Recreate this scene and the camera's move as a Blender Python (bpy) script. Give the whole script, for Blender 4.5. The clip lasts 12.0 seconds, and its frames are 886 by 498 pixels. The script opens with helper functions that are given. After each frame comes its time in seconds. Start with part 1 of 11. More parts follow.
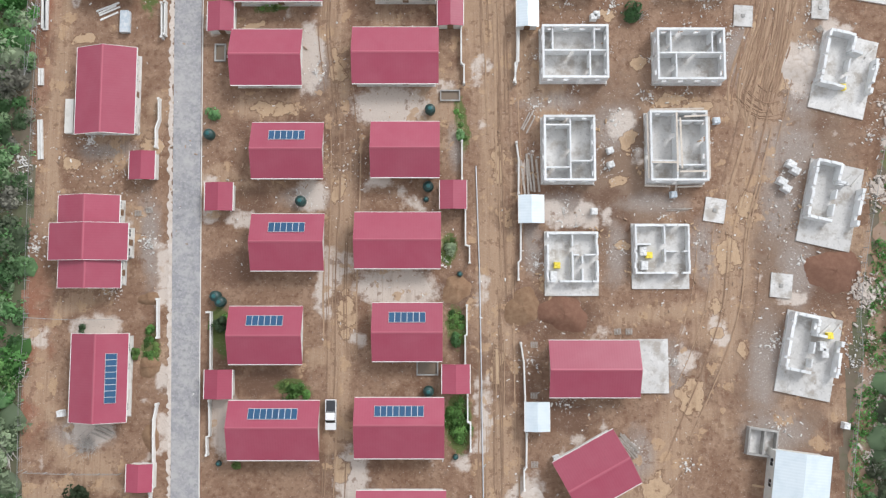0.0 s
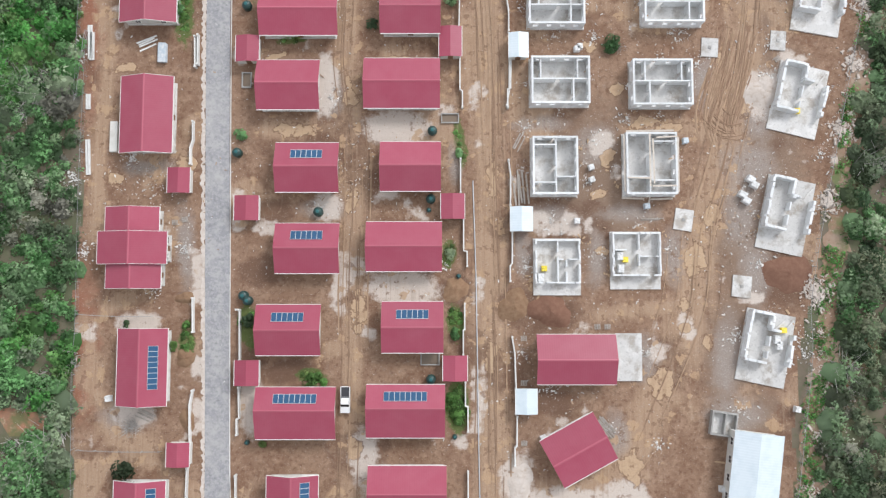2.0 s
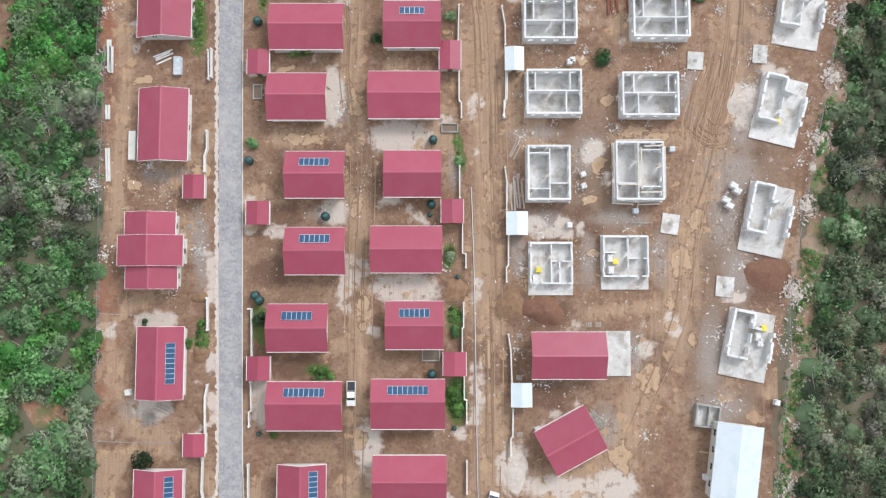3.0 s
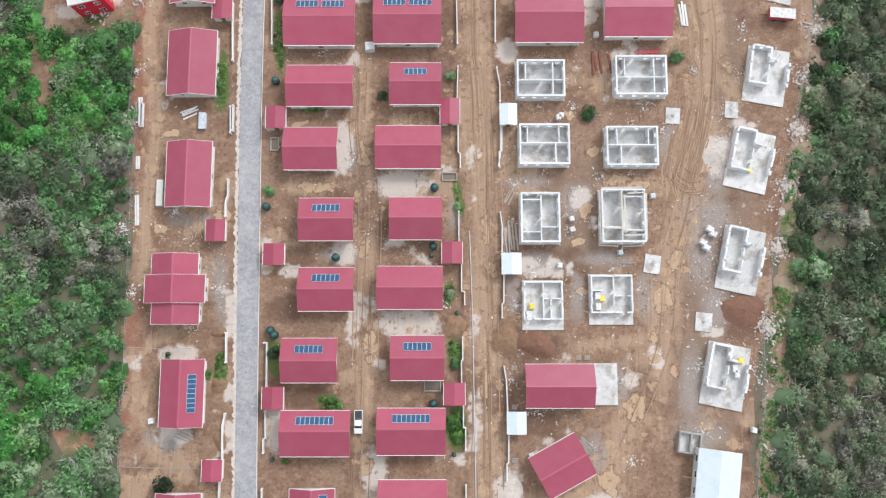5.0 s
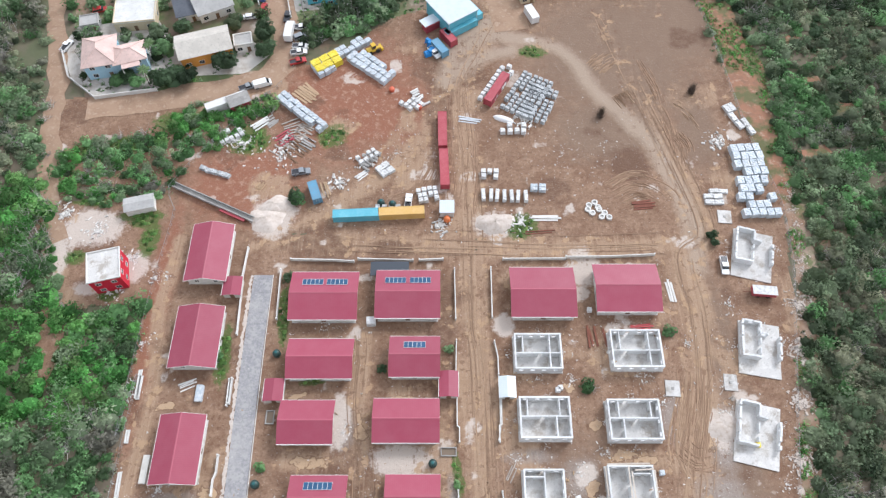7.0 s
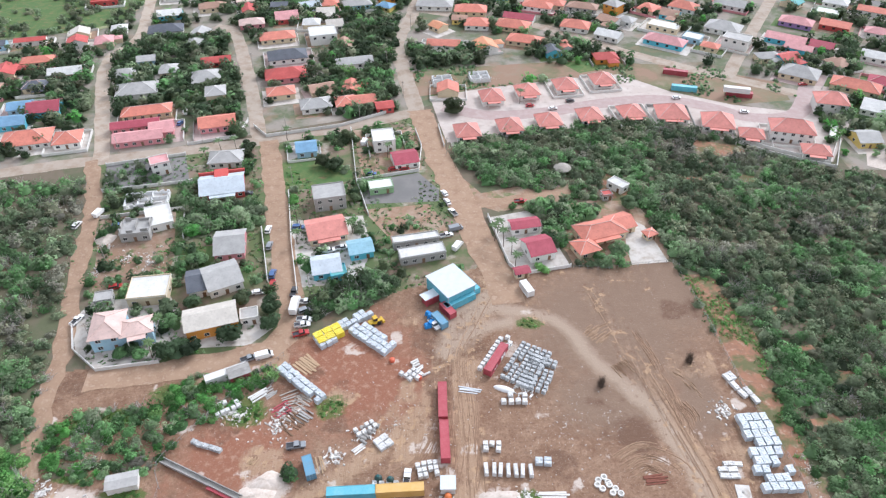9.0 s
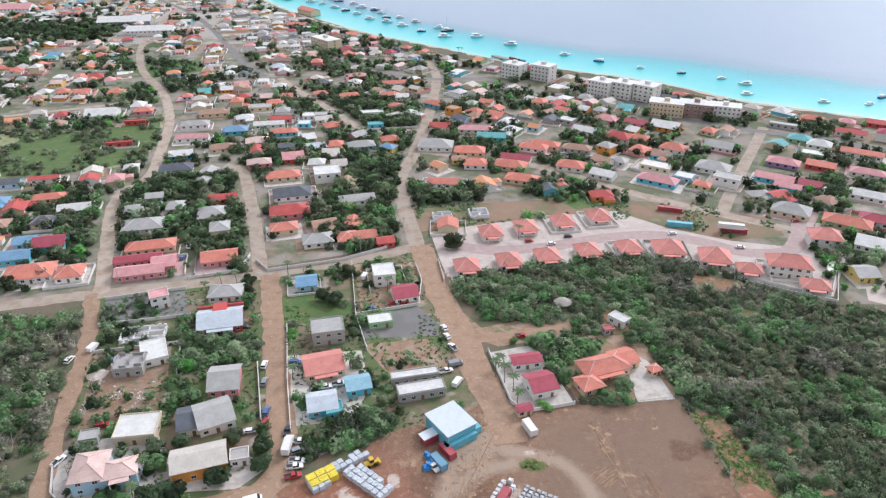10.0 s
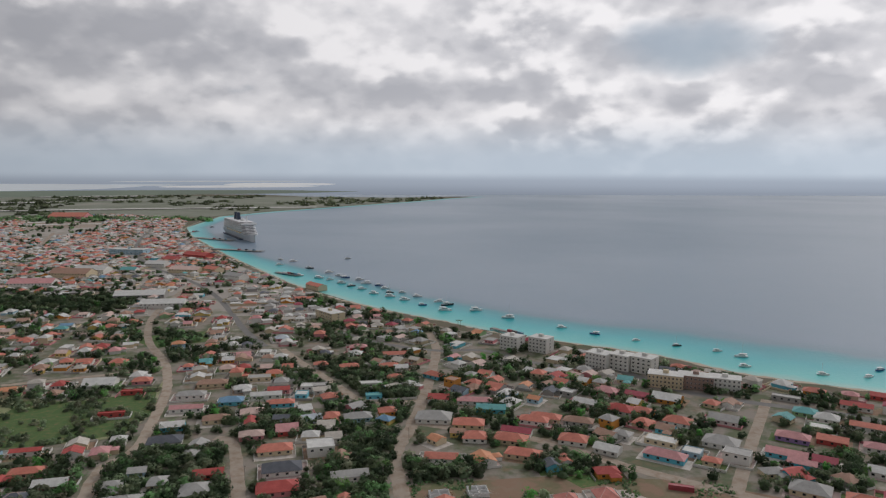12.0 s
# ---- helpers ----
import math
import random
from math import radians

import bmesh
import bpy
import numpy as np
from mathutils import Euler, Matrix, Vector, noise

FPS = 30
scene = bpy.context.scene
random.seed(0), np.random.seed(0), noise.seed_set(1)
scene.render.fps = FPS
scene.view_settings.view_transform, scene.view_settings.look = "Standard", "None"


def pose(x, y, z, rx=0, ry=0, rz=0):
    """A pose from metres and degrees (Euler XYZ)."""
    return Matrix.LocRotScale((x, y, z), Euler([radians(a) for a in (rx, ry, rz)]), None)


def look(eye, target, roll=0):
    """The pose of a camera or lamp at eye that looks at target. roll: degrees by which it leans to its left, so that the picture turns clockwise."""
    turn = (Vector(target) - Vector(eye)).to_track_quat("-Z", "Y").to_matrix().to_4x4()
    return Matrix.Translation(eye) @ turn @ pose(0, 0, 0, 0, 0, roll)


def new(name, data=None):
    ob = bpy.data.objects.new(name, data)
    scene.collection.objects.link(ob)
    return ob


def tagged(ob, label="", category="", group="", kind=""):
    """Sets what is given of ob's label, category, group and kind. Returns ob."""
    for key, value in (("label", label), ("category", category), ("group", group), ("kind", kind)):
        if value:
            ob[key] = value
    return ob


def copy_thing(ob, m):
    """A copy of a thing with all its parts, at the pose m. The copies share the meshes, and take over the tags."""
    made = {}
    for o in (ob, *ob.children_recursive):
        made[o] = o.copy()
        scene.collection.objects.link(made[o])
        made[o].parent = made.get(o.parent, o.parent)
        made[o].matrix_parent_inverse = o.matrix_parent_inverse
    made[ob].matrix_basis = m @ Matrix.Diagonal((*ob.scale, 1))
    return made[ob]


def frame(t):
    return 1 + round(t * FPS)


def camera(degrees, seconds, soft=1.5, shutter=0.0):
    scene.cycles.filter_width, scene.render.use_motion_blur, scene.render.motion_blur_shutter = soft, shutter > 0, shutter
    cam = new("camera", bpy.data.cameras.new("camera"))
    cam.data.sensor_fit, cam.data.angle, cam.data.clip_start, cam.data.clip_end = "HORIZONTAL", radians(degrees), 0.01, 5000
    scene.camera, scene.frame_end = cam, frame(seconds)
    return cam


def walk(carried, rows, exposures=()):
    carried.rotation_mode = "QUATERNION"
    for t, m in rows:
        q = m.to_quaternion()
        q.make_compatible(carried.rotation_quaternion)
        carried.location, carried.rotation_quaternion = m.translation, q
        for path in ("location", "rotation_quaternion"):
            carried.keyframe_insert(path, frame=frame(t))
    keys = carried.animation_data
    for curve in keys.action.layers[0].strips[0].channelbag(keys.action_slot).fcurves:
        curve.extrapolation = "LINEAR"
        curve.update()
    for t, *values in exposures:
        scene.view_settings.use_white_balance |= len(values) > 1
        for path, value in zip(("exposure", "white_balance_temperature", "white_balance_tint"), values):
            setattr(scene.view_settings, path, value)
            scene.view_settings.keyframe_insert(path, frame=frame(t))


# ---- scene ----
from collections import defaultdict
from math import sin, cos, pi, hypot, atan2

cam = camera(65.36, 12.0, soft=1.3)
# seconds, x, y, z, pitch, roll, yaw: a climb looking down, then the lens tilts up to the horizon
PATH = [
    (0, 0.00, 0.00, 122.20, -85.86, 0.01, 0.00),
    (0.5, -0.07, 0.21, 126.30, -85.95, 0.01, -0.00),
    (1, -0.09, 0.34, 130.38, -86.04, -0.00, 0.01),
    (1.5, -0.15, 0.55, 134.54, -86.17, 0.00, 0.01),
    (2, -0.16, 0.67, 138.72, -86.21, 0.01, 0.01),
    (2.5, -0.23, 1.15, 142.86, -86.40, -0.01, 0.03),
    (3, -0.19, 1.50, 147.11, -86.54, 0.01, -0.01),
    (3.8, -0.19, 1.3, 153.6, -86.54, 0.0, 0.0),
    (4.4, -0.19, 0.9, 158.3, -86.5, 0.0, 0.0),
    (4.8, -0.19, 0.47, 160.20, -85.51, -0.00, -0.03),
    (5, -0.28, 0.68, 160.10, -83.35, -0.01, -0.04),
    (5.5, -0.25, 1.17, 159.79, -77.88, -0.03, -0.10),
    (6, -0.22, 1.89, 159.95, -72.51, -0.02, -0.05),
    (6.5, -0.15, 2.02, 159.92, -66.98, -0.00, -0.02),
    (7, -0.04, 2.02, 159.93, -61.45, 0.01, -0.03),
    (7.2, 0.03, 2.44, 159.82, -59.35, -0.00, -0.03),
    (8.8, -0.23, 2.52, 159.62, -41.58, -0.15, -0.36),
    (9, -0.50, 3.16, 159.31, -39.44, -0.10, -0.36),
    (9.5, -0.19, 4.21, 159.14, -33.99, -0.06, -0.30),
    (10, -0.33, 5.07, 158.57, -28.43, -0.05, -0.30),
    (10.5, -0.10, 5.49, 158.49, -22.96, -0.02, -0.26),
    (11, 0.66, 5.75, 158.78, -17.46, 0.06, -0.18),
    (11.5, 1.15, 6.40, 158.92, -11.93, 0.09, -0.15),
    (12, 1.78, 7.47, 159.02, -6.35, 0.12, -0.10),
]
EXPOSURES = [(0.0, 0.09, 6060, 11), (2.5, 0.17, 6020, 11), (5.0, 0.26, 5960, 11), (8.0, 0.27, 5820, 13), (9.0, 0.36, 5800, 14), (9.5, 0.34, 5800, 15), (10.0, 0.10, 5920, 16), (10.5, 0.02, 6000, 17), (11.2, -0.48, 6180, 15), (12.0, -1.20, 6400, 14)]
walk(cam, [(t, pose(x, y, z, 90 + pitch, -roll, yaw)) for t, x, y, z, pitch, roll, yaw in PATH], EXPOSURES)

# ---- world: broken overcast over a tropical coast ----
world = bpy.data.worlds.new("overcast_sky")
scene.world = world
world.use_nodes = True
wn, wl = world.node_tree.nodes, world.node_tree.links
wn.clear()


def wnode(kind, **sockets):
    n = wn.new(kind)
    for k, v in sockets.items():
        n.inputs[k.replace("_", " ")].default_value = v
    return n


w_out, w_bg = wn.new("ShaderNodeOutputWorld"), wn.new("ShaderNodeBackground")
wl.new(w_bg.outputs[0], w_out.inputs[0])
w_sky = wn.new("ShaderNodeTexSky")
w_sky.sky_type, w_sky.sun_disc = "NISHITA", False
w_sky.sun_elevation, w_sky.sun_rotation = radians(39), radians(42)
w_sky.air_density, w_sky.dust_density = 1.3, 2.0
w_dim = wn.new("ShaderNodeVectorMath")
w_dim.operation = "SCALE"
w_dim.inputs["Scale"].default_value = 0.085
wl.new(w_sky.outputs[0], w_dim.inputs[0])
w_dir = wn.new("ShaderNodeTexCoord")
w_sep = wn.new("ShaderNodeSeparateXYZ")
wl.new(w_dir.outputs["Generated"], w_sep.inputs[0])


def wmath(op, a, b=None, c=None, clamp=False):
    n = wn.new("ShaderNodeMath")
    n.operation, n.use_clamp = op, clamp
    for i, v in enumerate((a, b, c)):
        if v is None:
            continue
        if isinstance(v, (int, float)):
            n.inputs[i].default_value = v
        else:
            wl.new(v, n.inputs[i])
    return n.outputs[0]


def wmix(fac, a, b):
    n = wn.new("ShaderNodeMix")
    n.data_type = "RGBA"
    for i, v in ((0, fac), (6, a), (7, b)):
        if isinstance(v, (int, float, tuple)):
            n.inputs[i].default_value = v
        else:
            wl.new(v, n.inputs[i])
    return n.outputs[2]


# clouds: puffs flattened towards the horizon, grey below and bright where they are thin
def wramp(v, lo, hi):
    n = wn.new("ShaderNodeMapRange")
    n.interpolation_type = "SMOOTHSTEP"
    n.inputs[1].default_value, n.inputs[2].default_value = lo, hi
    wl.new(v, n.inputs[0])
    return n.outputs[0]


def density(lift):
    """How thick the cloud is, looked up a little higher for the light on its tops."""
    m = wn.new("ShaderNodeVectorMath")
    m.operation = "ADD"
    m.inputs[1].default_value = (0.012, 0.0, lift)
    wl.new(w_dir.outputs["Generated"], m.inputs[0])
    total = None
    for scale, flat, detail, share, off in ((2.4, 1.8, 5.0, 0.68, (7.7, 2.2, 1.0)), (7.0, 1.5, 4.0, 0.20, (1.0, 5.0, 2.0))):
        mp = wn.new("ShaderNodeMapping")
        mp.inputs["Location"].default_value = off
        mp.inputs["Scale"].default_value = (1.0, 1.0, flat)
        wl.new(m.outputs[0], mp.inputs[0])
        n = wnode("ShaderNodeTexNoise", Scale=scale, Detail=detail + 3, Roughness=0.55)
        wl.new(mp.outputs[0], n.inputs["Vector"])
        v = wmath("MULTIPLY", n.outputs[0], share)
        total = v if total is None else wmath("ADD", total, v)
    mp = wn.new("ShaderNodeMapping")
    mp.inputs["Scale"].default_value = (1.0, 1.0, 1.7)
    wl.new(m.outputs[0], mp.inputs[0])
    puff = wnode("ShaderNodeTexVoronoi", Scale=13.0, Detail=2.0, Roughness=0.5)
    puff.feature = "SMOOTH_F1"
    puff.inputs["Smoothness"].default_value = 0.7
    wl.new(mp.outputs[0], puff.inputs["Vector"])
    return wmath("ADD", total, wmath("MULTIPLY_ADD", puff.outputs["Distance"], -0.16, 0.16))


w_az = wmath("ARCTAN2", w_sep.outputs[0], w_sep.outputs[1])
c_thick = density(0.0)


def bank(az, el, half_az, half_el):
    """A cloud bank or a gap round one direction, soft at its rim."""
    a = wmath("POWER", wmath("ABSOLUTE", wmath("MULTIPLY", wmath("SUBTRACT", w_az, az), 1 / half_az)), 2.0)
    e = wmath("POWER", wmath("ABSOLUTE", wmath("MULTIPLY", wmath("SUBTRACT", w_sep.outputs[2], el), 1 / half_el)), 2.0)
    rim = wmath("ADD", wmath("ADD", a, e), wmath("MULTIPLY_ADD", c_thick, -5.0, 2.5))
    return wramp(rim, 2.0, 0.0)


c_light = wmath("SUBTRACT", c_thick, density(0.028))
c_grey = wramp(c_thick, 0.40, 0.66)
for az, el, half_az, half_el, share in ((-0.42, 0.165, 0.34, 0.05, 0.6), (0.10, 0.21, 0.09, 0.05, 0.7), (0.37, 0.088, 0.08, 0.013, 0.55), (-0.06, 0.115, 0.22, 0.016, 0.5), (0.52, 0.19, 0.08, 0.03, 0.4)):
    c_grey = wmath("MAXIMUM", c_grey, wmath("MULTIPLY", bank(az, el, half_az, half_el), share))
cloud = wmix(c_grey, (0.90, 0.905, 0.91, 1), (0.50, 0.52, 0.555, 1))
cloud = wmix(wramp(c_light, -0.02, 0.085), cloud, (1.12, 1.115, 1.10, 1))
cloud = wmix(wmath("MULTIPLY", wramp(c_light, 0.0, -0.085), 0.6), cloud, (0.50, 0.52, 0.555, 1))
gap = wmix(0.85, w_dim.outputs[0], (0.40, 0.50, 0.60, 1))
c_open = wmath("MAXIMUM", wramp(c_thick, 0.37, 0.28), wmath("MULTIPLY", bank(0.335, 0.165, 0.085, 0.032), 0.92))
sky_col = wmix(c_open, cloud, gap)
# grey rain haze close to the horizon, then the far sea below it
low = wramp(w_sep.outputs[2], 0.085, 0.01)
sky_col = wmix(wmath("MULTIPLY", low, 0.9), sky_col, (0.63, 0.74, 0.83, 1))
sky_col = wmix(wramp(w_sep.outputs[2], 0.001, -0.014), sky_col, (0.46, 0.53, 0.61, 1))
sky_col = wmix(wramp(w_sep.outputs[2], -0.012, -0.036), sky_col, (0.315, 0.365, 0.43, 1))
# the low sky is brighter than the heavy cloud overhead
w_low = wn.new("ShaderNodeVectorMath")
w_low.operation = "SCALE"
wl.new(sky_col, w_low.inputs[0])
wl.new(wmath("MULTIPLY_ADD", wramp(w_sep.outputs[2], 0.75, 0.15), 0.50, 0.72), w_low.inputs["Scale"])
sky_col = w_low.outputs[0]
# thinner cloud and more glow towards the hidden sun in the north-east
w_dot = wn.new("ShaderNodeVectorMath")
w_dot.operation = "DOT_PRODUCT"
w_dot.inputs[1].default_value = Vector((0.52, 0.58, 0.63)).normalized()
wl.new(w_dir.outputs["Generated"], w_dot.inputs[0])
w_glow = wn.new("ShaderNodeVectorMath")
w_glow.operation = "SCALE"
wl.new(sky_col, w_glow.inputs[0])
wl.new(wmath("MULTIPLY_ADD", wramp(w_dot.outputs["Value"], -0.3, 1.0), 0.84, 0.78), w_glow.inputs["Scale"])
wl.new(w_glow.outputs[0], w_bg.inputs[0])
w_bg.inputs[1].default_value = 0.95

sun = new("sun", bpy.data.lights.new("sun", "SUN"))
sun.data.energy, sun.data.angle, sun.data.color = 2.35, radians(20), (1.0, 0.96, 0.90)
sun.matrix_world = look((208, 232, 252), (0, 0, 0))


# ---- materials ----
def mat(name, base, rough=0.8, metal=0.0, vary=(), bump=0.0, bump_scale=4.0, spec=0.5, emit=None, island=0.0, wave=None, crown=None):
    """A surface: base colour, blended with other colours by noise. vary: rows of (colour, noise scale, low, high, amount)."""
    m = bpy.data.materials.new(name)
    m.use_nodes = True
    nt = m.node_tree
    n, l = nt.nodes, nt.links
    b = n["Principled BSDF"]
    b.inputs["Roughness"].default_value, b.inputs["Metallic"].default_value = rough, metal
    b.inputs["Specular IOR Level"].default_value = spec
    tc = n.new("ShaderNodeTexCoord")
    if island:
        pos = n.new("ShaderNodeNewGeometry").outputs["Position"]
    else:
        info = n.new("ShaderNodeObjectInfo")
        add = n.new("ShaderNodeVectorMath")
        mul = n.new("ShaderNodeVectorMath")
        mul.operation = "SCALE"
        mul.inputs["Scale"].default_value = 1.0
        l.new(info.outputs["Location"], mul.inputs[0])
        l.new(tc.outputs["Object"], add.inputs[0])
        l.new(mul.outputs[0], add.inputs[1])
        pos = add.outputs[0]
    col = None

    def mix(fac, a, c):
        x = n.new("ShaderNodeMix")
        x.data_type = "RGBA"
        for i, v in ((0, fac), (6, a), (7, c)):
            if isinstance(v, (float, int)):
                x.inputs[i].default_value = v
            elif isinstance(v, tuple):
                x.inputs[i].default_value = (*v[:3], 1)
            else:
                l.new(v, x.inputs[i])
        return x.outputs[2]

    col = base
    for other, scale, lo, hi, amount in vary:
        t = n.new("ShaderNodeTexNoise")
        t.inputs["Scale"].default_value, t.inputs["Detail"].default_value, t.inputs["Roughness"].default_value = scale, 6.0, 0.62
        l.new(pos, t.inputs["Vector"])
        r = n.new("ShaderNodeMapRange")
        r.inputs[1].default_value, r.inputs[2].default_value, r.inputs[4].default_value = lo, hi, amount
        l.new(t.outputs[0], r.inputs[0])
        col = mix(r.outputs[0], col, other)
    # each object, or each island of a joined mesh, takes its own tint
    rnd = n.new("ShaderNodeNewGeometry").outputs["Random Per Island"] if island else n.new("ShaderNodeObjectInfo").outputs["Random"]
    hsv = n.new("ShaderNodeHueSaturation")
    r = n.new("ShaderNodeMapRange")
    k = island or 0.08
    r.inputs[3].default_value, r.inputs[4].default_value = 1 - k, 1 + k
    l.new(rnd, r.inputs[0])
    l.new(r.outputs[0], hsv.inputs["Value"])
    if isinstance(col, tuple):
        hsv.inputs["Color"].default_value = (*col[:3], 1)
    else:
        l.new(col, hsv.inputs["Color"])
    out = hsv.outputs[0]
    if crown:
        # every crown leans to its own tone, with inner shade painted into its mass
        at = n.new("ShaderNodeAttribute")
        at.attribute_name = "tint"
        out = mix(at.outputs["Fac"], out, crown)
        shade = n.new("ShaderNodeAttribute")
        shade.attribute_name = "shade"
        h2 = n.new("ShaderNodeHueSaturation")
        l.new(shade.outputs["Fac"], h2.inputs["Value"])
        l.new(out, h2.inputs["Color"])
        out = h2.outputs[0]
    l.new(out, b.inputs["Base Color"])
    height = None
    if wave:
        axis, per = wave
        w = n.new("ShaderNodeTexWave")
        w.bands_direction = axis
        w.inputs["Scale"].default_value = 0.314 / per
        l.new(tc.outputs["Object"], w.inputs["Vector"])
        height = w.outputs["Fac"]
    if bump:
        t = n.new("ShaderNodeTexNoise")
        t.inputs["Scale"].default_value, t.inputs["Detail"].default_value = bump_scale, 8.0
        l.new(pos, t.inputs["Vector"])
        if height is None:
            height = t.outputs[0]
        bn = n.new("ShaderNodeBump")
        bn.inputs["Strength"].default_value = 0.4 if wave else min(1.0, bump * 4)
        bn.inputs["Distance"].default_value = bump
        l.new(height, bn.inputs["Height"])
        l.new(bn.outputs[0], b.inputs["Normal"])
    if emit:
        b.inputs["Emission Color"].default_value, b.inputs["Emission Strength"].default_value = (*emit[:3], 1), emit[3]
    return m


def leaf_mat(name, base, crown):
    """Leaves: half of the light passes through; crowns differ in tint and are shaded as round masses."""
    m = mat(name, base, 0.7, island=0.3, spec=0.25, vary=[(tuple(v * 1.35 for v in base), 0.10, 0.4, 0.7, 0.9)], crown=crown)
    n, l = m.node_tree.nodes, m.node_tree.links
    b = n["Principled BSDF"]
    colour = b.inputs["Base Color"].links[0].from_socket
    tr = n.new("ShaderNodeBsdfTranslucent")
    l.new(colour, tr.inputs["Color"])
    out_dir = n.new("ShaderNodeAttribute")
    out_dir.attribute_name = "outward"
    turn = n.new("ShaderNodeVectorTransform")
    turn.vector_type, turn.convert_from, turn.convert_to = "NORMAL", "OBJECT", "WORLD"
    l.new(out_dir.outputs["Vector"], turn.inputs[0])
    l.new(turn.outputs[0], b.inputs["Normal"])
    mx = n.new("ShaderNodeMixShader")
    mx.inputs[0].default_value = 0.48
    l.new(b.outputs[0], mx.inputs[1])
    l.new(tr.outputs[0], mx.inputs[2])
    l.new(mx.outputs[0], n["Material Output"].inputs[0])
    return m


# ---- mesh tools ----
class Mesh:
    """Collects faces and turns them into one mesh object."""

    def __init__(self):
        self.v, self.f, self.m = [], [], []

    def face(self, pts, m=0):
        s = len(self.v)
        self.v += [tuple(p) for p in pts]
        self.f.append(tuple(range(s, s + len(pts))))
        self.m.append(m)
        return self

    def box(self, x0, y0, z0, x1, y1, z1, m=0):
        return self.prism([(x0, y0), (x1, y0), (x1, y1), (x0, y1)], z0, z1, m)

    def prism(self, poly, z0, z1, m=0, taper=1.0, cap=True):
        a = sum(p[0] * q[1] - q[0] * p[1] for p, q in zip(poly, poly[1:] + poly[:1]))
        if a < 0:
            poly = poly[::-1]
        n, s = len(poly), len(self.v)
        cx, cy = sum(p[0] for p in poly) / n, sum(p[1] for p in poly) / n
        self.v += [(x, y, z0) for x, y in poly] + [(cx + (x - cx) * taper, cy + (y - cy) * taper, z1) for x, y in poly]
        for i in range(n):
            j = (i + 1) % n
            self.f.append((s + i, s + j, s + n + j, s + n + i))
            self.m.append(m)
        if cap:
            self.f += [tuple(s + n + i for i in range(n)), tuple(s + i for i in reversed(range(n)))]
            self.m += [m, m]
        return self

    def obox(self, cx, cy, z0, z1, lx, ly, deg, m=0, taper=1.0):
        c, s = cos(radians(deg)), sin(radians(deg))
        pts = [(cx + c * a * lx / 2 - s * b * ly / 2, cy + s * a * lx / 2 + c * b * ly / 2) for a, b in ((-1, -1), (1, -1), (1, 1), (-1, 1))]
        return self.prism(pts, z0, z1, m, taper)

    def tube(self, p, q, r, n=8, m=0, r2=None):
        p, q = Vector(p), Vector(q)
        d = (q - p).normalized()
        a = d.orthogonal().normalized()
        b = d.cross(a)
        s = len(self.v)
        for e, rr in ((p, r), (q, r if r2 is None else r2)):
            self.v += [tuple(e + rr * (cos(2 * pi * i / n) * a + sin(2 * pi * i / n) * b)) for i in range(n)]
        for i in range(n):
            j = (i + 1) % n
            self.f.append((s + i, s + j, s + n + j, s + n + i))
            self.m.append(m)
        self.f += [tuple(s + i for i in reversed(range(n))), tuple(s + n + i for i in range(n))]
        self.m += [m, m]
        return self

    def lathe(self, cx, cy, profile, n=12, m=0):
        s = len(self.v)
        for r, z in profile:
            self.v += [(cx + r * cos(2 * pi * i / n), cy + r * sin(2 * pi * i / n), z) for i in range(n)]
        for k in range(len(profile) - 1):
            for i in range(n):
                j = (i + 1) % n
                self.f.append((s + k * n + i, s + k * n + j, s + (k + 1) * n + j, s + (k + 1) * n + i))
                self.m.append(m)
        self.f.append(tuple(s + (len(profile) - 1) * n + i for i in range(n)))
        self.m.append(m)
        return self

    def weld(self):
        """Joins corners that lie on each other."""
        seen, to, keep = {}, [], []
        for p in self.v:
            key = tuple(round(c, 3) for c in p)
            if key not in seen:
                seen[key] = len(keep)
                keep.append(p)
            to.append(seen[key])
        self.v, self.f = keep, [tuple(to[i] for i in f) for f in self.f]
        return self

    def data(self, name, mats, smooth=False):
        me = bpy.data.meshes.new(name)
        me.from_pydata(self.v, [], self.f)
        for q in mats if isinstance(mats, (list, tuple)) else [mats]:
            me.materials.append(q)
        if any(self.m):
            me.polygons.foreach_set("material_index", self.m)
        if smooth:
            me.polygons.foreach_set("use_smooth", [True] * len(self.f))
        me.update()
        return me

    def obj(self, name, mats, parent=None, label="", smooth=False, at=None):
        ob = new(name, self.data(name, mats, smooth))
        if parent is not None:
            ob.parent = parent
        if at is not None:
            ob.matrix_basis = at
        if label:
            ob["label"] = label
        return ob


def thing(name, x, y, z, deg, label, category, group="", kind=""):
    """The root of a thing that is made of parts."""
    ob = new(name)
    ob.empty_display_size = 0.3
    ob.matrix_basis = pose(x, y, z, 0, 0, deg)
    return tagged(ob, label, category, group, kind)


def inside(poly, x, y):
    """Which of the points (arrays) lie in the polygon."""
    x, y = np.asarray(x, float), np.asarray(y, float)
    hit = np.zeros(x.shape, bool)
    for (ax, ay), (bx, by) in zip(poly, poly[1:] + poly[:1]):
        cross = ((ay > y) != (by > y)) & (x < (bx - ax) * (y - ay) / ((by - ay) or 1e-9) + ax)
        hit ^= cross
    return hit


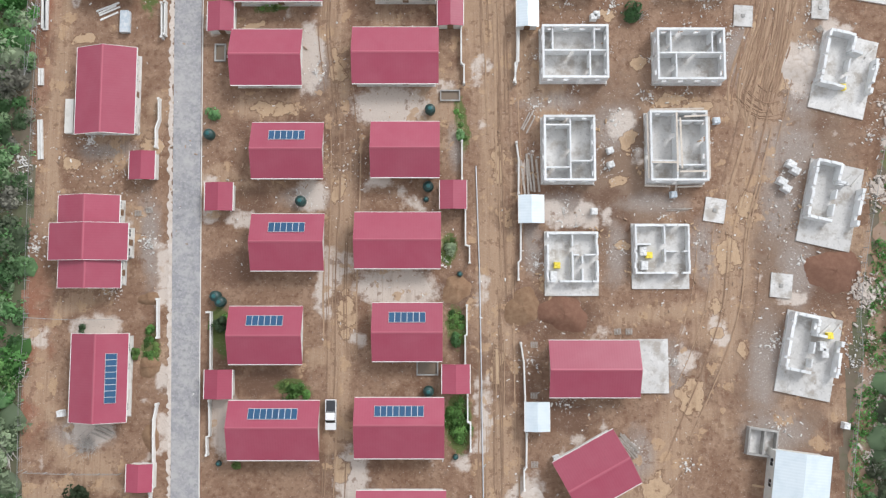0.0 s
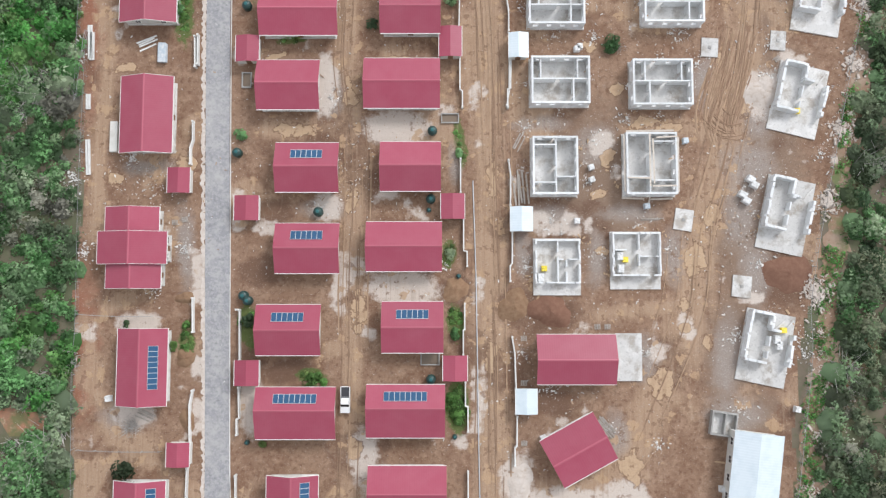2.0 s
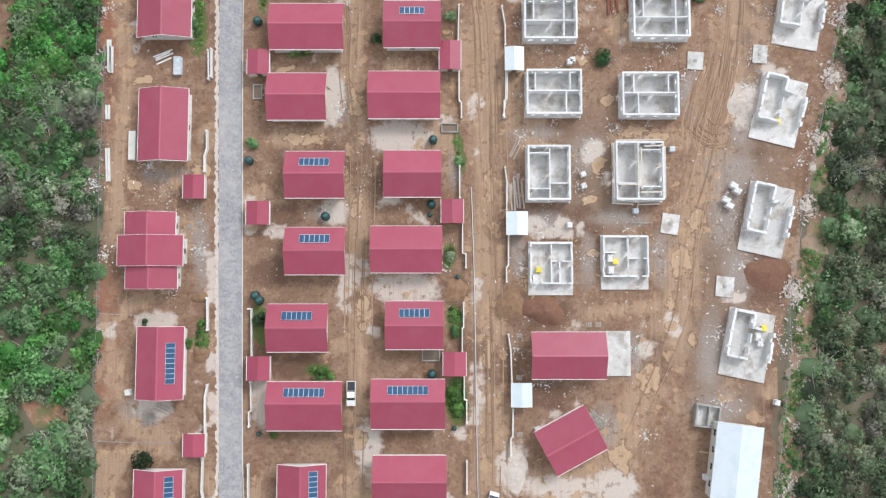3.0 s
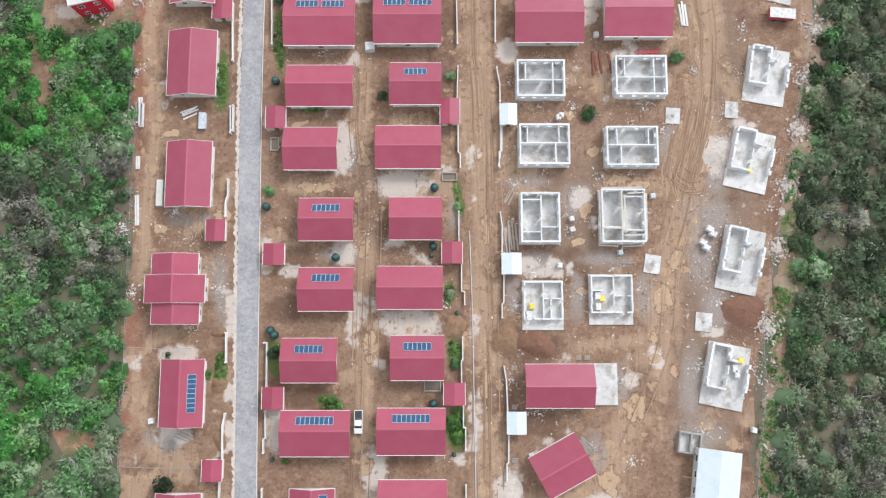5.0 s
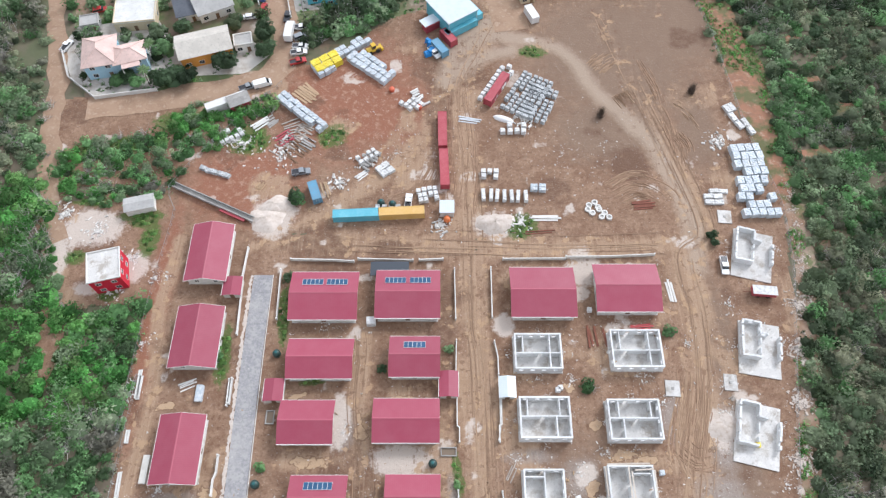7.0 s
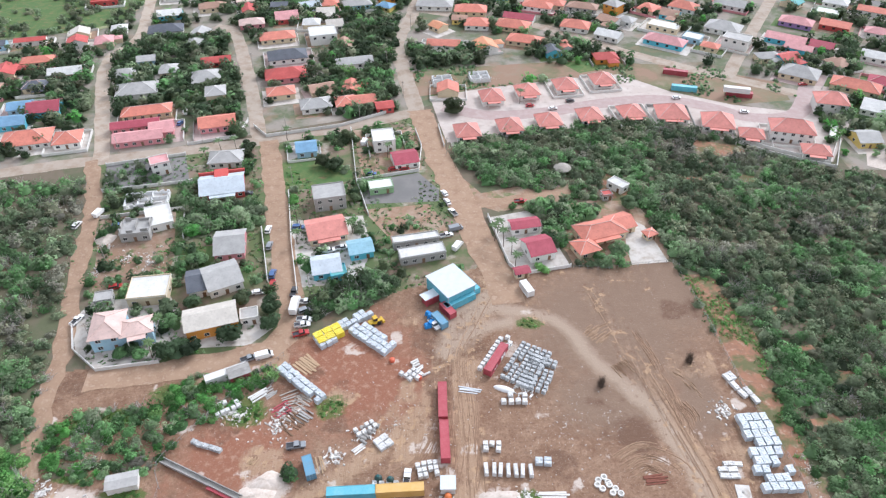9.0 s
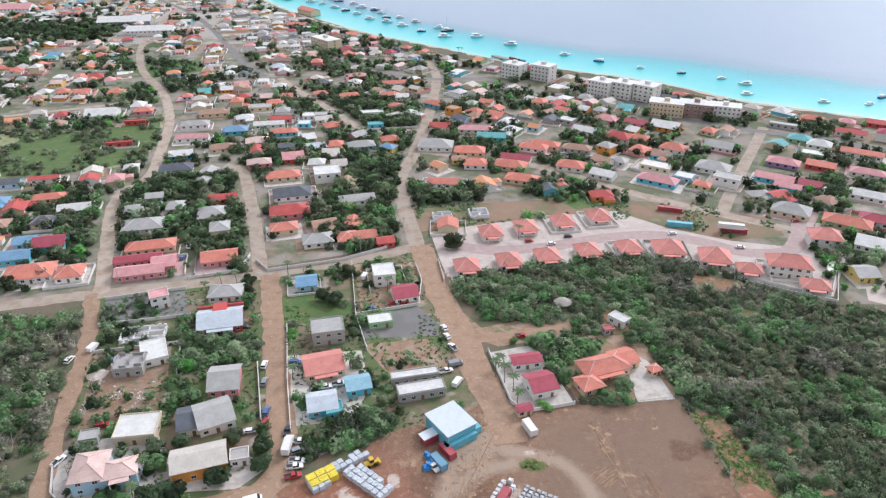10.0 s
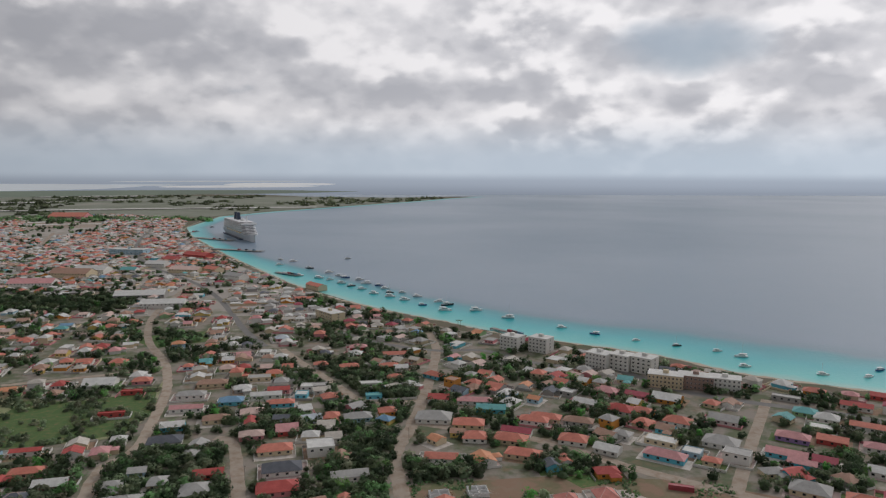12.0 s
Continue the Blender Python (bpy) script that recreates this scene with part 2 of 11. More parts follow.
def distance(line, x, y):
    """How far the points (arrays) lie from a line of points."""
    x, y = np.asarray(x, float), np.asarray(y, float)
    best = np.full(x.shape, 1e9)
    for (ax, ay), (bx, by) in zip(line, line[1:]):
        dx, dy = bx - ax, by - ay
        t = np.clip(((x - ax) * dx + (y - ay) * dy) / (dx * dx + dy * dy + 1e-9), 0, 1)
        best = np.minimum(best, np.hypot(x - ax - t * dx, y - ay - t * dy))
    return best


def pairs(*v):
    return list(zip(v[::2], v[1::2]))


def value_noise(x, y, cell, seed):
    """Smooth noise from 0 to 1 over arrays of places."""
    g = np.random.RandomState(seed).rand(512, 512)
    u, v = x / cell + 1000, y / cell + 1000
    i, j = np.floor(u).astype(int), np.floor(v).astype(int)
    a, b = u - i, v - j
    a, b = a * a * (3 - 2 * a), b * b * (3 - 2 * b)
    i, j, i2, j2 = i % 512, j % 512, (i + 1) % 512, (j + 1) % 512
    return (g[i, j] * (1 - a) + g[i2, j] * a) * (1 - b) + (g[i, j2] * (1 - a) + g[i2, j2] * a) * b


def fractal(x, y, cell, seed):
    return sum(value_noise(x, y, cell / 2**k, seed + k) * 0.5**k for k in range(4)) / 1.875


def smooth_line(line, step=4.0):
    """Points at even steps on a smooth curve through the given ones."""
    p = [Vector((*q, 0)) for q in line]
    out = []
    for k in range(len(p) - 1):
        a, b, c, d = p[max(k - 1, 0)], p[k], p[k + 1], p[min(k + 2, len(p) - 1)]
        n = max(1, int((c - b).length / step))
        for i in range(n):
            t = i / n
            q = 0.5 * (2 * b + (c - a) * t + (2 * a - 5 * b + 4 * c - d) * t * t + (3 * b - a - 3 * c + d) * t**3)
            out.append((q.x, q.y))
    return out + [tuple(p[-1][:2])]


def ribbon(name, line, width, z, material, label, category, ragged=0.0, step=4.0, seed=1, thick=0.0):
    """A road or strip along a line."""
    rnd = random.Random(seed)
    pts = smooth_line(line, step)
    m = Mesh()
    left, right = [], []
    for i, (x, y) in enumerate(pts):
        ax, ay = pts[max(i - 1, 0)]
        bx, by = pts[min(i + 1, len(pts) - 1)]
        d = hypot(bx - ax, by - ay) or 1
        nx, ny = -(by - ay) / d, (bx - ax) / d
        a, b = width / 2 + rnd.uniform(-ragged, ragged), width / 2 + rnd.uniform(-ragged, ragged)
        left.append((x + nx * a, y + ny * a, z))
        right.append((x - nx * b, y - ny * b, z))
    for i in range(len(pts) - 1):
        m.face([right[i], right[i + 1], left[i + 1], left[i]])
        if thick:
            for a, b in ((left[i], left[i + 1]), (right[i + 1], right[i])):
                m.face([a, b, (b[0], b[1], z - thick), (a[0], a[1], z - thick)])
    return tagged(m.obj(name, material), label, category, kind="structure")


red_roof = mat("red_roof", (0.295, 0.043, 0.078), 0.45, vary=[((0.33, 0.075, 0.11), 0.25, 0.35, 0.7, 0.6), ((0.21, 0.032, 0.058), 2.5, 0.55, 0.8, 0.4)], bump=0.012, wave=("X", 0.45), spec=0.6)
ridge_cap = mat("ridge_cap", (0.36, 0.08, 0.115), 0.4, spec=0.6)
white_trim = mat("white_trim", (0.72, 0.71, 0.68), 0.6, vary=[((0.5, 0.47, 0.42), 1.5, 0.55, 0.8, 0.5)])
plaster = mat("plaster", (0.62, 0.60, 0.55), 0.85, vary=[((0.42, 0.38, 0.33), 0.9, 0.5, 0.8, 0.6), ((0.70, 0.69, 0.66), 0.25, 0.4, 0.7, 0.5)], bump=0.02)
fresh_block = mat("fresh_block", (0.66, 0.67, 0.67), 0.9, vary=[((0.50, 0.475, 0.445), 0.9, 0.50, 0.70, 0.8), ((0.42, 0.37, 0.32), 2.5, 0.60, 0.75, 0.6), ((0.76, 0.77, 0.77), 0.3, 0.4, 0.7, 0.6)], bump=0.03, bump_scale=6)
slab_concrete = mat("slab_concrete", (0.55, 0.535, 0.51), 0.9, vary=[((0.33, 0.29, 0.245), 0.30, 0.50, 0.62, 0.8), ((0.64, 0.625, 0.60), 0.5, 0.52, 0.62, 0.8), ((0.33, 0.32, 0.31), 2.2, 0.55, 0.70, 0.7), ((0.74, 0.73, 0.71), 4.0, 0.64, 0.70, 0.7)], bump=0.02)
old_concrete = mat("old_concrete", (0.33, 0.32, 0.30), 0.9, vary=[((0.2, 0.19, 0.18), 0.7, 0.45, 0.75, 0.7), ((0.48, 0.47, 0.45), 0.4, 0.5, 0.7, 0.6)], bump=0.02)
wall_white = mat("wall_white", (0.66, 0.65, 0.62), 0.85, vary=[((0.40, 0.36, 0.30), 1.2, 0.52, 0.8, 0.7)], bump=0.02)
white_sheet = mat("white_sheet", (0.62, 0.68, 0.71), 0.35, metal=0.1, vary=[((0.50, 0.58, 0.62), 0.5, 0.45, 0.7, 0.6)], bump=0.02, wave=("X", 0.5))
solar_cell = mat("solar_cell", (0.012, 0.062, 0.145), 0.22, vary=[((0.018, 0.085, 0.15), 1.2, 0.4, 0.7, 0.6)], spec=0.7)
alu = mat("alu", (0.62, 0.64, 0.66), 0.35, metal=0.7)
dark_glass = mat("dark_glass", (0.03, 0.035, 0.04), 0.12, spec=0.8)
dark_wood = mat("dark_wood", (0.16, 0.09, 0.05), 0.7, vary=[((0.26, 0.16, 0.09), 3.0, 0.4, 0.7, 0.6)])
timber = mat("timber", (0.44, 0.31, 0.19), 0.8, vary=[((0.30, 0.20, 0.12), 2.0, 0.4, 0.7, 0.7)], bump=0.02)
grey_timber = mat("grey_timber", (0.33, 0.29, 0.25), 0.85, vary=[((0.5, 0.47, 0.43), 2.0, 0.4, 0.7, 0.6)])
pale_board = mat("pale_board", (0.56, 0.50, 0.43), 0.85, vary=[((0.40, 0.33, 0.26), 1.5, 0.45, 0.7, 0.7)])
rust = mat("rust", (0.16, 0.05, 0.03), 0.8, vary=[((0.25, 0.09, 0.05), 1.5, 0.4, 0.7, 0.7)])
tank_green = mat("tank_green", (0.018, 0.05, 0.045), 0.45)
tank_lid = mat("tank_lid", (0.02, 0.11, 0.11), 0.5)
car_white = mat("car_white", (0.78, 0.78, 0.77), 0.3, spec=0.7)
car_grey = mat("car_grey", (0.25, 0.27, 0.29), 0.3, spec=0.7)
car_red = mat("car_red", (0.42, 0.03, 0.03), 0.3, spec=0.7)
car_blue = mat("car_blue", (0.06, 0.13, 0.30), 0.3, spec=0.7)
car_dark = mat("car_dark", (0.03, 0.03, 0.035), 0.3, spec=0.7)
rubber = mat("rubber", (0.02, 0.02, 0.02), 0.9)
machine_yellow = mat("machine_yellow", (0.62, 0.40, 0.03), 0.5)
plastic_yellow = mat("plastic_yellow", (0.70, 0.55, 0.03), 0.5, vary=[((0.8, 0.68, 0.12), 0.7, 0.4, 0.7, 0.7)], bump=0.06, bump_scale=1.5)
plastic_blue = mat("plastic_blue", (0.02, 0.22, 0.55), 0.5, bump=0.06, bump_scale=1.5)
container_cyan = mat("container_cyan", (0.10, 0.40, 0.50), 0.5, vary=[((0.22, 0.50, 0.58), 0.4, 0.4, 0.7, 0.6), ((0.12, 0.15, 0.14), 1.4, 0.6, 0.8, 0.6)], bump=0.05, wave=("X", 0.28))
container_tan = mat("container_tan", (0.58, 0.36, 0.10), 0.5, vary=[((0.66, 0.45, 0.2), 0.4, 0.4, 0.7, 0.6), ((0.3, 0.17, 0.07), 1.4, 0.6, 0.8, 0.6)], bump=0.05, wave=("X", 0.28))
container_red = mat("container_red", (0.36, 0.055, 0.07), 0.5, vary=[((0.45, 0.11, 0.13), 0.4, 0.4, 0.7, 0.6), ((0.17, 0.04, 0.04), 1.4, 0.6, 0.8, 0.6)], bump=0.05, wave=("X", 0.28))
container_blue = mat("container_blue", (0.14, 0.27, 0.37), 0.5, vary=[((0.10, 0.32, 0.50), 0.4, 0.4, 0.7, 0.6)], bump=0.05, wave=("X", 0.28))
container_white = mat("container_white", (0.72, 0.71, 0.69), 0.5, vary=[((0.5, 0.47, 0.43), 1.2, 0.55, 0.8, 0.6)], bump=0.05, wave=("X", 0.28))
block_white = mat("block_white", (0.68, 0.68, 0.67), 0.85, vary=[((0.46, 0.45, 0.43), 1.4, 0.48, 0.66, 0.8), ((0.33, 0.25, 0.18), 2.5, 0.62, 0.72, 0.6)], bump=0.05, bump_scale=3)
block_blue = mat("block_blue", (0.44, 0.50, 0.55), 0.6, vary=[((0.64, 0.65, 0.65), 1.2, 0.42, 0.62, 0.9), ((0.33, 0.40, 0.46), 2.2, 0.56, 0.68, 0.8)], bump=0.05, bump_scale=3)
block_grey = mat("block_grey", (0.36, 0.38, 0.39), 0.85, vary=[((0.62, 0.63, 0.63), 1.3, 0.46, 0.60, 0.9), ((0.16, 0.17, 0.17), 2.4, 0.56, 0.68, 0.7)], bump=0.05, bump_scale=3)
rubble_white = mat("rubble_white", (0.60, 0.58, 0.55), 0.95, island=0.25)
rubble_brown = mat("rubble_brown", (0.32, 0.22, 0.15), 0.95, island=0.3)
chalk = mat("chalk", (0.52, 0.45, 0.39), 0.95, vary=[((0.62, 0.56, 0.51), 0.8, 0.4, 0.7, 0.8), ((0.36, 0.27, 0.20), 1.2, 0.5, 0.75, 0.7)], bump=0.08, bump_scale=2)
earth_red = mat("earth_red", (0.165, 0.082, 0.052), 0.95, vary=[((0.23, 0.125, 0.08), 1.2, 0.4, 0.7, 0.7)], bump=0.08, bump_scale=2)
earth_brown = mat("earth_brown", (0.20, 0.115, 0.065), 0.95, vary=[((0.30, 0.20, 0.12), 1.2, 0.4, 0.7, 0.7)], bump=0.08, bump_scale=2)
road_grey = mat("road_grey", (0.29, 0.285, 0.295), 0.9, vary=[((0.40, 0.39, 0.39), 2.6, 0.5, 0.6, 0.7), ((0.41, 0.395, 0.385), 0.5, 0.44, 0.6, 0.8), ((0.19, 0.19, 0.195), 1.6, 0.5, 0.7, 0.7), ((0.46, 0.44, 0.42), 0.09, 0.5, 0.7, 0.5)], bump=0.015)
road_pale = mat("road_pale", (0.40, 0.335, 0.27), 0.95, vary=[((0.27, 0.19, 0.13), 0.15, 0.45, 0.65, 0.7), ((0.46, 0.41, 0.35), 0.4, 0.5, 0.75, 0.6)], bump=0.05, bump_scale=1.5)
road_dirt = mat("road_dirt", (0.335, 0.225, 0.15), 0.95, vary=[((0.25, 0.155, 0.10), 0.25, 0.45, 0.65, 0.8), ((0.43, 0.32, 0.235), 0.5, 0.54, 0.64, 0.7), ((0.42, 0.30, 0.20), 0.9, 0.55, 0.68, 0.7)], bump=0.06, bump_scale=1.5)
asphalt = mat("asphalt", (0.17, 0.165, 0.16), 0.9, vary=[((0.25, 0.24, 0.225), 0.1, 0.4, 0.7, 0.7)])
paving_pink = mat("paving_pink", (0.40, 0.30, 0.28), 0.9, vary=[((0.48, 0.40, 0.37), 0.3, 0.4, 0.7, 0.7)])
yard_pale = mat("yard_pale", (0.53, 0.50, 0.46), 0.9, vary=[((0.30, 0.24, 0.18), 0.3, 0.45, 0.7, 0.7)])
lawn = mat("lawn", (0.075, 0.145, 0.04), 0.95, vary=[((0.15, 0.17, 0.06), 0.25, 0.45, 0.65, 0.8), ((0.25, 0.15, 0.09), 0.22, 0.58, 0.68, 0.8), ((0.05, 0.10, 0.03), 1.6, 0.5, 0.7, 0.6)], bump=0.08, bump_scale=2)
dust_brown = mat("dust_brown", (0.25, 0.185, 0.14), 0.95, vary=[((0.31, 0.235, 0.17), 0.06, 0.42, 0.62, 0.9), ((0.18, 0.115, 0.075), 0.3, 0.5, 0.75, 0.6)], bump=0.04, bump_scale=1.5)
sand = mat("sand", (0.50, 0.43, 0.34), 0.95, vary=[((0.45, 0.36, 0.27), 0.1, 0.45, 0.7, 0.7)])
leaf_bright = leaf_mat("leaf_bright", (0.105, 0.30, 0.075), (0.22, 0.36, 0.13))
leaf_mid = leaf_mat("leaf_mid", (0.135, 0.275, 0.105), (0.31, 0.37, 0.24))
leaf_dark = leaf_mat("leaf_dark", (0.062, 0.102, 0.052), (0.13, 0.165, 0.085))
leaf_dry = leaf_mat("leaf_dry", (0.235, 0.24, 0.18), (0.34, 0.33, 0.27))
twig_grey = mat("twig_grey", (0.42, 0.39, 0.36), 0.9, island=0.3)
bark = mat("bark", (0.14, 0.105, 0.08), 0.9, island=0.2)
leaf_grass = leaf_mat("leaf_grass", (0.13, 0.26, 0.07), (0.24, 0.33, 0.11))
leaf_thorn = leaf_mat("leaf_thorn", (0.145, 0.205, 0.115), (0.29, 0.30, 0.20))
leaf_flat = leaf_mat("leaf_flat", (0.105, 0.135, 0.075), (0.16, 0.18, 0.11))
palm_leaf = mat("palm_leaf", (0.06, 0.11, 0.03), 0.6, island=0.3)
wire = mat("wire", (0.30, 0.30, 0.29), 0.6)
plot_soil = mat("plot_soil", (0.275, 0.175, 0.115), 0.95, vary=[((0.36, 0.28, 0.215), 0.15, 0.45, 0.62, 0.8), ((0.11, 0.15, 0.05), 0.18, 0.54, 0.64, 0.85), ((0.5, 0.46, 0.41), 0.9, 0.6, 0.75, 0.7)], bump=0.06, bump_scale=1.5)
lot_soil = mat("lot_soil", (0.25, 0.165, 0.112), 0.95, vary=[((0.10, 0.135, 0.055), 0.045, 0.46, 0.60, 0.85), ((0.27, 0.20, 0.145), 0.09, 0.52, 0.66, 0.7)], bump=0.06, bump_scale=1.5)
# emission stands in for daylight and haze on the far backdrop strips
salt_glow = mat("salt_glow", (0.60, 0.60, 0.58), 0.9, emit=(0.80, 0.81, 0.80, 1.0))
lake_glow = mat("lake_glow", (0.5, 0.53, 0.55), 0.9, emit=(0.62, 0.66, 0.69, 0.95))
plain_glow = mat("plain_glow", (0.17, 0.19, 0.135), 0.95, emit=(0.19, 0.225, 0.195, 1.0))
# olive of the far flats, its colour lightened for the haze of distance
flat_far = mat("flat_far", (0.22, 0.235, 0.185), 0.95, vary=[((0.16, 0.18, 0.125), 0.004, 0.42, 0.6, 0.8), ((0.30, 0.29, 0.24), 0.0025, 0.58, 0.68, 0.7)])


# ---- ground, sea and roads ----
COAST = pairs(4895, -1500, 900, 150, 325, 495, 243, 542, 185, 603, 67, 675, 13, 727, -95, 828,
              -208, 977, -402, 1309, -618, 1716, -728, 1977, -790, 2476, -684, 2787, -548, 3040, -185, 3712, 60, 4250, 230, 4500)
LAND = COAST + pairs(60, 4560, -300, 4350, -900, 4500, -1300, 4895, -4895, 4895, -4895, -4895, 4895, -4895)


def land_material():
    m = mat("scrub_land", (0.15, 0.12, 0.085), 0.95,
            vary=[((0.085, 0.105, 0.05), 0.05, 0.44, 0.58, 0.8), ((0.27, 0.145, 0.08), 0.035, 0.60, 0.70, 0.85),
                  ((0.30, 0.24, 0.18), 0.012, 0.58, 0.68, 0.6), ((0.09, 0.10, 0.045), 0.4, 0.5, 0.75, 0.6)], bump=0.1, bump_scale=1.0)
    return m


land_m = Mesh()
land_m.face([(x, y, -0.02) for x, y in LAND][::-1] if sum(a[0] * b[1] - b[0] * a[1] for a, b in zip(LAND, LAND[1:] + LAND[:1])) < 0 else [(x, y, -0.02) for x, y in LAND])
tagged(land_m.obj("ground", land_material()), "dry scrub and soil reaching the far flats", "ground", kind="structure")


def sea_material():
    m = bpy.data.materials.new("sea_water")
    m.use_nodes = True
    n, l = m.node_tree.nodes, m.node_tree.links
    b = n["Principled BSDF"]
    at = n.new("ShaderNodeAttribute")
    at.attribute_name = "shallow"
    ramp = n.new("ShaderNodeValToRGB")
    e = ramp.color_ramp.elements
    e[0].position, e[0].color = 0.0, (0.19, 0.265, 0.345, 1)
    e[1].position, e[1].color = 1.0, (0.32, 0.54, 0.48, 1)
    for p, c in ((0.20, (0.13, 0.23, 0.30, 1)), (0.34, (0.02, 0.28, 0.34, 1)), (0.60, (0.02, 0.42, 0.46, 1)), (0.88, (0.10, 0.54, 0.52, 1))):
        q = e.new(p)
        q.color = c
    pos = n.new("ShaderNodeNewGeometry")
    t = n.new("ShaderNodeTexNoise")
    t.inputs["Scale"].default_value, t.inputs["Detail"].default_value = 0.02, 6.0
    l.new(pos.outputs["Position"], t.inputs["Vector"])
    add = n.new("ShaderNodeMath")
    add.operation = "MULTIPLY_ADD"
    add.inputs[1].default_value, add.inputs[2].default_value = 0.22, -0.11
    l.new(t.outputs[0], add.inputs[0])
    s = n.new("ShaderNodeMath")
    s.operation = "ADD"
    l.new(at.outputs["Fac"], s.inputs[0])
    l.new(add.outputs[0], s.inputs[1])
    l.new(s.outputs[0], ramp.inputs[0])
    l.new(ramp.outputs[0], b.inputs["Base Color"])
    b.inputs["Roughness"].default_value = 0.32
    b.inputs["IOR"].default_value = 1.33
    w = n.new("ShaderNodeTexNoise")
    w.inputs["Scale"].default_value, w.inputs["Detail"].default_value = 0.35, 4.0
    l.new(pos.outputs["Position"], w.inputs["Vector"])
    # calm and ruffled lanes change the gloss
    lane = n.new("ShaderNodeTexNoise")
    mp = n.new("ShaderNodeMapping")
    mp.inputs["Scale"].default_value = (0.0012, 0.0011, 1)
    mp.inputs["Rotation"].default_value = (0, 0, 0.35)
    l.new(pos.outputs["Position"], mp.inputs[0])
    l.new(mp.outputs[0], lane.inputs["Vector"])
    lane.inputs["Scale"].default_value, lane.inputs["Detail"].default_value = 1.0, 5.0
    r = n.new("ShaderNodeMapRange")
    r.inputs[1].default_value, r.inputs[2].default_value, r.inputs[3].default_value, r.inputs[4].default_value = 0.36, 0.64, 0.31, 0.42
    l.new(lane.outputs[0], r.inputs[0])
    l.new(r.outputs[0], b.inputs["Roughness"])
    bn = n.new("ShaderNodeBump")
    bn.inputs["Strength"].default_value, bn.inputs["Distance"].default_value = 0.5, 0.5
    l.new(w.outputs[0], bn.inputs["Height"])
    l.new(bn.outputs[0], b.inputs["Normal"])
    return m


def build_sea():
    xs = np.concatenate([np.arange(-1300, 500, 12), np.linspace(500, 4900, 60)])
    ys = np.concatenate([np.arange(380, 2300, 12), np.linspace(2300, 4900, 60)])
    gx, gy = np.meshgrid(xs, ys, indexing="ij")
    d = distance(COAST, gx, gy)
    d[inside(LAND, gx, gy)] = 0
    width = 50 + 40 * np.clip((1150 - gx * 0 - gy) / 600, -0.2, 1) + 25 * np.clip((gx - 120) / 200, 0, 1)
    width = width + 30 * np.exp(-(((gy - 980) / 330) ** 2))
    width = np.where(gy > 1650, 55 + 0 * gy, width)
    shallow = np.clip(1 - d / (width * 1.25), 0, 1)
    nx, ny = len(xs), len(ys)
    idx = np.arange(nx * ny).reshape(nx, ny)
    f = np.stack([idx[:-1, :-1], idx[1:, :-1], idx[1:, 1:], idx[:-1, 1:]], -1).reshape(-1, 4)
    dry = inside(LAND, gx, gy)
    deep_in = (distance(COAST, gx, gy) > 40) & dry
    keep = ~deep_in.ravel()[f].all(1)
    me = bpy.data.meshes.new("sea")
    me.from_pydata(np.stack([gx.ravel(), gy.ravel(), np.full(gx.size, -0.6)], -1).tolist(), [], f[keep].tolist())
    a = me.attributes.new("shallow", "FLOAT", "POINT")
    a.data.foreach_set("value", shallow.ravel().astype(np.float32))
    me.materials.append(sea_material())
    ob = tagged(new("water", me), "calm slate sea with a turquoise shallow along the shore", "sea", kind="structure")
    return ob


build_sea()
ribbon("beach", COAST[2:15], 3.4, -0.01, sand, "pale sand strip along the water", "beach", ragged=2.2, step=7, seed=4)

# the building site: one dense sheet of trodden earth with ruts, pale dust and damp patches
SITE = pairs(-73.0, -45.7, -73.3, -12.8, -73.1, -3.0, -73.2, 28.3, -73.3, 54.4, -74.7, 39.8, -74.1, 76.0, -72.6, 97.8, -75.7, 108.0, -63.0, 127.6, -45.4, 148.0,
             -41.4, 151.3, -15.0, 173.5, 15.8, 187.6, 29.3, 184.6, 45.6, 186.0, 81.6, 188.3, 82.4, 182.1, 84.7, 166.5, 86.3, 146.9, 87.6, 132.4, 89.9, 115.6, 92.1, 103.2, 87.7, 64.0, 83.8, 50.9,
             78.4, 27.4, 70.9, -10.8, 68.9, -33.3, 67.2, -45.8, 70, -75, -75, -75)
WEST_LOT = pairs(-110.9, 101.8, -106.0, 91.5, -101.3, 82.1, -101.2, 70.0, -96.9, 51.1, -93.4, 51.1, -94.4, 71.5, -83.4, 73.3, -73.4, 74.5, -71.4, 97.8, -74.3, 108.9, -83.1, 106.1, -92.4, 106.1, -103.9, 102.5, -109.9, 96.2)
NORTH_LOT = pairs(-105.1, 92.7, -108.8, 108.9, -116.1, 139.2, -101.9, 139.6, -82.0, 141.4, -46.1, 154.9, -38.9, 152.6, -59.5, 126.5, -71.5, 110.8, -104.1, 108.9, -101.4, 92.7)
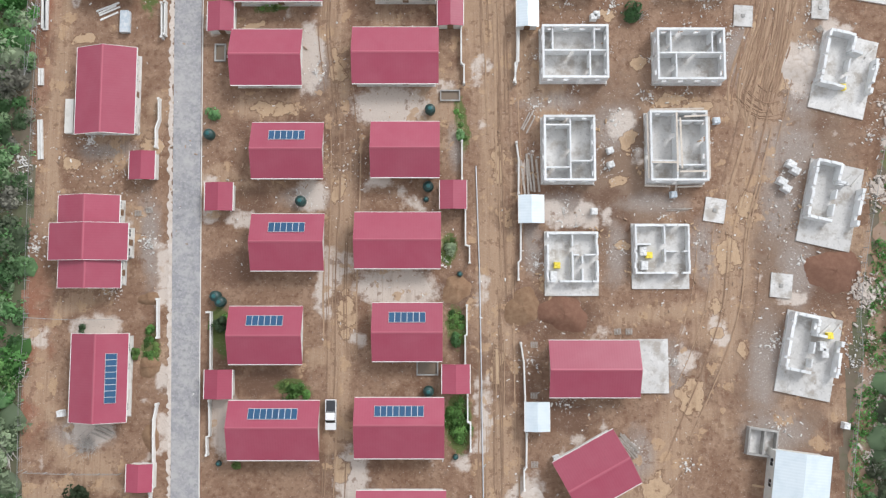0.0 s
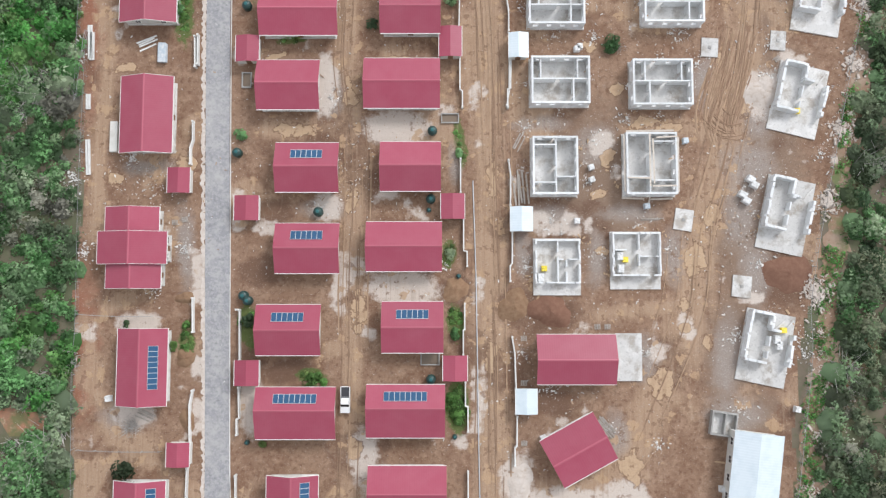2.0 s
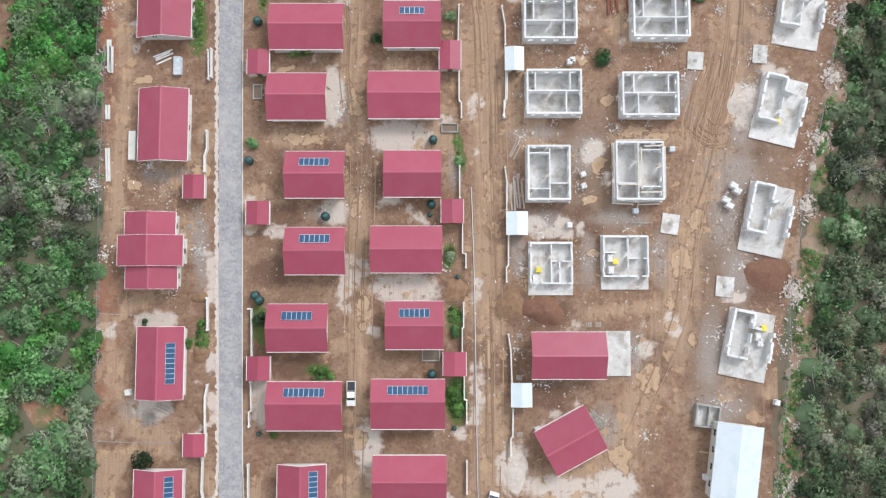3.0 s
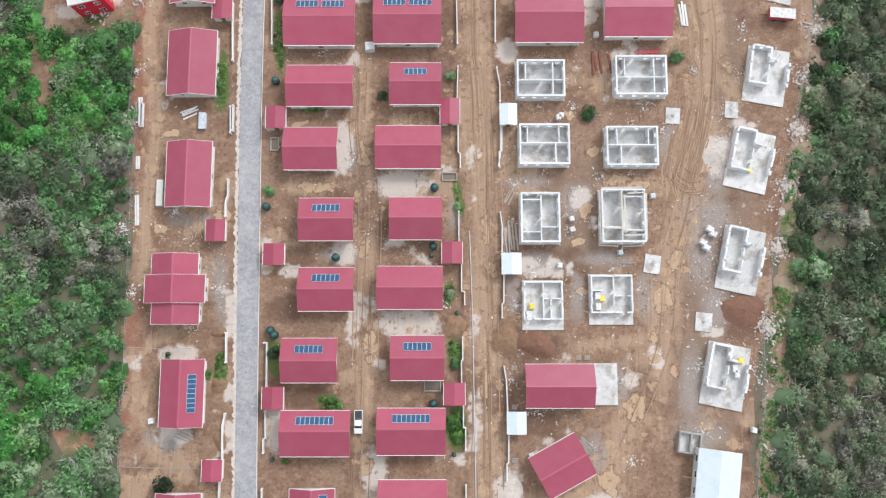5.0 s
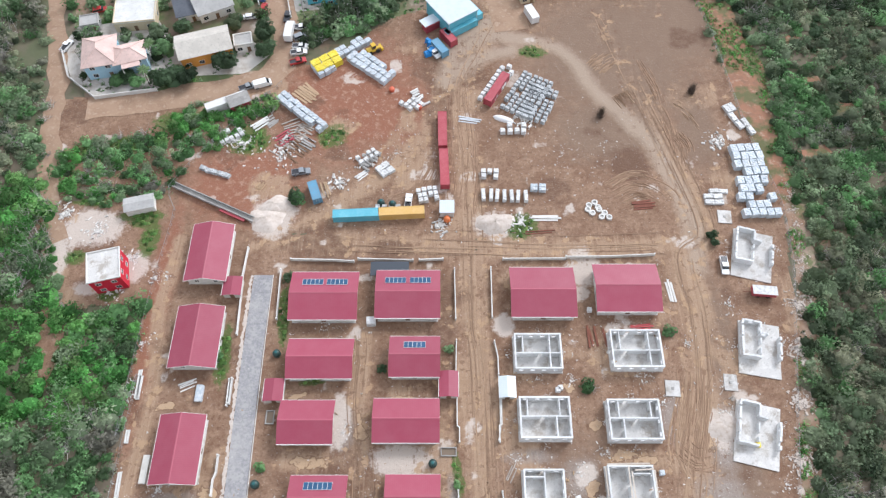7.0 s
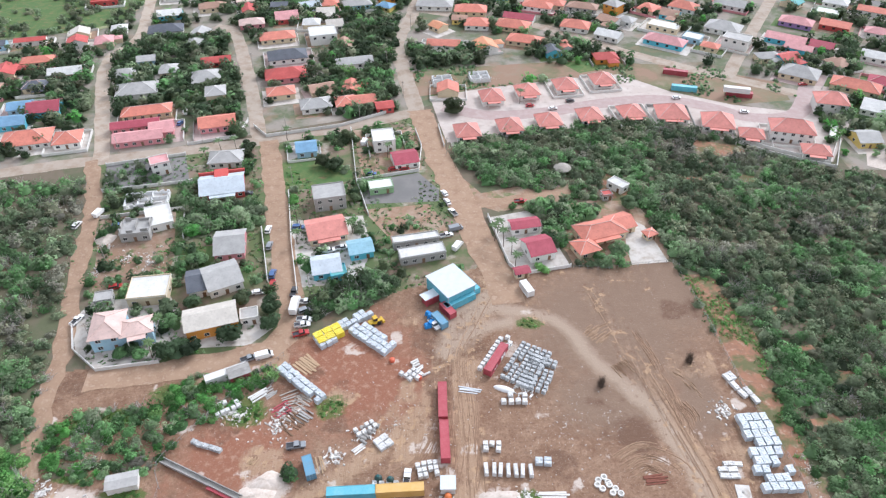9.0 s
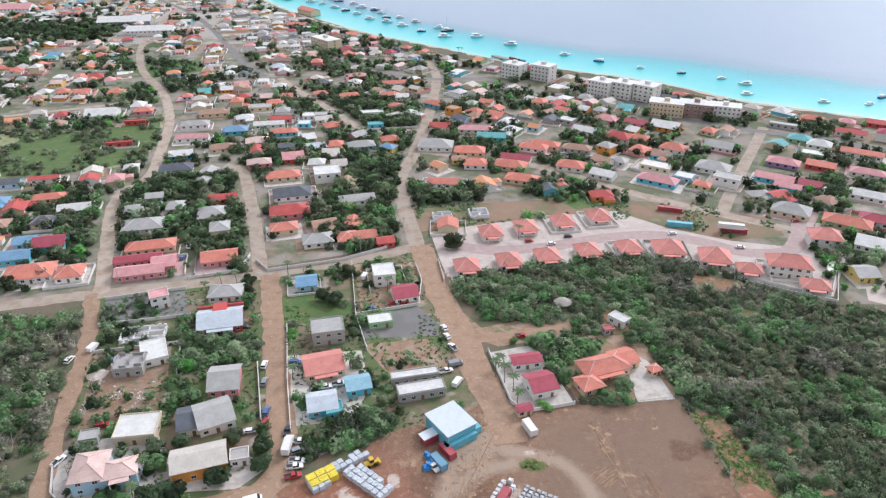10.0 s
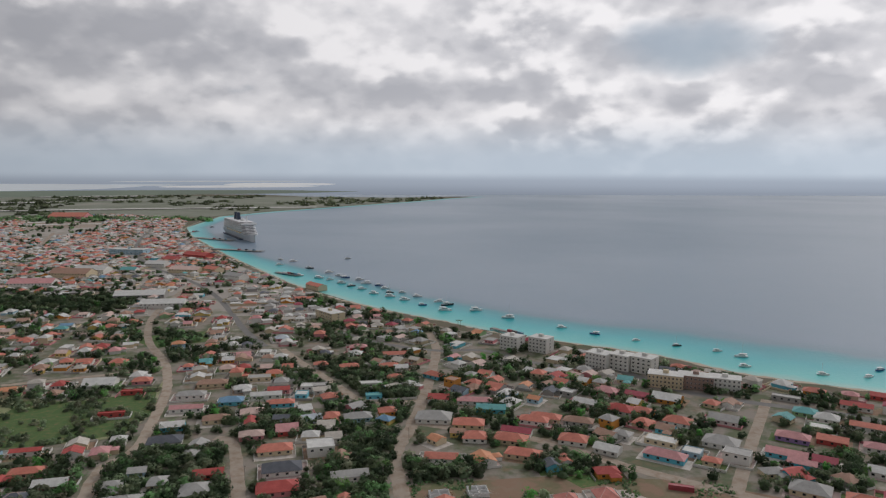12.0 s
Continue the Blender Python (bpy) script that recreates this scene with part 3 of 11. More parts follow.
TRACKS = [
    (pairs(9.5, -45.8, 9.7, -16.8, 9.6, 13.0, 8.9, 54.4, 7.7, 69.9, 7.7, 100.9, 6.4, 120.0, 5.3, 143.5, 10.6, 158.1, 16.9, 173.4), 5.2),
    (pairs(-18.6, -45.8, -18.1, -26.5, -17.7, -10.9, -17.9, 2.9, -17.8, 28.3, -19.9, 48.0, -19.4, 61.1, -20.2, 66.2), 3.6),
    (pairs(21.1, -39.5, 35.3, -32.0, 42.0, -20.7, 49.4, -3.0, 51.9, 13.0, 56.4, 28.3, 61.1, 48.0, 63.5, 69.8, 62.7, 86.6, 69.1, 94.6, 65.2, 116.2, 58.7, 141.3, 50.4, 174.3), 6.5),
]
TRACKS += [
    (pairs(-43.7, 91.4, -20.7, 90.6, 7.9, 89.8, 30.8, 88.9, 59.4, 89.7), 5.0),
    (pairs(-39.7, 94.6, -22.3, 107.9, -7.1, 123.9, 0.9, 146.2), 4.0),
    (pairs(-69.9, 13.0, -70.1, 33.4, -69.4, 54.4, -71.2, 70.0, -69.5, 91.4), 3.0),
    (pairs(-36.0, 34.5, -26.9, 34.5, -18.7, 35.5), 3.0),
    (pairs(37.3, 35.0, 50.5, 34.5, 55.5, 33.4), 3.0),
    (pairs(31.5, -3.0, 46.4, -1.5, 50.5, 0.9), 2.5),
]
PALE = [(28.0, 163.2, 2.6, 1.8), (-95.8, 96.2, 6, 5), (-101.2, 86.8, 3, 7), (-79.5, 83.7, 3, 4), (-90.9, 77.5, 4, 2), (-92.4, 95.5, 7, 5), (-8.4, 1.9, 7.5, 4.0), (-9.6, 34.5, 7.0, 3.5), (-23.9, 43.8, 2.5, 6.0), (65.0, 41.2, 5.0, 5.0), (14.7, -35.8, 3.5, 5.0), (24.9, -39.5, 9.0, 2.6), (-45.4, 97.7, 5.0, 6.0),
        (-45.6, 100.7, 6, 4), (14.1, 96.7, 6, 4), (36.2, 83.5, 4, 5), (15.0, 66.9, 2.5, 3), (-61.1, -4.5, 4, 2), (-61.4, -23.1, 4, 2.5), (-22.6, 18.6, 3, 3), (32.1, 31.4, 2.2, 2.8),
        (-38.3, -21.2, 2.5, 6), (19.7, 15.5, 3, 2), (35.2, -39.5, 5, 3), (-16.0, -32.2, 3, 6)]
DARK = [(21.5, -2.5, 6.0, 4.5), (14.0, -1.5, 3.5, 4), (2.6, 1.4, 3.5, 3), (-34.7, 18.0, 5, 3), (68.6, 3.9, 6, 6), (52.6, 116.2, 6, 6), (-31.0, -14.8, 5, 2.5), (-36.4, 4.9, 5, 3), (-13.5, 88.2, 6, 3), (21.3, -20.7, 6, 3)]
DUST = [(53.1, 157.9, 26, 28), (75.1, 173.2, 16, 20), (48.7, 128.5, 16, 12), (58.1, -9.0, 8, 12), (61.8, 10.0, 10, 10), (65.5, 29.3, 8, 12), (31.9, 23.1, 10, 16), (66.6, 41.0, 8, 12), (73.4, 128.5, 6, 14), (59.6, -22.6, 8, 5), (67.5, 66.8, 5, 14)]
RED = [(-72.8, -9.0, 4, 14), (-55.0, 110.6, 16, 14), (-20.3, 135.8, 18, 14), (-27.8, 141.3, 20, 22), (-72.0, 71.5, 3, 30), (92.0, 167.8, 6, 10)]
# ochre silt left by dried puddles, grey cement dust, and dry tracks over the empty field
SILT = [(-29.9, 34.7, 5.5, 1.5), (-19.3, 41.7, 1.3, 2.6), (-65.0, 47.0, 2.4, 1.1), (34.4, 43.3, 1.6, 2.0), (40.8, 35.5, 3.2, 1.0), (34.1, 28.3, 1.4, 2.4), (31.9, 21.1, 2.4, 0.9), (54.5, 16.0, 2.0, 2.4), (50.7, 7.9, 1.8, 3.4),
        (47.6, -0.7, 1.5, 1.7), (43.5, -17.3, 2.4, 3.2), (52.4, -9.4, 1.1, 2.2), (-18.1, 20.1, 1.1, 2.6), (-17.3, -3.0, 1.6, 3.4), (-18.0, -29.4, 1.8, 1.8), (31.7, 8.9, 1.4, 1.0), (60.5, 41.0, 1.6, 4.6), (56.5, 47.0, 1.2, 4.0), (45.0, 34.0, 3.0, 1.2),
        (-66.2, 24.2, 2.0, 1.6), (-9.6, 48.8, 2.8, 0.9), (37.0, -34.0, 2.4, 3.0), (9.5, 25.0, 1.3, 4.0), (9.2, -12.0, 1.2, 3.5), (48.0, -6.0, 1.4, 1.2), (-52.6, 27.5, 2.2, 2.0), (-34.0, 49.8, 2.6, 0.8), (30.0, 52.0, 2.0, 1.2)]
CEMENT = [(31.0, 31.0, 3.2, 3.6), (62.0, 27.0, 5.0, 4.0), (64.0, 36.0, 3.0, 4.0), (60.0, 18.0, 3.0, 8.0), (62.5, 5.0, 3.0, 6.0), (56.5, -12.0, 2.5, 8.0), (58.0, -24.0, 5.0, 3.5), (40.5, -12.0, 2.2, 4.0), (20.0, 35.5, 5.0, 1.5), (22.0, 16.5, 4.5, 2.0),
          (30.8, 8.0, 1.6, 5.0), (46.5, 9.0, 2.0, 5.0), (16.0, 9.0, 1.6, 5.0), (38.0, 17.0, 5.0, 1.6), (54.0, 44.0, 2.4, 5.0), (-22.6, 42.0, 2.0, 4.5), (-63.0, -23.5, 4.5, 2.4), (-52.0, 10.0, 1.6, 8.0), (-24.0, 18.0, 4.0, 1.8), (1.8, 27.0, 1.2, 4.0), (-60.0, 26.8, 4.6, 1.4), (34.0, -27.0, 2.0, 4.0)]
FIELD_TRACKS = [(pairs(7.0, 160.0, 14.8, 166.0, 25.8, 163.6, 35.5, 160.2, 40.5, 155.0, 43.8, 145.7, 49.7, 136.9, 56.9, 128.5, 60.9, 122.4, 63.9, 110.7, 66.9, 96.1, 66.3, 84.1), 2.6),
                (pairs(0.9, 146.2, 3.0, 160.0, 12.0, 170.0, 22.0, 172.0), 3.0), (pairs(4.0, 150.0, 10.0, 156.0, 22.0, 160.0), 3.0)]
GREEN = [(-75.2, 131.7, 9, 4), (-90.0, 123.5, 7, 3), (-102.2, 120.5, 5, 3), (-61.0, 137.0, 5, 3), (-78.1, 91.4, 3, 5), (-85.1, 76.0, 3, 2), (-96.2, 86.8, 3, 2.5), (-80.8, 97.8, 4, 3), (-81.6, 98.8, 6, 2), (-96.7, 104.3, 5, 2), (-26.1, -16.0, 3, 1.4), (2.4, -21.6, 2.2, 5), (-51.5, -9.0, 1.5, 4), (-39.2, -5.5, 2, 4), (2.1, -5.0, 1.6, 4), (1.6, 9.0, 1.5, 3), (3.2, 31.9, 1.2, 5), (-3.5, 56.7, 2, 3), (-30.8, 53.6, 4, 1.5), (-56.0, 124.5, 6, 5), (-31.7, 126.5, 5, 4),
         (20.9, 96.0, 4, 4), (-39.8, 70.0, 1.5, 8), (28.3, 158.2, 4.2, 2.4), (-53.1, 59.7, 2, 8)]


def earth_material():
    m = bpy.data.materials.new("site_earth")
    m.use_nodes = True
    n, l = m.node_tree.nodes, m.node_tree.links
    b = n["Principled BSDF"]
    b.inputs["Roughness"].default_value, b.inputs["Specular IOR Level"].default_value = 0.95, 0.2
    pos = n.new("ShaderNodeNewGeometry").outputs["Position"]

    def noise_at(scale, detail=8.0, rough=0.65):
        t = n.new("ShaderNodeTexNoise")
        t.inputs["Scale"].default_value, t.inputs["Detail"].default_value, t.inputs["Roughness"].default_value = scale, detail, rough
        l.new(pos, t.inputs["Vector"])
        return t.outputs[0]

    def ranged(v, lo, hi, amount=1.0):
        r = n.new("ShaderNodeMapRange")
        r.inputs[1].default_value, r.inputs[2].default_value, r.inputs[4].default_value = lo, hi, amount
        l.new(v, r.inputs[0])
        return r.outputs[0]

    def mixed(fac, a, c):
        x = n.new("ShaderNodeMix")
        x.data_type = "RGBA"
        l.new(fac, x.inputs[0])
        for i, v in ((6, a), (7, c)):
            if isinstance(v, tuple):
                x.inputs[i].default_value = (*v, 1)
            else:
                l.new(v, x.inputs[i])
        return x.outputs[2]

    def streaks(sx, sy):
        mp = n.new("ShaderNodeMapping")
        mp.inputs["Scale"].default_value = (sx, sy, 1)
        l.new(pos, mp.inputs[0])
        t = n.new("ShaderNodeTexNoise")
        t.inputs["Scale"].default_value, t.inputs["Detail"].default_value, t.inputs["Distortion"].default_value = 1.0, 7.0, 0.6
        l.new(mp.outputs[0], t.inputs["Vector"])
        return t.outputs[0]

    def product(a, c):
        p = n.new("ShaderNodeMath")
        p.operation = "MULTIPLY"
        l.new(a, p.inputs[0])
        l.new(c, p.inputs[1])
        return p.outputs[0]

    def mask(key):
        at = n.new("ShaderNodeAttribute")
        at.attribute_name = key
        return at.outputs["Fac"]

    fine, broad, mid, grit, speck = noise_at(1.3), noise_at(0.10), noise_at(0.38), noise_at(3.2), noise_at(6.5, 3.0, 0.5)
    col = mixed(ranged(broad, 0.38, 0.62), (0.20, 0.117, 0.075), (0.275, 0.178, 0.120))
    col = mixed(ranged(mid, 0.50, 0.62, 0.7), col, (0.335, 0.225, 0.155))
    col = mixed(ranged(fine, 0.50, 0.66, 0.8), col, (0.145, 0.080, 0.050))
    for key, colour, soft, rough_scale in (("red", (0.265, 0.115, 0.072), 0.3, 0.4), ("dust", (0.215, 0.150, 0.108), 0.3, 0.5), ("track", (0.365, 0.252, 0.168), 0.20, 0.28), ("dark", (0.14, 0.082, 0.055), 0.2, 0.5), ("cement", (0.295, 0.25, 0.218), 0.40, 0.45), ("field_track", (0.375, 0.292, 0.222), 0.40, 0.45),
                                         ("pale", (0.56, 0.49, 0.43), 0.15, 0.7), ("green", (0.085, 0.13, 0.035), 0.10, 0.9)):
        s = n.new("ShaderNodeMath")
        s.operation = "MULTIPLY_ADD"
        s.inputs[1].default_value, s.inputs[2].default_value = 1.25, -0.62
        l.new(noise_at(rough_scale, 9.0, 0.7), s.inputs[0])
        a = n.new("ShaderNodeMath")
        a.operation = "ADD"
        l.new(mask(key), a.inputs[0])
        l.new(s.outputs[0], a.inputs[1])
        col = mixed(ranged(a.outputs[0], 0.5 - soft, 0.5 + soft, 0.85), col, colour)
    mottle = product(ranged(noise_at(0.55, 5.0, 0.6), 0.54, 0.62, 0.6), ranged(mask("red"), 0.3, 0.8))
    col = mixed(mottle, col, (0.40, 0.255, 0.185))
    # ochre silt of dried puddles, crisp at the rim, along the tracks
    silt = product(ranged(noise_at(0.30, 4.0, 0.55), 0.585, 0.605, 0.8), ranged(mask("track"), 0.10, 0.3))
    col = mixed(silt, col, (0.42, 0.285, 0.175))
    puddle = n.new("ShaderNodeMath")
    puddle.operation = "MULTIPLY_ADD"
    puddle.inputs[1].default_value = 2.4
    l.new(noise_at(0.36, 6.0, 0.6), puddle.inputs[0])
    l.new(mask("silt"), puddle.inputs[2])
    col = mixed(ranged(puddle.outputs[0], 1.62, 1.70, 0.7), col, (0.155, 0.090, 0.056))
    col = mixed(ranged(puddle.outputs[0], 1.76, 1.80, 0.9), col, (0.47, 0.335, 0.215))
    col = mixed(ranged(puddle.outputs[0], 2.15, 2.3, 0.6), col, (0.36, 0.245, 0.155))
    crust = product(ranged(noise_at(0.55, 6.0, 0.6), 0.58, 0.61, 0.6), ranged(mask("track"), 0.05, 0.2))
    col = mixed(crust, col, (0.17, 0.095, 0.06))
    # wheel streaks run along the tracks
    lines = streaks(1.5, 0.07)
    col = mixed(product(ranged(lines, 0.52, 0.62, 0.22), ranged(mask("track"), 0.12, 0.4)), col, (0.185, 0.105, 0.065))
    col = mixed(product(ranged(lines, 0.44, 0.36, 0.2), ranged(mask("track"), 0.12, 0.4)), col, (0.45, 0.33, 0.235))
    col = mixed(ranged(grit, 0.60, 0.70, 0.6), col, (0.40, 0.31, 0.245))
    col = mixed(ranged(grit, 0.40, 0.30, 0.6), col, (0.12, 0.066, 0.042))
    col = mixed(ranged(speck, 0.68, 0.73, 0.8), col, (0.58, 0.54, 0.49))
    # plaster crumbs lie thick where cement was mixed
    crumbs = product(ranged(noise_at(4.6, 3.0, 0.55), 0.625, 0.67, 0.65), ranged(mask("cement"), 0.2, 1.2))
    col = mixed(crumbs, col, (0.66, 0.65, 0.62))
    l.new(col, b.inputs["Base Color"])
    bn = n.new("ShaderNodeBump")
    bn.inputs["Strength"].default_value, bn.inputs["Distance"].default_value = 0.8, 0.16
    l.new(fine, bn.inputs["Height"])
    l.new(bn.outputs[0], b.inputs["Normal"])
    return m


weed_spots = []


def build_site():
    step = 0.8
    xs, ys = np.arange(-140, 104, step), np.arange(-76, 200, step)
    gx, gy = np.meshgrid(xs, ys, indexing="ij")
    jx, jy = gx + 3 * (fractal(gx, gy, 9, 31) - 0.5), gy + 3 * (fractal(gx, gy, 9, 41) - 0.5)
    masks = {k: np.zeros(gx.shape) for k in ("track", "pale", "dark", "red", "green", "dust", "silt", "cement", "field_track")}
    z = 0.02 + 0.10 * fractal(gx, gy, 12, 5)
    for line, width in TRACKS:
        line = smooth_line(line, 4)
        d = distance(line, gx + 1.5 * (fractal(gx, gy, 14, 8) - 0.5), gy)
        streak = value_noise(gx * 1.0, gy * 0.12, 1.1, 77)
        masks["track"] = np.maximum(masks["track"], np.clip(1.15 - d / width, 0, 1) * (0.55 + 0.6 * streak))
        for off in (0.9, 2.4):
            z -= 0.05 * np.exp(-(((d - off) / 0.35) ** 2))
    for key, blobs in (("dust", DUST), ("pale", PALE), ("dark", DARK), ("red", RED), ("green", GREEN), ("silt", SILT), ("cement", CEMENT)):
        for x, y, a, c in blobs:
            q = np.hypot((jx - x) / a, (jy - y) / c)
            masks[key] = np.maximum(masks[key], np.clip(1.35 - q * 0.85, 0, 1))
    for line, width in FIELD_TRACKS:
        d = distance(smooth_line(line, 3), jx, jy)
        masks["field_track"] = np.maximum(masks["field_track"], np.clip(1.2 - 0.75 * d / width, 0, 1))
    # puddle stains and dust pockets all over
    masks["track"] = np.maximum(masks["track"], np.clip((fractal(gx, gy, 10, 90) - 0.60) * 6, 0, 0.75))
    masks["pale"] = np.maximum(masks["pale"], np.clip((fractal(gx, gy, 7, 60) - 0.66) * 6, 0, 0.7))
    masks["dark"] = np.maximum(masks["dark"], np.clip((fractal(gx, gy, 15, 120) - 0.60) * 5, 0, 0.6))
    for key in ("track", "pale"):
        masks[key] *= 1 - 0.6 * np.clip(masks["dust"] * 1.3, 0, 1) * (gy > 85)
    nx, ny = len(xs), len(ys)
    idx = np.arange(nx * ny).reshape(nx, ny)
    f = np.stack([idx[:-1, :-1], idx[1:, :-1], idx[1:, 1:], idx[:-1, 1:]], -1).reshape(-1, 4)
    keep = (inside(SITE, jx, jy) | inside(WEST_LOT, jx, jy) | inside(NORTH_LOT, jx, jy)).ravel()[f].any(1)
    me = bpy.data.meshes.new("site_ground")
    me.from_pydata(np.stack([gx.ravel(), gy.ravel(), z.ravel()], -1).tolist(), [], f[keep].tolist())
    me.polygons.foreach_set("use_smooth", [True] * len(me.polygons))
    for k, v in masks.items():
        me.attributes.new(k, "FLOAT", "POINT").data.foreach_set("value", v.ravel().astype(np.float32))
    me.materials.append(earth_material())
    # weeds grow where the soil is green
    pick = (masks["green"].ravel() * (0.4 + np.random.RandomState(3).rand(gx.size)) > 0.86) & (inside(SITE, jx, jy) | inside(WEST_LOT, jx, jy) | inside(NORTH_LOT, jx, jy)).ravel()
    weed_spots.append((gx.ravel()[pick], gy.ravel()[pick]))
    tagged(new("ground_site", me), "bare brown earth with wheel ruts and pale dust", "ground", kind="structure")


build_site()


def wheel_ruts():
    """Pressed wheel lines of dark and pale earth that follow the tracks."""
    rnd = random.Random(15)
    dark, pale = Mesh(), Mesh()
    layer = 0
    for line, width in TRACKS[:4]:
        pts = smooth_line(line, 1.6)
        n = len(pts)
        for stroke in range(int(n * 0.36)):
            m = dark if rnd.random() < 0.6 else pale
            a, ln = rnd.randrange(0, n - 2), rnd.randrange(6, 26)
            off, drift, w = rnd.gauss(0, width * 0.42), rnd.uniform(-0.03, 0.03), rnd.uniform(0.06, 0.17)
            layer += 1
            z = 0.125 + 0.0003 * (layer % 150)
            prev = None
            for k in range(a, min(n - 1, a + ln)):
                (x0, y0), (x1, y1) = pts[k], pts[k + 1]
                d = hypot(x1 - x0, y1 - y0) or 1
                nx, ny = -(y1 - y0) / d, (x1 - x0) / d
                o = off + drift * (k - a) + rnd.uniform(-0.04, 0.04)
                t = (k - a) / ln
                ww = w * min(1, 4 * t + 0.15, 4 * (1 - t) + 0.15) * rnd.uniform(0.7, 1.2)
                q = ((x0 + nx * (o - ww), y0 + ny * (o - ww), z), (x0 + nx * (o + ww), y0 + ny * (o + ww), z))
                if prev:
                    m.face([prev[0], q[0], q[1], prev[1]])
                prev = q
    tagged(dark.obj("wheel_ruts", rut_dark), "dark wheel ruts pressed into the earth", "ruts", kind="stuff")
    tagged(pale.obj("wheel_ruts", rut_pale), "pale dusty wheel lines on the earth", "ruts", kind="stuff")


rut_dark = mat("rut_dark", (0.235, 0.148, 0.095), 0.95, vary=[((0.31, 0.20, 0.13), 0.7, 0.42, 0.62, 0.9)], bump=0.04)
rut_pale = mat("rut_pale", (0.36, 0.245, 0.16), 0.95, vary=[((0.29, 0.19, 0.12), 0.7, 0.42, 0.62, 0.9)], bump=0.04)
wheel_ruts()
# paved lane of fresh grey concrete with its pale verge
ribbon("road_lane", pairs(-44.3, -52.0, -44.5, -43.5, -44.6, -34.3, -45.5, 8.9, -46.3, 54.4, -46.3, 81.3), 4.9, 0.17, road_grey, "grey concrete lane with darker wet streaks", "road", thick=0.2)
ribbon("verge_pale", pairs(-48.1, -52.0, -48.3, -43.5, -47.3, -34.3, -48.3, 8.9, -49.2, 54.4, -49.3, 81.3), 0.75, 0.14, chalk, "broken pale cement edge beside the lane", "verge", ragged=0.32, step=0.45, seed=8)
ribbon("kerb", pairs(-41.3, -52.0, -41.5, -43.5, -42.1, -34.3, -42.9, 8.9, -43.6, 54.4, -43.7, 81.3), 0.13, 0.22, wall_white, "pale concrete kerb along the lane", "kerb", step=3, thick=0.2)


# ---- kinds of things ----
def gable_slopes(w, d, eave, rise, over, off=0.0, thick=0.12):
    """Two roof slopes with the ridge along x; off moves the ridge along y."""
    hw, hd = w / 2 + over, d / 2 + over
    out = []
    for s in (1, -1):
        a, b = (s * hd, off)
        lo, hi = [(-hw, a, eave), (hw, a, eave)], [(hw, b, eave + rise), (-hw, b, eave + rise)]
        m = Mesh()
        top = lo + hi if s < 0 else [lo[1], lo[0], hi[1], hi[0]]
        m.face(top)
        m.face([(x, y, z - thick) for x, y, z in top][::-1])
        for p, q in zip(top, top[1:] + top[:1]):
            m.face([q, p, (p[0], p[1], p[2] - thick), (q[0], q[1], q[2] - thick)])
        out.append(m)
    return out


def gable_wall(w, d, h, rise, off=0.0):
    m = Mesh()
    x, y = w / 2, d / 2
    m.face([(-x, -y, 0), (x, -y, 0), (x, -y, h), (-x, -y, h)])
    m.face([(x, y, 0), (-x, y, 0), (-x, y, h), (x, y, h)])
    m.face([(x, -y, 0), (x, y, 0), (x, y, h), (x, off, h + rise), (x, -y, h)])
    m.face([(-x, y, 0), (-x, -y, 0), (-x, -y, h), (-x, off, h + rise), (-x, y, h)])
    return m


MESHES = {}


def kept_mesh(key, build):
    if key not in MESHES:
        MESHES[key] = build()
    return MESHES[key]


def put_part(name, me, parent, at=None, label=""):
    ob = new(name, me)
    ob.parent = parent
    if at is not None:
        ob.matrix_basis = at
    if label:
        ob["label"] = label
    return ob


def window_at(parent, x, y, z, deg, w=1.3, h=1.1):
    """A framed window on an outer wall; deg: where it faces."""
    def frame_mesh():
        m = Mesh()
        for a, b, c, d in ((-w / 2 - 0.08, -h / 2 - 0.08, w / 2 + 0.08, -h / 2), (-w / 2 - 0.08, h / 2, w / 2 + 0.08, h / 2 + 0.08), (-w / 2 - 0.08, -h / 2, -w / 2, h / 2), (w / 2, -h / 2, w / 2 + 0.08, h / 2), (-0.03, -h / 2, 0.03, h / 2)):
            m.box(a, -0.06, b, c, 0.05, d)
        return m.data("window_frame", white_trim)
    win = put_part("window", kept_mesh(("wf", w, h), frame_mesh), parent, pose(x, y, z, 0, 0, deg))
    put_part("pane", kept_mesh(("wp", w, h), lambda: Mesh().box(-w / 2, -0.02, -h / 2, w / 2, 0.02, h / 2).data("pane", dark_glass)), win)
    return win


def door_at(parent, x, y, deg, material, w=0.95, h=2.05, z=0.0):
    return put_part("door", kept_mesh(("door", w, h, material.name), lambda: Mesh().box(-w / 2, -0.05, 0, w / 2, 0.05, h).box(-w / 2 - 0.07, -0.03, 0, -w / 2, 0.07, h + 0.07).box(w / 2, -0.03, 0, w / 2 + 0.07, 0.07, h + 0.07).data("door", material)), parent, pose(x, y, z, 0, 0, deg))


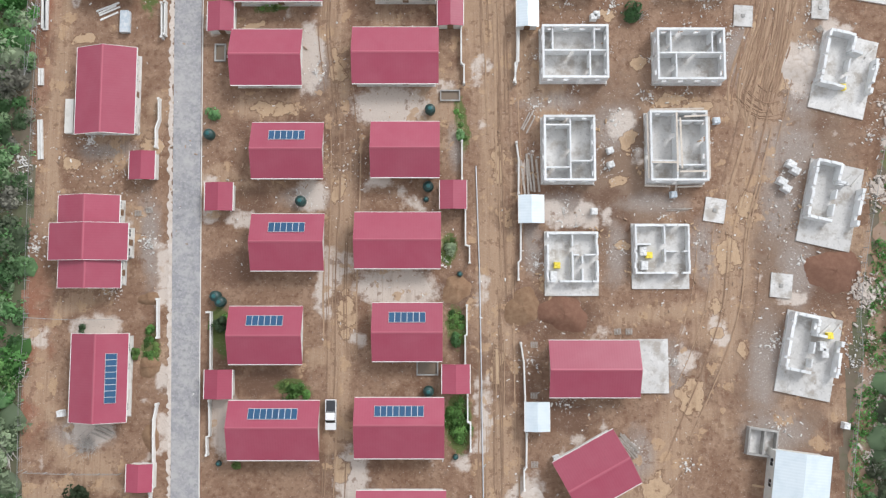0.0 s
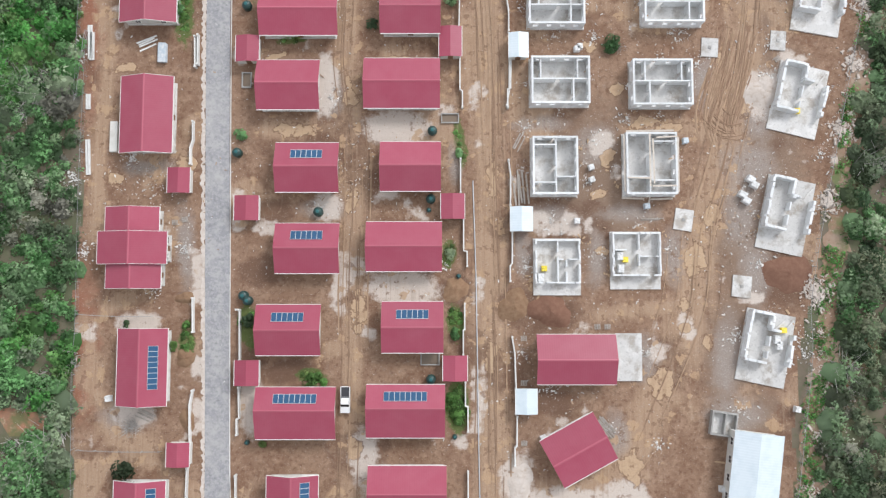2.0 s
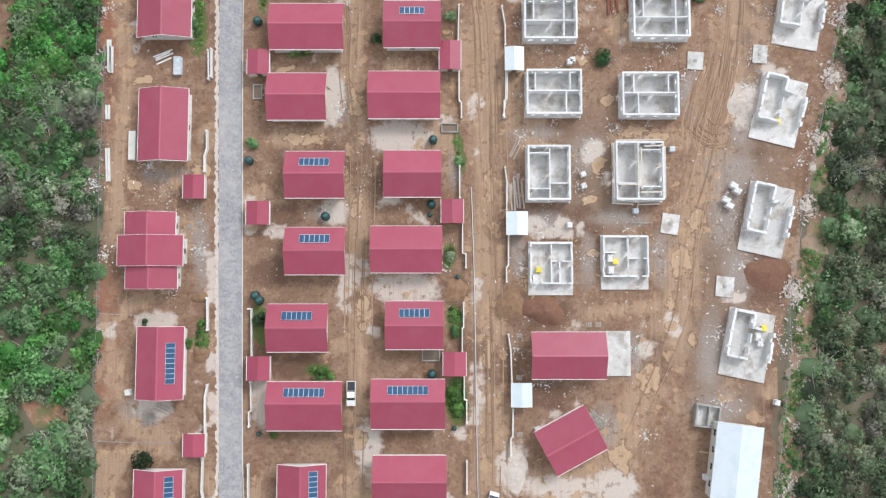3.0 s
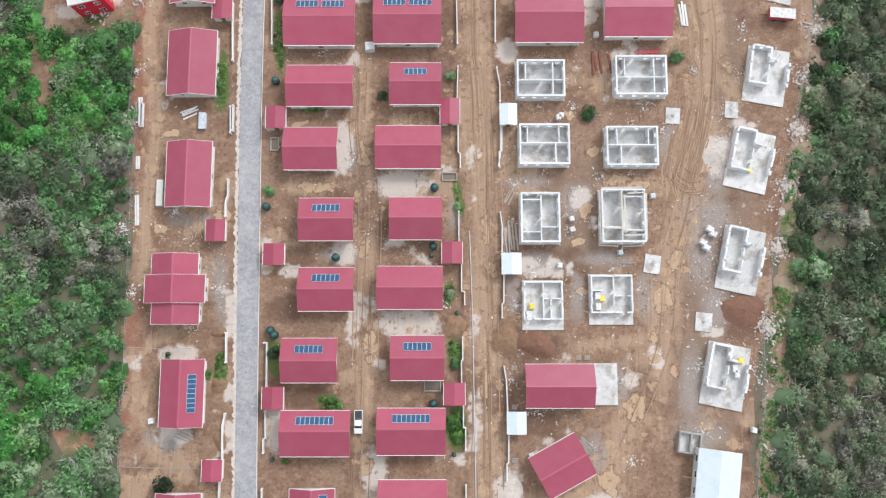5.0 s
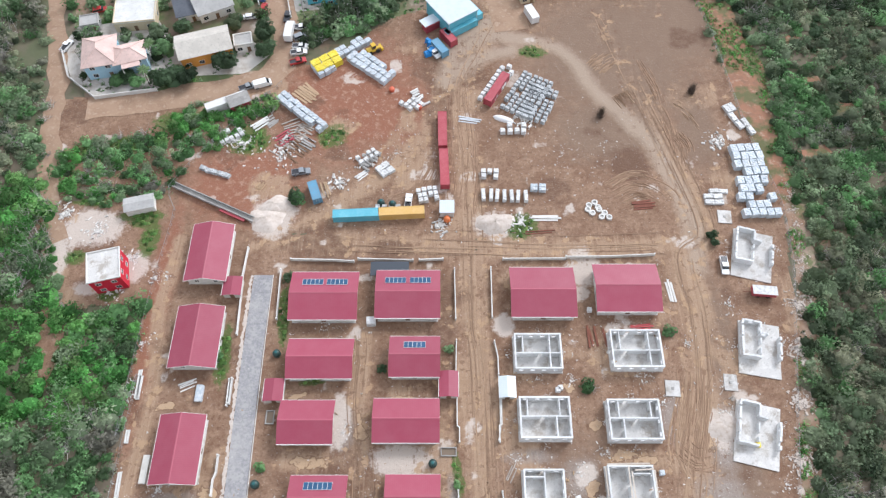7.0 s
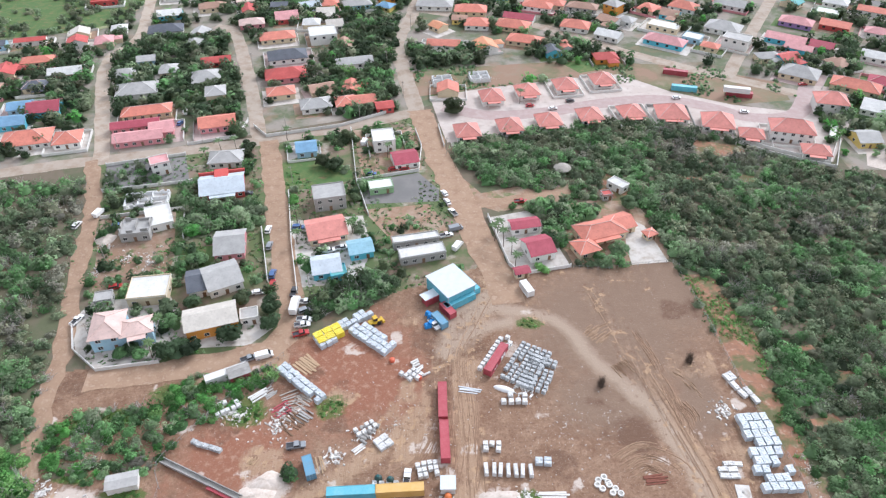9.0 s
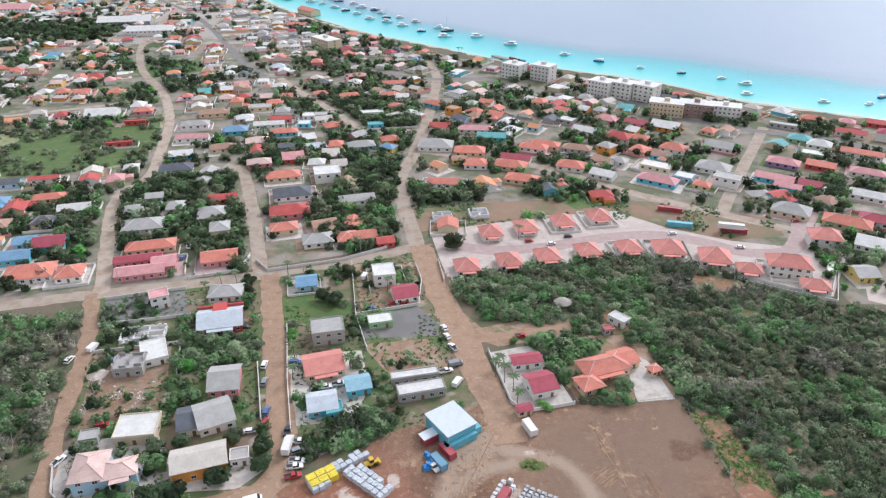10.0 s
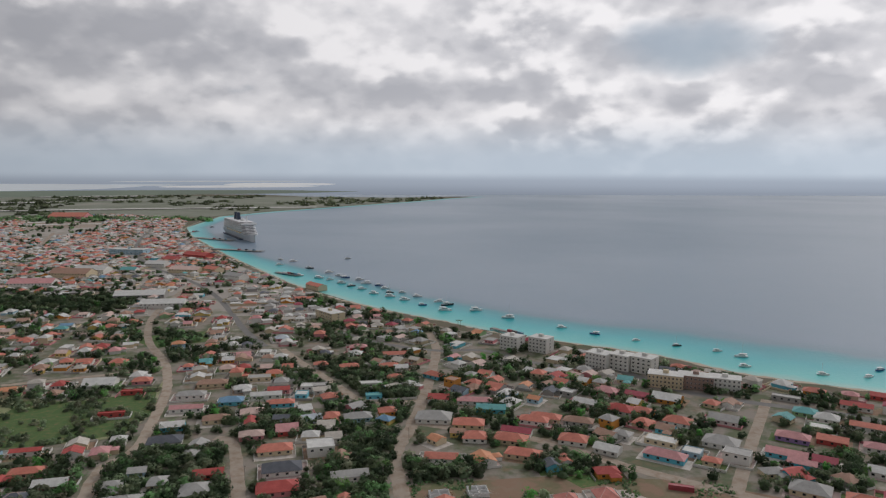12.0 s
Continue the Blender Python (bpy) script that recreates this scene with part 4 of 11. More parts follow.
def solar_array(parent, x, y, z, n, slope, along=0.0):
    """A row of panels lying on a roof slope, facing up the slope of so many degrees."""
    arr = new("solar_array")
    arr.parent = parent
    arr.matrix_basis = pose(x, y, z, 0, 0, along) @ pose(0, 0, 0, slope, 0, 0)
    arr["label"] = "row of blue solar panels in pale frames"
    cell = kept_mesh("cell", lambda: Mesh().box(-0.475, -0.86, 0.07, 0.475, 0.86, 0.11).data("solar_panel", solar_cell))
    for i in range(n):
        put_part("solar_panel", cell, arr, pose((i - (n - 1) / 2) * 1.045, 0, 0))
    rim = Mesh()
    for i in range(n):
        o = (i - (n - 1) / 2) * 1.045
        rim.box(o - 0.52, -0.92, 0.04, o + 0.52, -0.86, 0.125).box(o - 0.52, 0.86, 0.04, o + 0.52, 0.92, 0.125).box(o - 0.522, -0.86, 0.04, o - 0.475, 0.86, 0.125).box(o + 0.475, -0.86, 0.04, o + 0.522, 0.86, 0.125)
    rim.obj("panel_frame", alu, arr)


def red_house(x0, y0, x1, y1, ridge="x", panels=(), off=0.0, turn=0.0, label="", rise=1.55, eave=3.0, size=None):
    """A new block house with a corrugated red gable roof; corners of the eaves north-west and south-east."""
    cx, cy, w, d = (x0 + x1) / 2, (y0 + y1) / 2, abs(x1 - x0), abs(y1 - y0)
    if size:
        w, d = size
    deg = turn
    if ridge == "y":
        w, d, deg = d, w, turn + 90
    over = 0.7
    w, d = w - 2 * over, d - 2 * over
    root = thing("red_roof_house", cx, cy, 0.03, deg, label or "pale plastered house under a red corrugated gable roof", "house", "red roofed houses")
    gable_wall(w, d, eave - 0.05, rise * 0.93, off).obj("wall", plaster, root)
    north, south = gable_slopes(w, d, eave, rise * (1 + 2 * over / d), over, off)
    north.obj("roof_slope", red_roof, root)
    south.obj("roof_slope", red_roof, root)
    top = eave + rise * (1 + 2 * over / d)
    cap = Mesh()
    hw = w / 2 + over + 0.03
    for s in (1, -1):
        q = [(-hw, off + s * 0.22, top - 0.03), (hw, off + s * 0.22, top - 0.03), (hw, off, top + 0.05), (-hw, off, top + 0.05)]
        cap.face(q if s < 0 else q[::-1])
    cap.obj("ridge_cap", ridge_cap, root)
    for s in (1, -1):
        Mesh().box(-hw, s * (d / 2 + over) - 0.06, eave - 0.17, hw, s * (d / 2 + over) + (0.07 if s < 0 else 0.03), eave + 0.02).obj("gutter", white_trim, root)
        edge = Mesh()
        for t in (1, -1):
            a, b = (s * (w / 2 + over), t * (d / 2 + over), eave + 0.01), (s * (w / 2 + over), off, top + 0.03)
            edge.face([a, b, (b[0], b[1], b[2] - 0.2), (a[0], a[1], a[2] - 0.2)])
            c, e = (a[0] + s * 0.06, a[1], a[2]), (b[0] + s * 0.06, b[1], b[2])
            edge.face([a, c, e, b])
            edge.face([c, (c[0], c[1], c[2] - 0.2), (e[0], e[1], e[2] - 0.2), e])
        edge.obj("fascia", ridge_cap if ridge == "x" else white_trim, root)
    n = max(3, int(w / 2.8))
    for i in range(n):
        u = (i + 0.5) / n * w - w / 2
        for s, face in ((-1, 0), (1, 180)):
            if i == n // 2:
                door_at(root, u, s * d / 2, face, dark_wood if s < 0 else white_trim)
            else:
                window_at(root, u, s * d / 2, 1.6, face)
    for s, face in ((1, 90), (-1, -90)):
        for v in (-d / 4, d / 4):
            window_at(root, s * w / 2, v, 1.6, face, 1.0, 1.0)
    Mesh().box(-w / 2 - 0.2, -d / 2 - 0.3, -0.05, w / 2 + 0.2, d / 2 + 0.2, 0.12).obj("plinth", slab_concrete, root)
    run = d / 2 + over - off
    ang = math.degrees(math.atan2(rise * (1 + 2 * over / d), run))
    for u, count in panels:
        solar_array(root, u, off + run * 0.5, eave + rise * (1 + 2 * over / d) * 0.5, count, -ang)
    return root


def small_shed(x0, y0, x1, y1, roof="red", label=""):
    """A gate shed with a low two-sided sheet roof, the ridge from north to south."""
    cx, cy, w, d = (x0 + x1) / 2, (y0 + y1) / 2, abs(x1 - x0), abs(y1 - y0)
    red = roof == "red"
    root = thing("gate_shed", cx, cy, 0.03, 90, label or "small pale shed under a red sheet roof beside the wall", "shed", roof + " sheds")
    gable_wall(d - 0.6, w - 0.6, 2.25, 0.4).obj("wall", plaster, root)
    for m in gable_slopes(d - 0.6, w - 0.6, 2.35, 0.5, 0.3, thick=0.08):
        m.obj("roof_slope", red_roof if red else white_sheet, root)
    for s in (1, -1):
        Mesh().box(-d / 2, s * w / 2 - 0.05, 2.2, d / 2, s * w / 2 + 0.06, 2.37).obj("gutter", white_trim, root)
    door_at(root, d / 2 - 0.3, 0, 90, white_trim)
    door_at(root, -d / 2 + 0.3, 0, -90, dark_wood)
    return root


def wall_run(m, p, q, thick, z0, z1, openings=(), ends=0.5):
    """A straight wall from p to q with openings (start, width, sill, head) cut through."""
    (ax, ay), (bx, by) = p, q
    length = hypot(bx - ax, by - ay)
    ux, uy = (bx - ax) / length, (by - ay) / length

    def piece(s0, s1, lo, hi):
        if s1 - s0 < 0.01 or hi - lo < 0.01:
            return
        nx, ny = -uy * thick / 2, ux * thick / 2
        pts = [(ax + ux * s0 + nx, ay + uy * s0 + ny), (ax + ux * s0 - nx, ay + uy * s0 - ny), (ax + ux * s1 - nx, ay + uy * s1 - ny), (ax + ux * s1 + nx, ay + uy * s1 + ny)]
        m.prism(pts, lo, hi)

    at = -thick * ends
    for s, w, sill, head in sorted(openings):
        piece(at, s, z0, z1)
        piece(s, s + w, z0, min(z0 + sill, z1))
        piece(s, s + w, z0 + head, z1)
        at = s + w
    piece(at, length + thick * ends, z0, z1)
    return m


SHELLS = []


def shell_house(cx, cy, w, d, deg, plan, height=2.6, porch=0.0, label="", seed=0, outline=None):
    """A house still without a roof: a slab and bare block walls. plan: inner walls as (u0, v0, u1, v1) from 0 to 1. height under 2 leaves stepped tops."""
    rnd = random.Random(seed)
    root = thing("house_shell", cx, cy, 0.03, deg, label or "roofless house shell of pale concrete block walls", "house", "house shells")
    Mesh().box(-w / 2 - 0.25, -d / 2 - 0.25 - porch, -0.05, w / 2 + 0.25, d / 2 + 0.25, 0.32).obj("slab", slab_concrete, root)
    t = 0.5 if outline else 0.34
    x, y = w / 2 - t / 2, d / 2 - t / 2
    full = height >= 2.4
    sides = [((-x, -y), (x, -y)), ((x, -y), (x, y)), ((x, y), (-x, y)), ((-x, y), (-x, -y))]
    if outline:
        sides = [(((u0 - 0.5) * (w - t), (0.5 - v0) * (d - t)), ((u1 - 0.5) * (w - t), (0.5 - v1) * (d - t))) for u0, v0, u1, v1 in outline]
    for p, q in sides:
        ln = hypot(q[0] - p[0], q[1] - p[1])
        n = max(1 if outline else 2, int(ln / 2.6))
        ops = []
        for i in range(n):
            s = (i + 0.5) / n * ln - 0.6
            if full:
                ops.append((s, 1.1, 0.0 if i == n // 2 and rnd.random() < 0.5 else 1.0, 2.1))
            elif outline and abs(p[0] - q[0]) < 0.01 and ln > 4:
                ops.append((s + 0.1, 1.0 if p[0] > 0 else 0.5, 0.95, 9.0))
            elif rnd.random() < 0.45:
                ops.append((s, 1.2, 0.0 if rnd.random() < 0.4 else 0.9, 9.0))
        m = wall_run(Mesh(), p, q, t, 0.32, 0.32 + height, ops, 0.5 if abs(p[1] - q[1]) < 0.01 else -0.5)
        if not full:
            # ragged top courses
            for course in range(3):
                s = rnd.uniform(0, max(0.1, ln - 1.2))
                u = ((q[0] - p[0]) / ln, (q[1] - p[1]) / ln)
                m.obox(p[0] + u[0] * (s + 0.4), p[1] + u[1] * (s + 0.4), 0.32 + height - 0.02, 0.32 + height + 0.16 + 0.03 * course, 0.9 if abs(u[0]) > 0.5 else t - 0.02, t - 0.02 if abs(u[0]) > 0.5 else 0.9, 0)
        m.weld().obj("wall", fresh_block, root)
    SHELLS.append((cx, cy))
    for u0, v0, u1, v1 in plan:
        p, q = ((u0 - 0.5) * (w - t), (0.5 - v0) * (d - t)), ((u1 - 0.5) * (w - t), (0.5 - v1) * (d - t))
        ln = hypot(q[0] - p[0], q[1] - p[1])
        wall_run(Mesh(), p, q, 0.26, 0.32, 0.32 + height - 0.03 - 0.01 * len(root.children), [(ln * rnd.uniform(0.25, 0.6), 0.95, 0.0, 2.1 if full else 9)] if ln > 3 else [], -0.65).weld().obj("partition", fresh_block, root)
    if full:
        for p, q in sides:
            wall_run(Mesh(), p, q, t + 0.05, 0.32 + height, 0.32 + height + 0.22, (), 0.5 if abs(p[1] - q[1]) < 0.01 else -0.5).obj("ring_beam", fresh_block, root)
    return root


def garden_wall(line, h=1.15, t=0.24, label="low white plastered boundary wall", material=None, cap=True):
    """A low wall along a line of points, with pillars at its ends."""
    root = thing("boundary_wall", line[0][0], line[0][1], 0.0, 0, label, "wall", "boundary walls")
    ox, oy = line[0]
    for k, (p, q) in enumerate(zip(line, line[1:])):
        a, b = (p[0] - ox, p[1] - oy), (q[0] - ox, q[1] - oy)
        if hypot(a[0] - b[0], a[1] - b[1]) < 0.05:
            continue
        wall_run(Mesh(), a, b, t - 0.006 * (k % 2), 0, h + 0.012 * (k % 2)).obj("wall_panel", material or wall_white, root)
    for x, y in ((line[0], line[-1]) if cap else ()):
        Mesh().box(x - ox - t * 0.75, y - oy - t * 0.75, 0, x - ox + t * 0.75, y - oy + t * 0.75, h + 0.25).obj("pillar", material or wall_white, root)
    return root


def fence(line, h=1.7, gap=3.0, label="wire fence on thin posts"):
    ox, oy = line[0]
    root = thing("wire_fence", ox, oy, 0.0, 0, label, "fence")
    pts = smooth_line(line, gap)
    post = kept_mesh(("post", h), lambda: Mesh().tube((0, 0, 0), (0, 0, h), 0.06, 6).data("post", wire))
    for x, y in pts:
        put_part("post", post, root, pose(x - ox, y - oy, 0))
    for z, thick in ((0.4, 0.015), (0.9, 0.015), (h - 0.15, 0.05)):
        m = Mesh()
        for p, q in zip(pts, pts[1:]):
            m.tube((p[0] - ox, p[1] - oy, z), (q[0] - ox, q[1] - oy, z), thick, 3)
        m.obj("wire_strand", wire, root)
    return root


def pile(name, x, y, rx, ry, h, material, label, category, seed=1):
    """A loose heap with an uneven outline."""
    rnd = np.random.RandomState(seed)
    m = Mesh()
    n, rings = 26, 7
    ph = rnd.rand(4) * 6.28
    for k in range(rings):
        r = 1 - k / (rings - 1)
        for i in range(n):
            a = 2 * pi * i / n
            wob = 1 + 0.13 * sin(2 * a + ph[0]) + 0.09 * sin(3 * a + ph[1]) + 0.06 * sin(7 * a + ph[2])
            z = h * (1 - r * r) * (0.85 + 0.25 * sin(3 * a + ph[3]) * r) + (rnd.rand() - 0.5) * 0.12 * h
            m.v.append((x + rx * r * wob * cos(a), y + ry * r * wob * sin(a), 0.02 if k == 0 else max(0.05, z)))
    for k in range(rings - 1):
        for i in range(n):
            j = (i + 1) % n
            m.f.append((k * n + i, k * n + j, (k + 1) * n + j, (k + 1) * n + i))
            m.m.append(0)
    return tagged(m.obj(name, material, smooth=True), label, category)


def rubble(name, spots, material, label, n=40, seed=1, size=(0.15, 0.7)):
    """Scattered broken blocks and boards round each spot (x, y, reach)."""
    rnd = random.Random(seed)
    m = Mesh()
    for x, y, reach in spots:
        for _ in range(max(3, int(n * min(reach, 4) / 2.5))):
            a, r = rnd.uniform(0, 6.28), reach * abs(rnd.gauss(0, 0.45))
            s = rnd.uniform(*size) * (0.5 if rnd.random() < 0.6 else 1)
            m.obox(x + r * cos(a), y + r * sin(a), 0.03, 0.1 + s * rnd.uniform(0.2, 0.6), s * rnd.uniform(0.7, 2.2), s * rnd.uniform(0.4, 0.9), rnd.uniform(0, 180), taper=rnd.uniform(0.6, 1.0))
            m.f.pop(), m.m.pop()
    return tagged(m.obj(name, material), label, "rubble", kind="stuff")


def boards(name, x, y, n, length, width, deg, material, label, category="timber", spread=0.35, seed=1, round_=False):
    """A loose stack of boards, beams or pipes, each a part."""
    rnd = random.Random(seed)
    root = thing(name, x, y, 0.03, deg, label, category)
    for i in range(n):
        ln = length * rnd.uniform(0.75, 1.05)
        dy, dz, a = (i - n / 2) * (width + spread * rnd.uniform(0.1, 1)), 0.04 + 0.12 * (i % 2), rnd.uniform(-5, 5) * (2 if spread > 0.5 else 1)
        m = Mesh()
        if round_:
            m.tube((-ln / 2, 0, width / 2), (ln / 2, 0, width / 2), width / 2, 8)
        else:
            m.box(-ln / 2, -width / 2, 0, ln / 2, width / 2, 0.14)
        m.obj("pipe" if round_ else "board", material, root, at=pose(rnd.uniform(-0.4, 0.4), dy, dz, 0, 0, a))
    return root


def block_stack_mesh(w, d, h, material, courses=4):
    """Courses of blocks on a pallet, each a little in or out, in one stepped body with a ragged top."""
    m = Mesh()
    rings = [(-0.03, 0.0), (-0.03, 0.10), (0.04, 0.101)]
    ch = h / courses
    for k in range(courses):
        o = 0.025 * ((k * 5) % 3 - 1)
        rings += [(o, 0.12 + k * ch + 0.03), (o, 0.12 + (k + 1) * ch - 0.03), (-0.06, 0.12 + (k + 1) * ch - 0.015), (-0.06, 0.12 + (k + 1) * ch + 0.015)]
    for o, z in rings[:-1]:
        m.v += [(sx * (w / 2 + o), sy * (d / 2 + o), z) for sx, sy in ((-1, -1), (1, -1), (1, 1), (-1, 1))]
    n = len(rings) - 1
    for k in range(n - 1):
        for i in range(4):
            j = (i + 1) % 4
            m.f.append((k * 4 + i, k * 4 + j, k * 4 + 4 + j, k * 4 + 4 + i))
    # the top shows its blocks as plates of uneven height
    z = rings[-2][1]
    nx, ny = max(2, round(w / 0.6)), max(2, round(d / 0.6))
    s = len(m.v)
    for i in range(nx * 2):
        for j in range(ny * 2):
            u, v = (i // 2 + (0.06 if i % 2 == 0 else 0.94)) / nx - 0.5, (j // 2 + (0.06 if j % 2 == 0 else 0.94)) / ny - 0.5
            m.v.append((u * w, v * d, z + 0.03 + 0.05 * ((i // 2 * 7 + j // 2 * 5) % 3)))
    for i in range(nx * 2 - 1):
        for j in range(ny * 2 - 1):
            a = s + i * ny * 2 + j
            m.f.append((a, a + ny * 2, a + ny * 2 + 1, a + 1))
    m.m = [0] * len(m.f)
    return m.data("block_stack", material)


def block_stack(x, y, deg, material, label, w=1.1, d=1.1, h=1.0, group="stacks of blocks"):
    me = kept_mesh(("stack", w, d, h, material.name), lambda: block_stack_mesh(w, d, h, material))
    ob = new("block_pallet", me)
    ob.matrix_basis = pose(x, y, 0.04, 0, 0, deg)
    return tagged(ob, label, "block pallet", group)


def container(x, y, deg, material, label, length=12.2, z=0.03):
    root = thing("shipping_container", x, y, z, deg, label, "container", "shipping containers")
    L, W, H = length / 2, 1.22, 2.59
    body = Mesh()
    n = int(length / 0.28)
    for s in (1, -1):
        for i in range(n):
            x0, x1 = -L + 0.1 + (length - 0.2) * i / n, -L + 0.1 + (length - 0.2) * (i + 1) / n
            y0 = s * (W - (0.05 if i % 2 else 0.0))
            q = [(x0, y0, 0.15), (x1, y0, 0.15), (x1, y0, H - 0.1), (x0, y0, H - 0.1)]
            body.face(q if s < 0 else q[::-1])
    body.box(-L + 0.05, -W + 0.06, 0.12, L - 0.05, W - 0.06, H - 0.06)
    body.obj("body", material, root)
    rim = Mesh()
    for s in (1, -1):
        rim.box(-L, s * W - 0.06, H - 0.1, L, s * W + 0.06, H).box(-L, s * W - 0.06, 0.05, L, s * W + 0.06, 0.17)
        for e in (1, -1):
            rim.box(e * L - 0.07, s * W - 0.07, 0.05, e * L + 0.07, s * W + 0.07, H + 0.01)
        rim.box(s * L - 0.06, -W, H - 0.1, s * L + 0.06, W, H)
    rim.obj("edge_frame", material, root)
    for s in (1, -1):
        Mesh().box(L, -0.02 if s > 0 else -W + 0.1, 0.2, L + 0.04, W - 0.1 if s > 0 else 0.0, H - 0.15).obj("door", material, root)
        Mesh().tube((L + 0.07, s * 0.35, 0.2), (L + 0.07, s * 0.35, H - 0.15), 0.03, 6).obj("lock_bar", alu, root)
    return root


CARS = {}


def car_kind(kind, paint):
    """Builds a vehicle with its front towards +x, centred on the ground."""
    L, W = {"pickup": (5.2, 1.85), "suv": (4.6, 1.85), "sedan": (4.3, 1.75), "van": (5.4, 2.0), "truck": (8.0, 2.4)}[kind]
    label = {"pickup": "pickup with an open bed", "suv": "estate car", "sedan": "small car", "van": "panel van", "truck": "box truck"}[kind]
    root = thing("parked_" + kind, 0, 0, -500, 0, "", "car" if kind != "truck" else "truck", "parked vehicles")
    l = L / 2
    prof = {"pickup": [(-l, 0.45), (-l, 1.0), (-0.55, 1.0), (l - 1.2, 1.02), (l - 0.05, 0.86), (l, 0.45)],
            "suv": [(-l, 0.45), (-l, 1.0), (l - 1.1, 1.0), (l - 0.05, 0.82), (l, 0.42)],
            "sedan": [(-l, 0.4), (-l, 0.9), (-l + 0.8, 0.95), (l - 1.1, 0.92), (l - 0.05, 0.75), (l, 0.4)],
            "van": [(-l, 0.4), (-l, 2.1), (l - 1.4, 2.15), (l - 0.7, 1.3), (l - 0.05, 1.1), (l, 0.4)],
            "truck": [(l - 2.0, 0.6), (l - 2.0, 2.3), (l - 0.4, 2.3), (l - 0.05, 1.5), (l, 0.5)]}[kind]

    def extrude(p, w, mtl, name, inset=0.0):
        m = Mesh()
        a, b = [(x, -w / 2, z) for x, z in p], [(x, w / 2, z) for x, z in p]
        m.face(a[::-1])
        m.face(b)
        for i in range(len(p)):
            j = (i + 1) % len(p)
            m.face([a[i], a[j], b[j], b[i]])
        return m.obj(name, mtl, root)
    extrude(prof[::-1], W, paint, "body")
    if kind == "pickup":
        extrude([(-0.6, 1.0), (-0.45, 1.6), (0.75, 1.62), (1.35, 1.02)][::-1], W - 0.2, dark_glass, "glass")
        extrude([(-0.5, 1.58), (-0.45, 1.66), (0.72, 1.67), (0.8, 1.58)][::-1], W - 0.24, paint, "roof")
        Mesh().box(-l + 0.1, -W / 2 + 0.12, 1.0, -0.65, W / 2 - 0.12, 1.012).obj("bed_liner", car_dark, root)
        for s in (1, -1):
            Mesh().box(-l + 0.02, s * (W / 2 - 0.06) - 0.05, 1.0, -0.6, s * (W / 2 - 0.06) + 0.05, 1.22).obj("bed_side", paint, root)
    elif kind in ("suv", "sedan"):
        h = 1.7 if kind == "suv" else 1.42
        b = -l + (0.1 if kind == "suv" else 0.5)
        extrude([(b, 0.92), (b + 0.3, h - 0.06), (0.6, h - 0.06), (1.25, 0.95)][::-1], W - 0.16, dark_glass, "glass")
        extrude([(b + 0.25, h - 0.08), (b + 0.35, h), (0.5, h), (0.68, h - 0.08)][::-1], W - 0.22, paint, "roof")
    elif kind == "van":
        extrude([(l - 1.38, 1.4), (l - 1.36, 2.1), (l - 0.62, 1.36), (l - 0.66, 1.3)][::-1], W - 0.1, dark_glass, "windscreen")
    else:
        Mesh().box(-l, -W / 2, 0.9, l - 2.15, W / 2, 3.2).obj("cargo_box", container_white, root)
        Mesh().box(-l, -0.5, 0.6, l - 2.0, 0.5, 0.9).obj("chassis", car_dark, root)
        extrude([(l - 0.42, 1.5), (l - 0.40, 2.2), (l + 0.0, 1.55), (l + 0.01, 1.45)][::-1], W - 0.2, dark_glass, "windscreen")
    r = 0.36 if kind != "truck" else 0.48
    tyre = Mesh().tube((0, -0.12, r), (0, 0.12, r), r, 14).data("wheel", rubber)
    for a in (-l + 0.85, l - 0.85):
        for s in (1, -1):
            w = put_part("wheel", tyre, root, pose(a, s * (W / 2 - 0.1), 0))
            put_part("rim", kept_mesh(("rim", r), lambda: Mesh().tube((0, -0.13, r), (0, 0.13, r), r * 0.55, 10).data("rim", alu)), w)
    for s in (1, -1):
        Mesh().box(l - 0.1, s * (W / 2 - 0.28) - 0.16, 0.66, l + 0.01, s * (W / 2 - 0.28) + 0.16, 0.8).obj("headlight", alu, root)
        Mesh().box(-l - 0.01, s * (W / 2 - 0.2) - 0.1, 0.7, -l + 0.05, s * (W / 2 - 0.2) + 0.1, 0.95).obj("tail_light", car_red, root)
    return root, label


CAR_PAINT = {"white": car_white, "grey": car_grey, "red": car_red, "blue": car_blue, "black": car_dark}


def vehicle(kind, colour, x, y, deg, where):
    """A parked vehicle on the ground."""
    m = pose(x, y, 0.08, 0, 0, deg)
    if (kind, colour) in CARS:
        root, label = CARS[kind, colour]
        root = copy_thing(root, m)
    else:
        root, label = CARS[kind, colour] = car_kind(kind, CAR_PAINT[colour])
        root.matrix_basis = m
    return tagged(root, colour + " " + label + " parked " + where)


def water_tank(x, y, r=0.75, h=1.5, z=0.03):
    root = thing("water_tank", x, y, z, 0, "dark green round plastic water tank on the earth", "tank", "water tanks")
    Mesh().lathe(0, 0, [(r, 0), (r, h * 0.3), (r * 1.02, h * 0.32), (r, h * 0.36), (r, h * 0.7), (r * 0.8, h * 0.88), (r * 0.4, h)], 16).obj("body", tank_green, root, smooth=True)
    Mesh().lathe(0, 0, [(r * 0.38, h * 0.98), (r * 0.38, h * 1.08), (r * 0.3, h * 1.1)], 12).obj("lid", tank_lid, root)
    return root


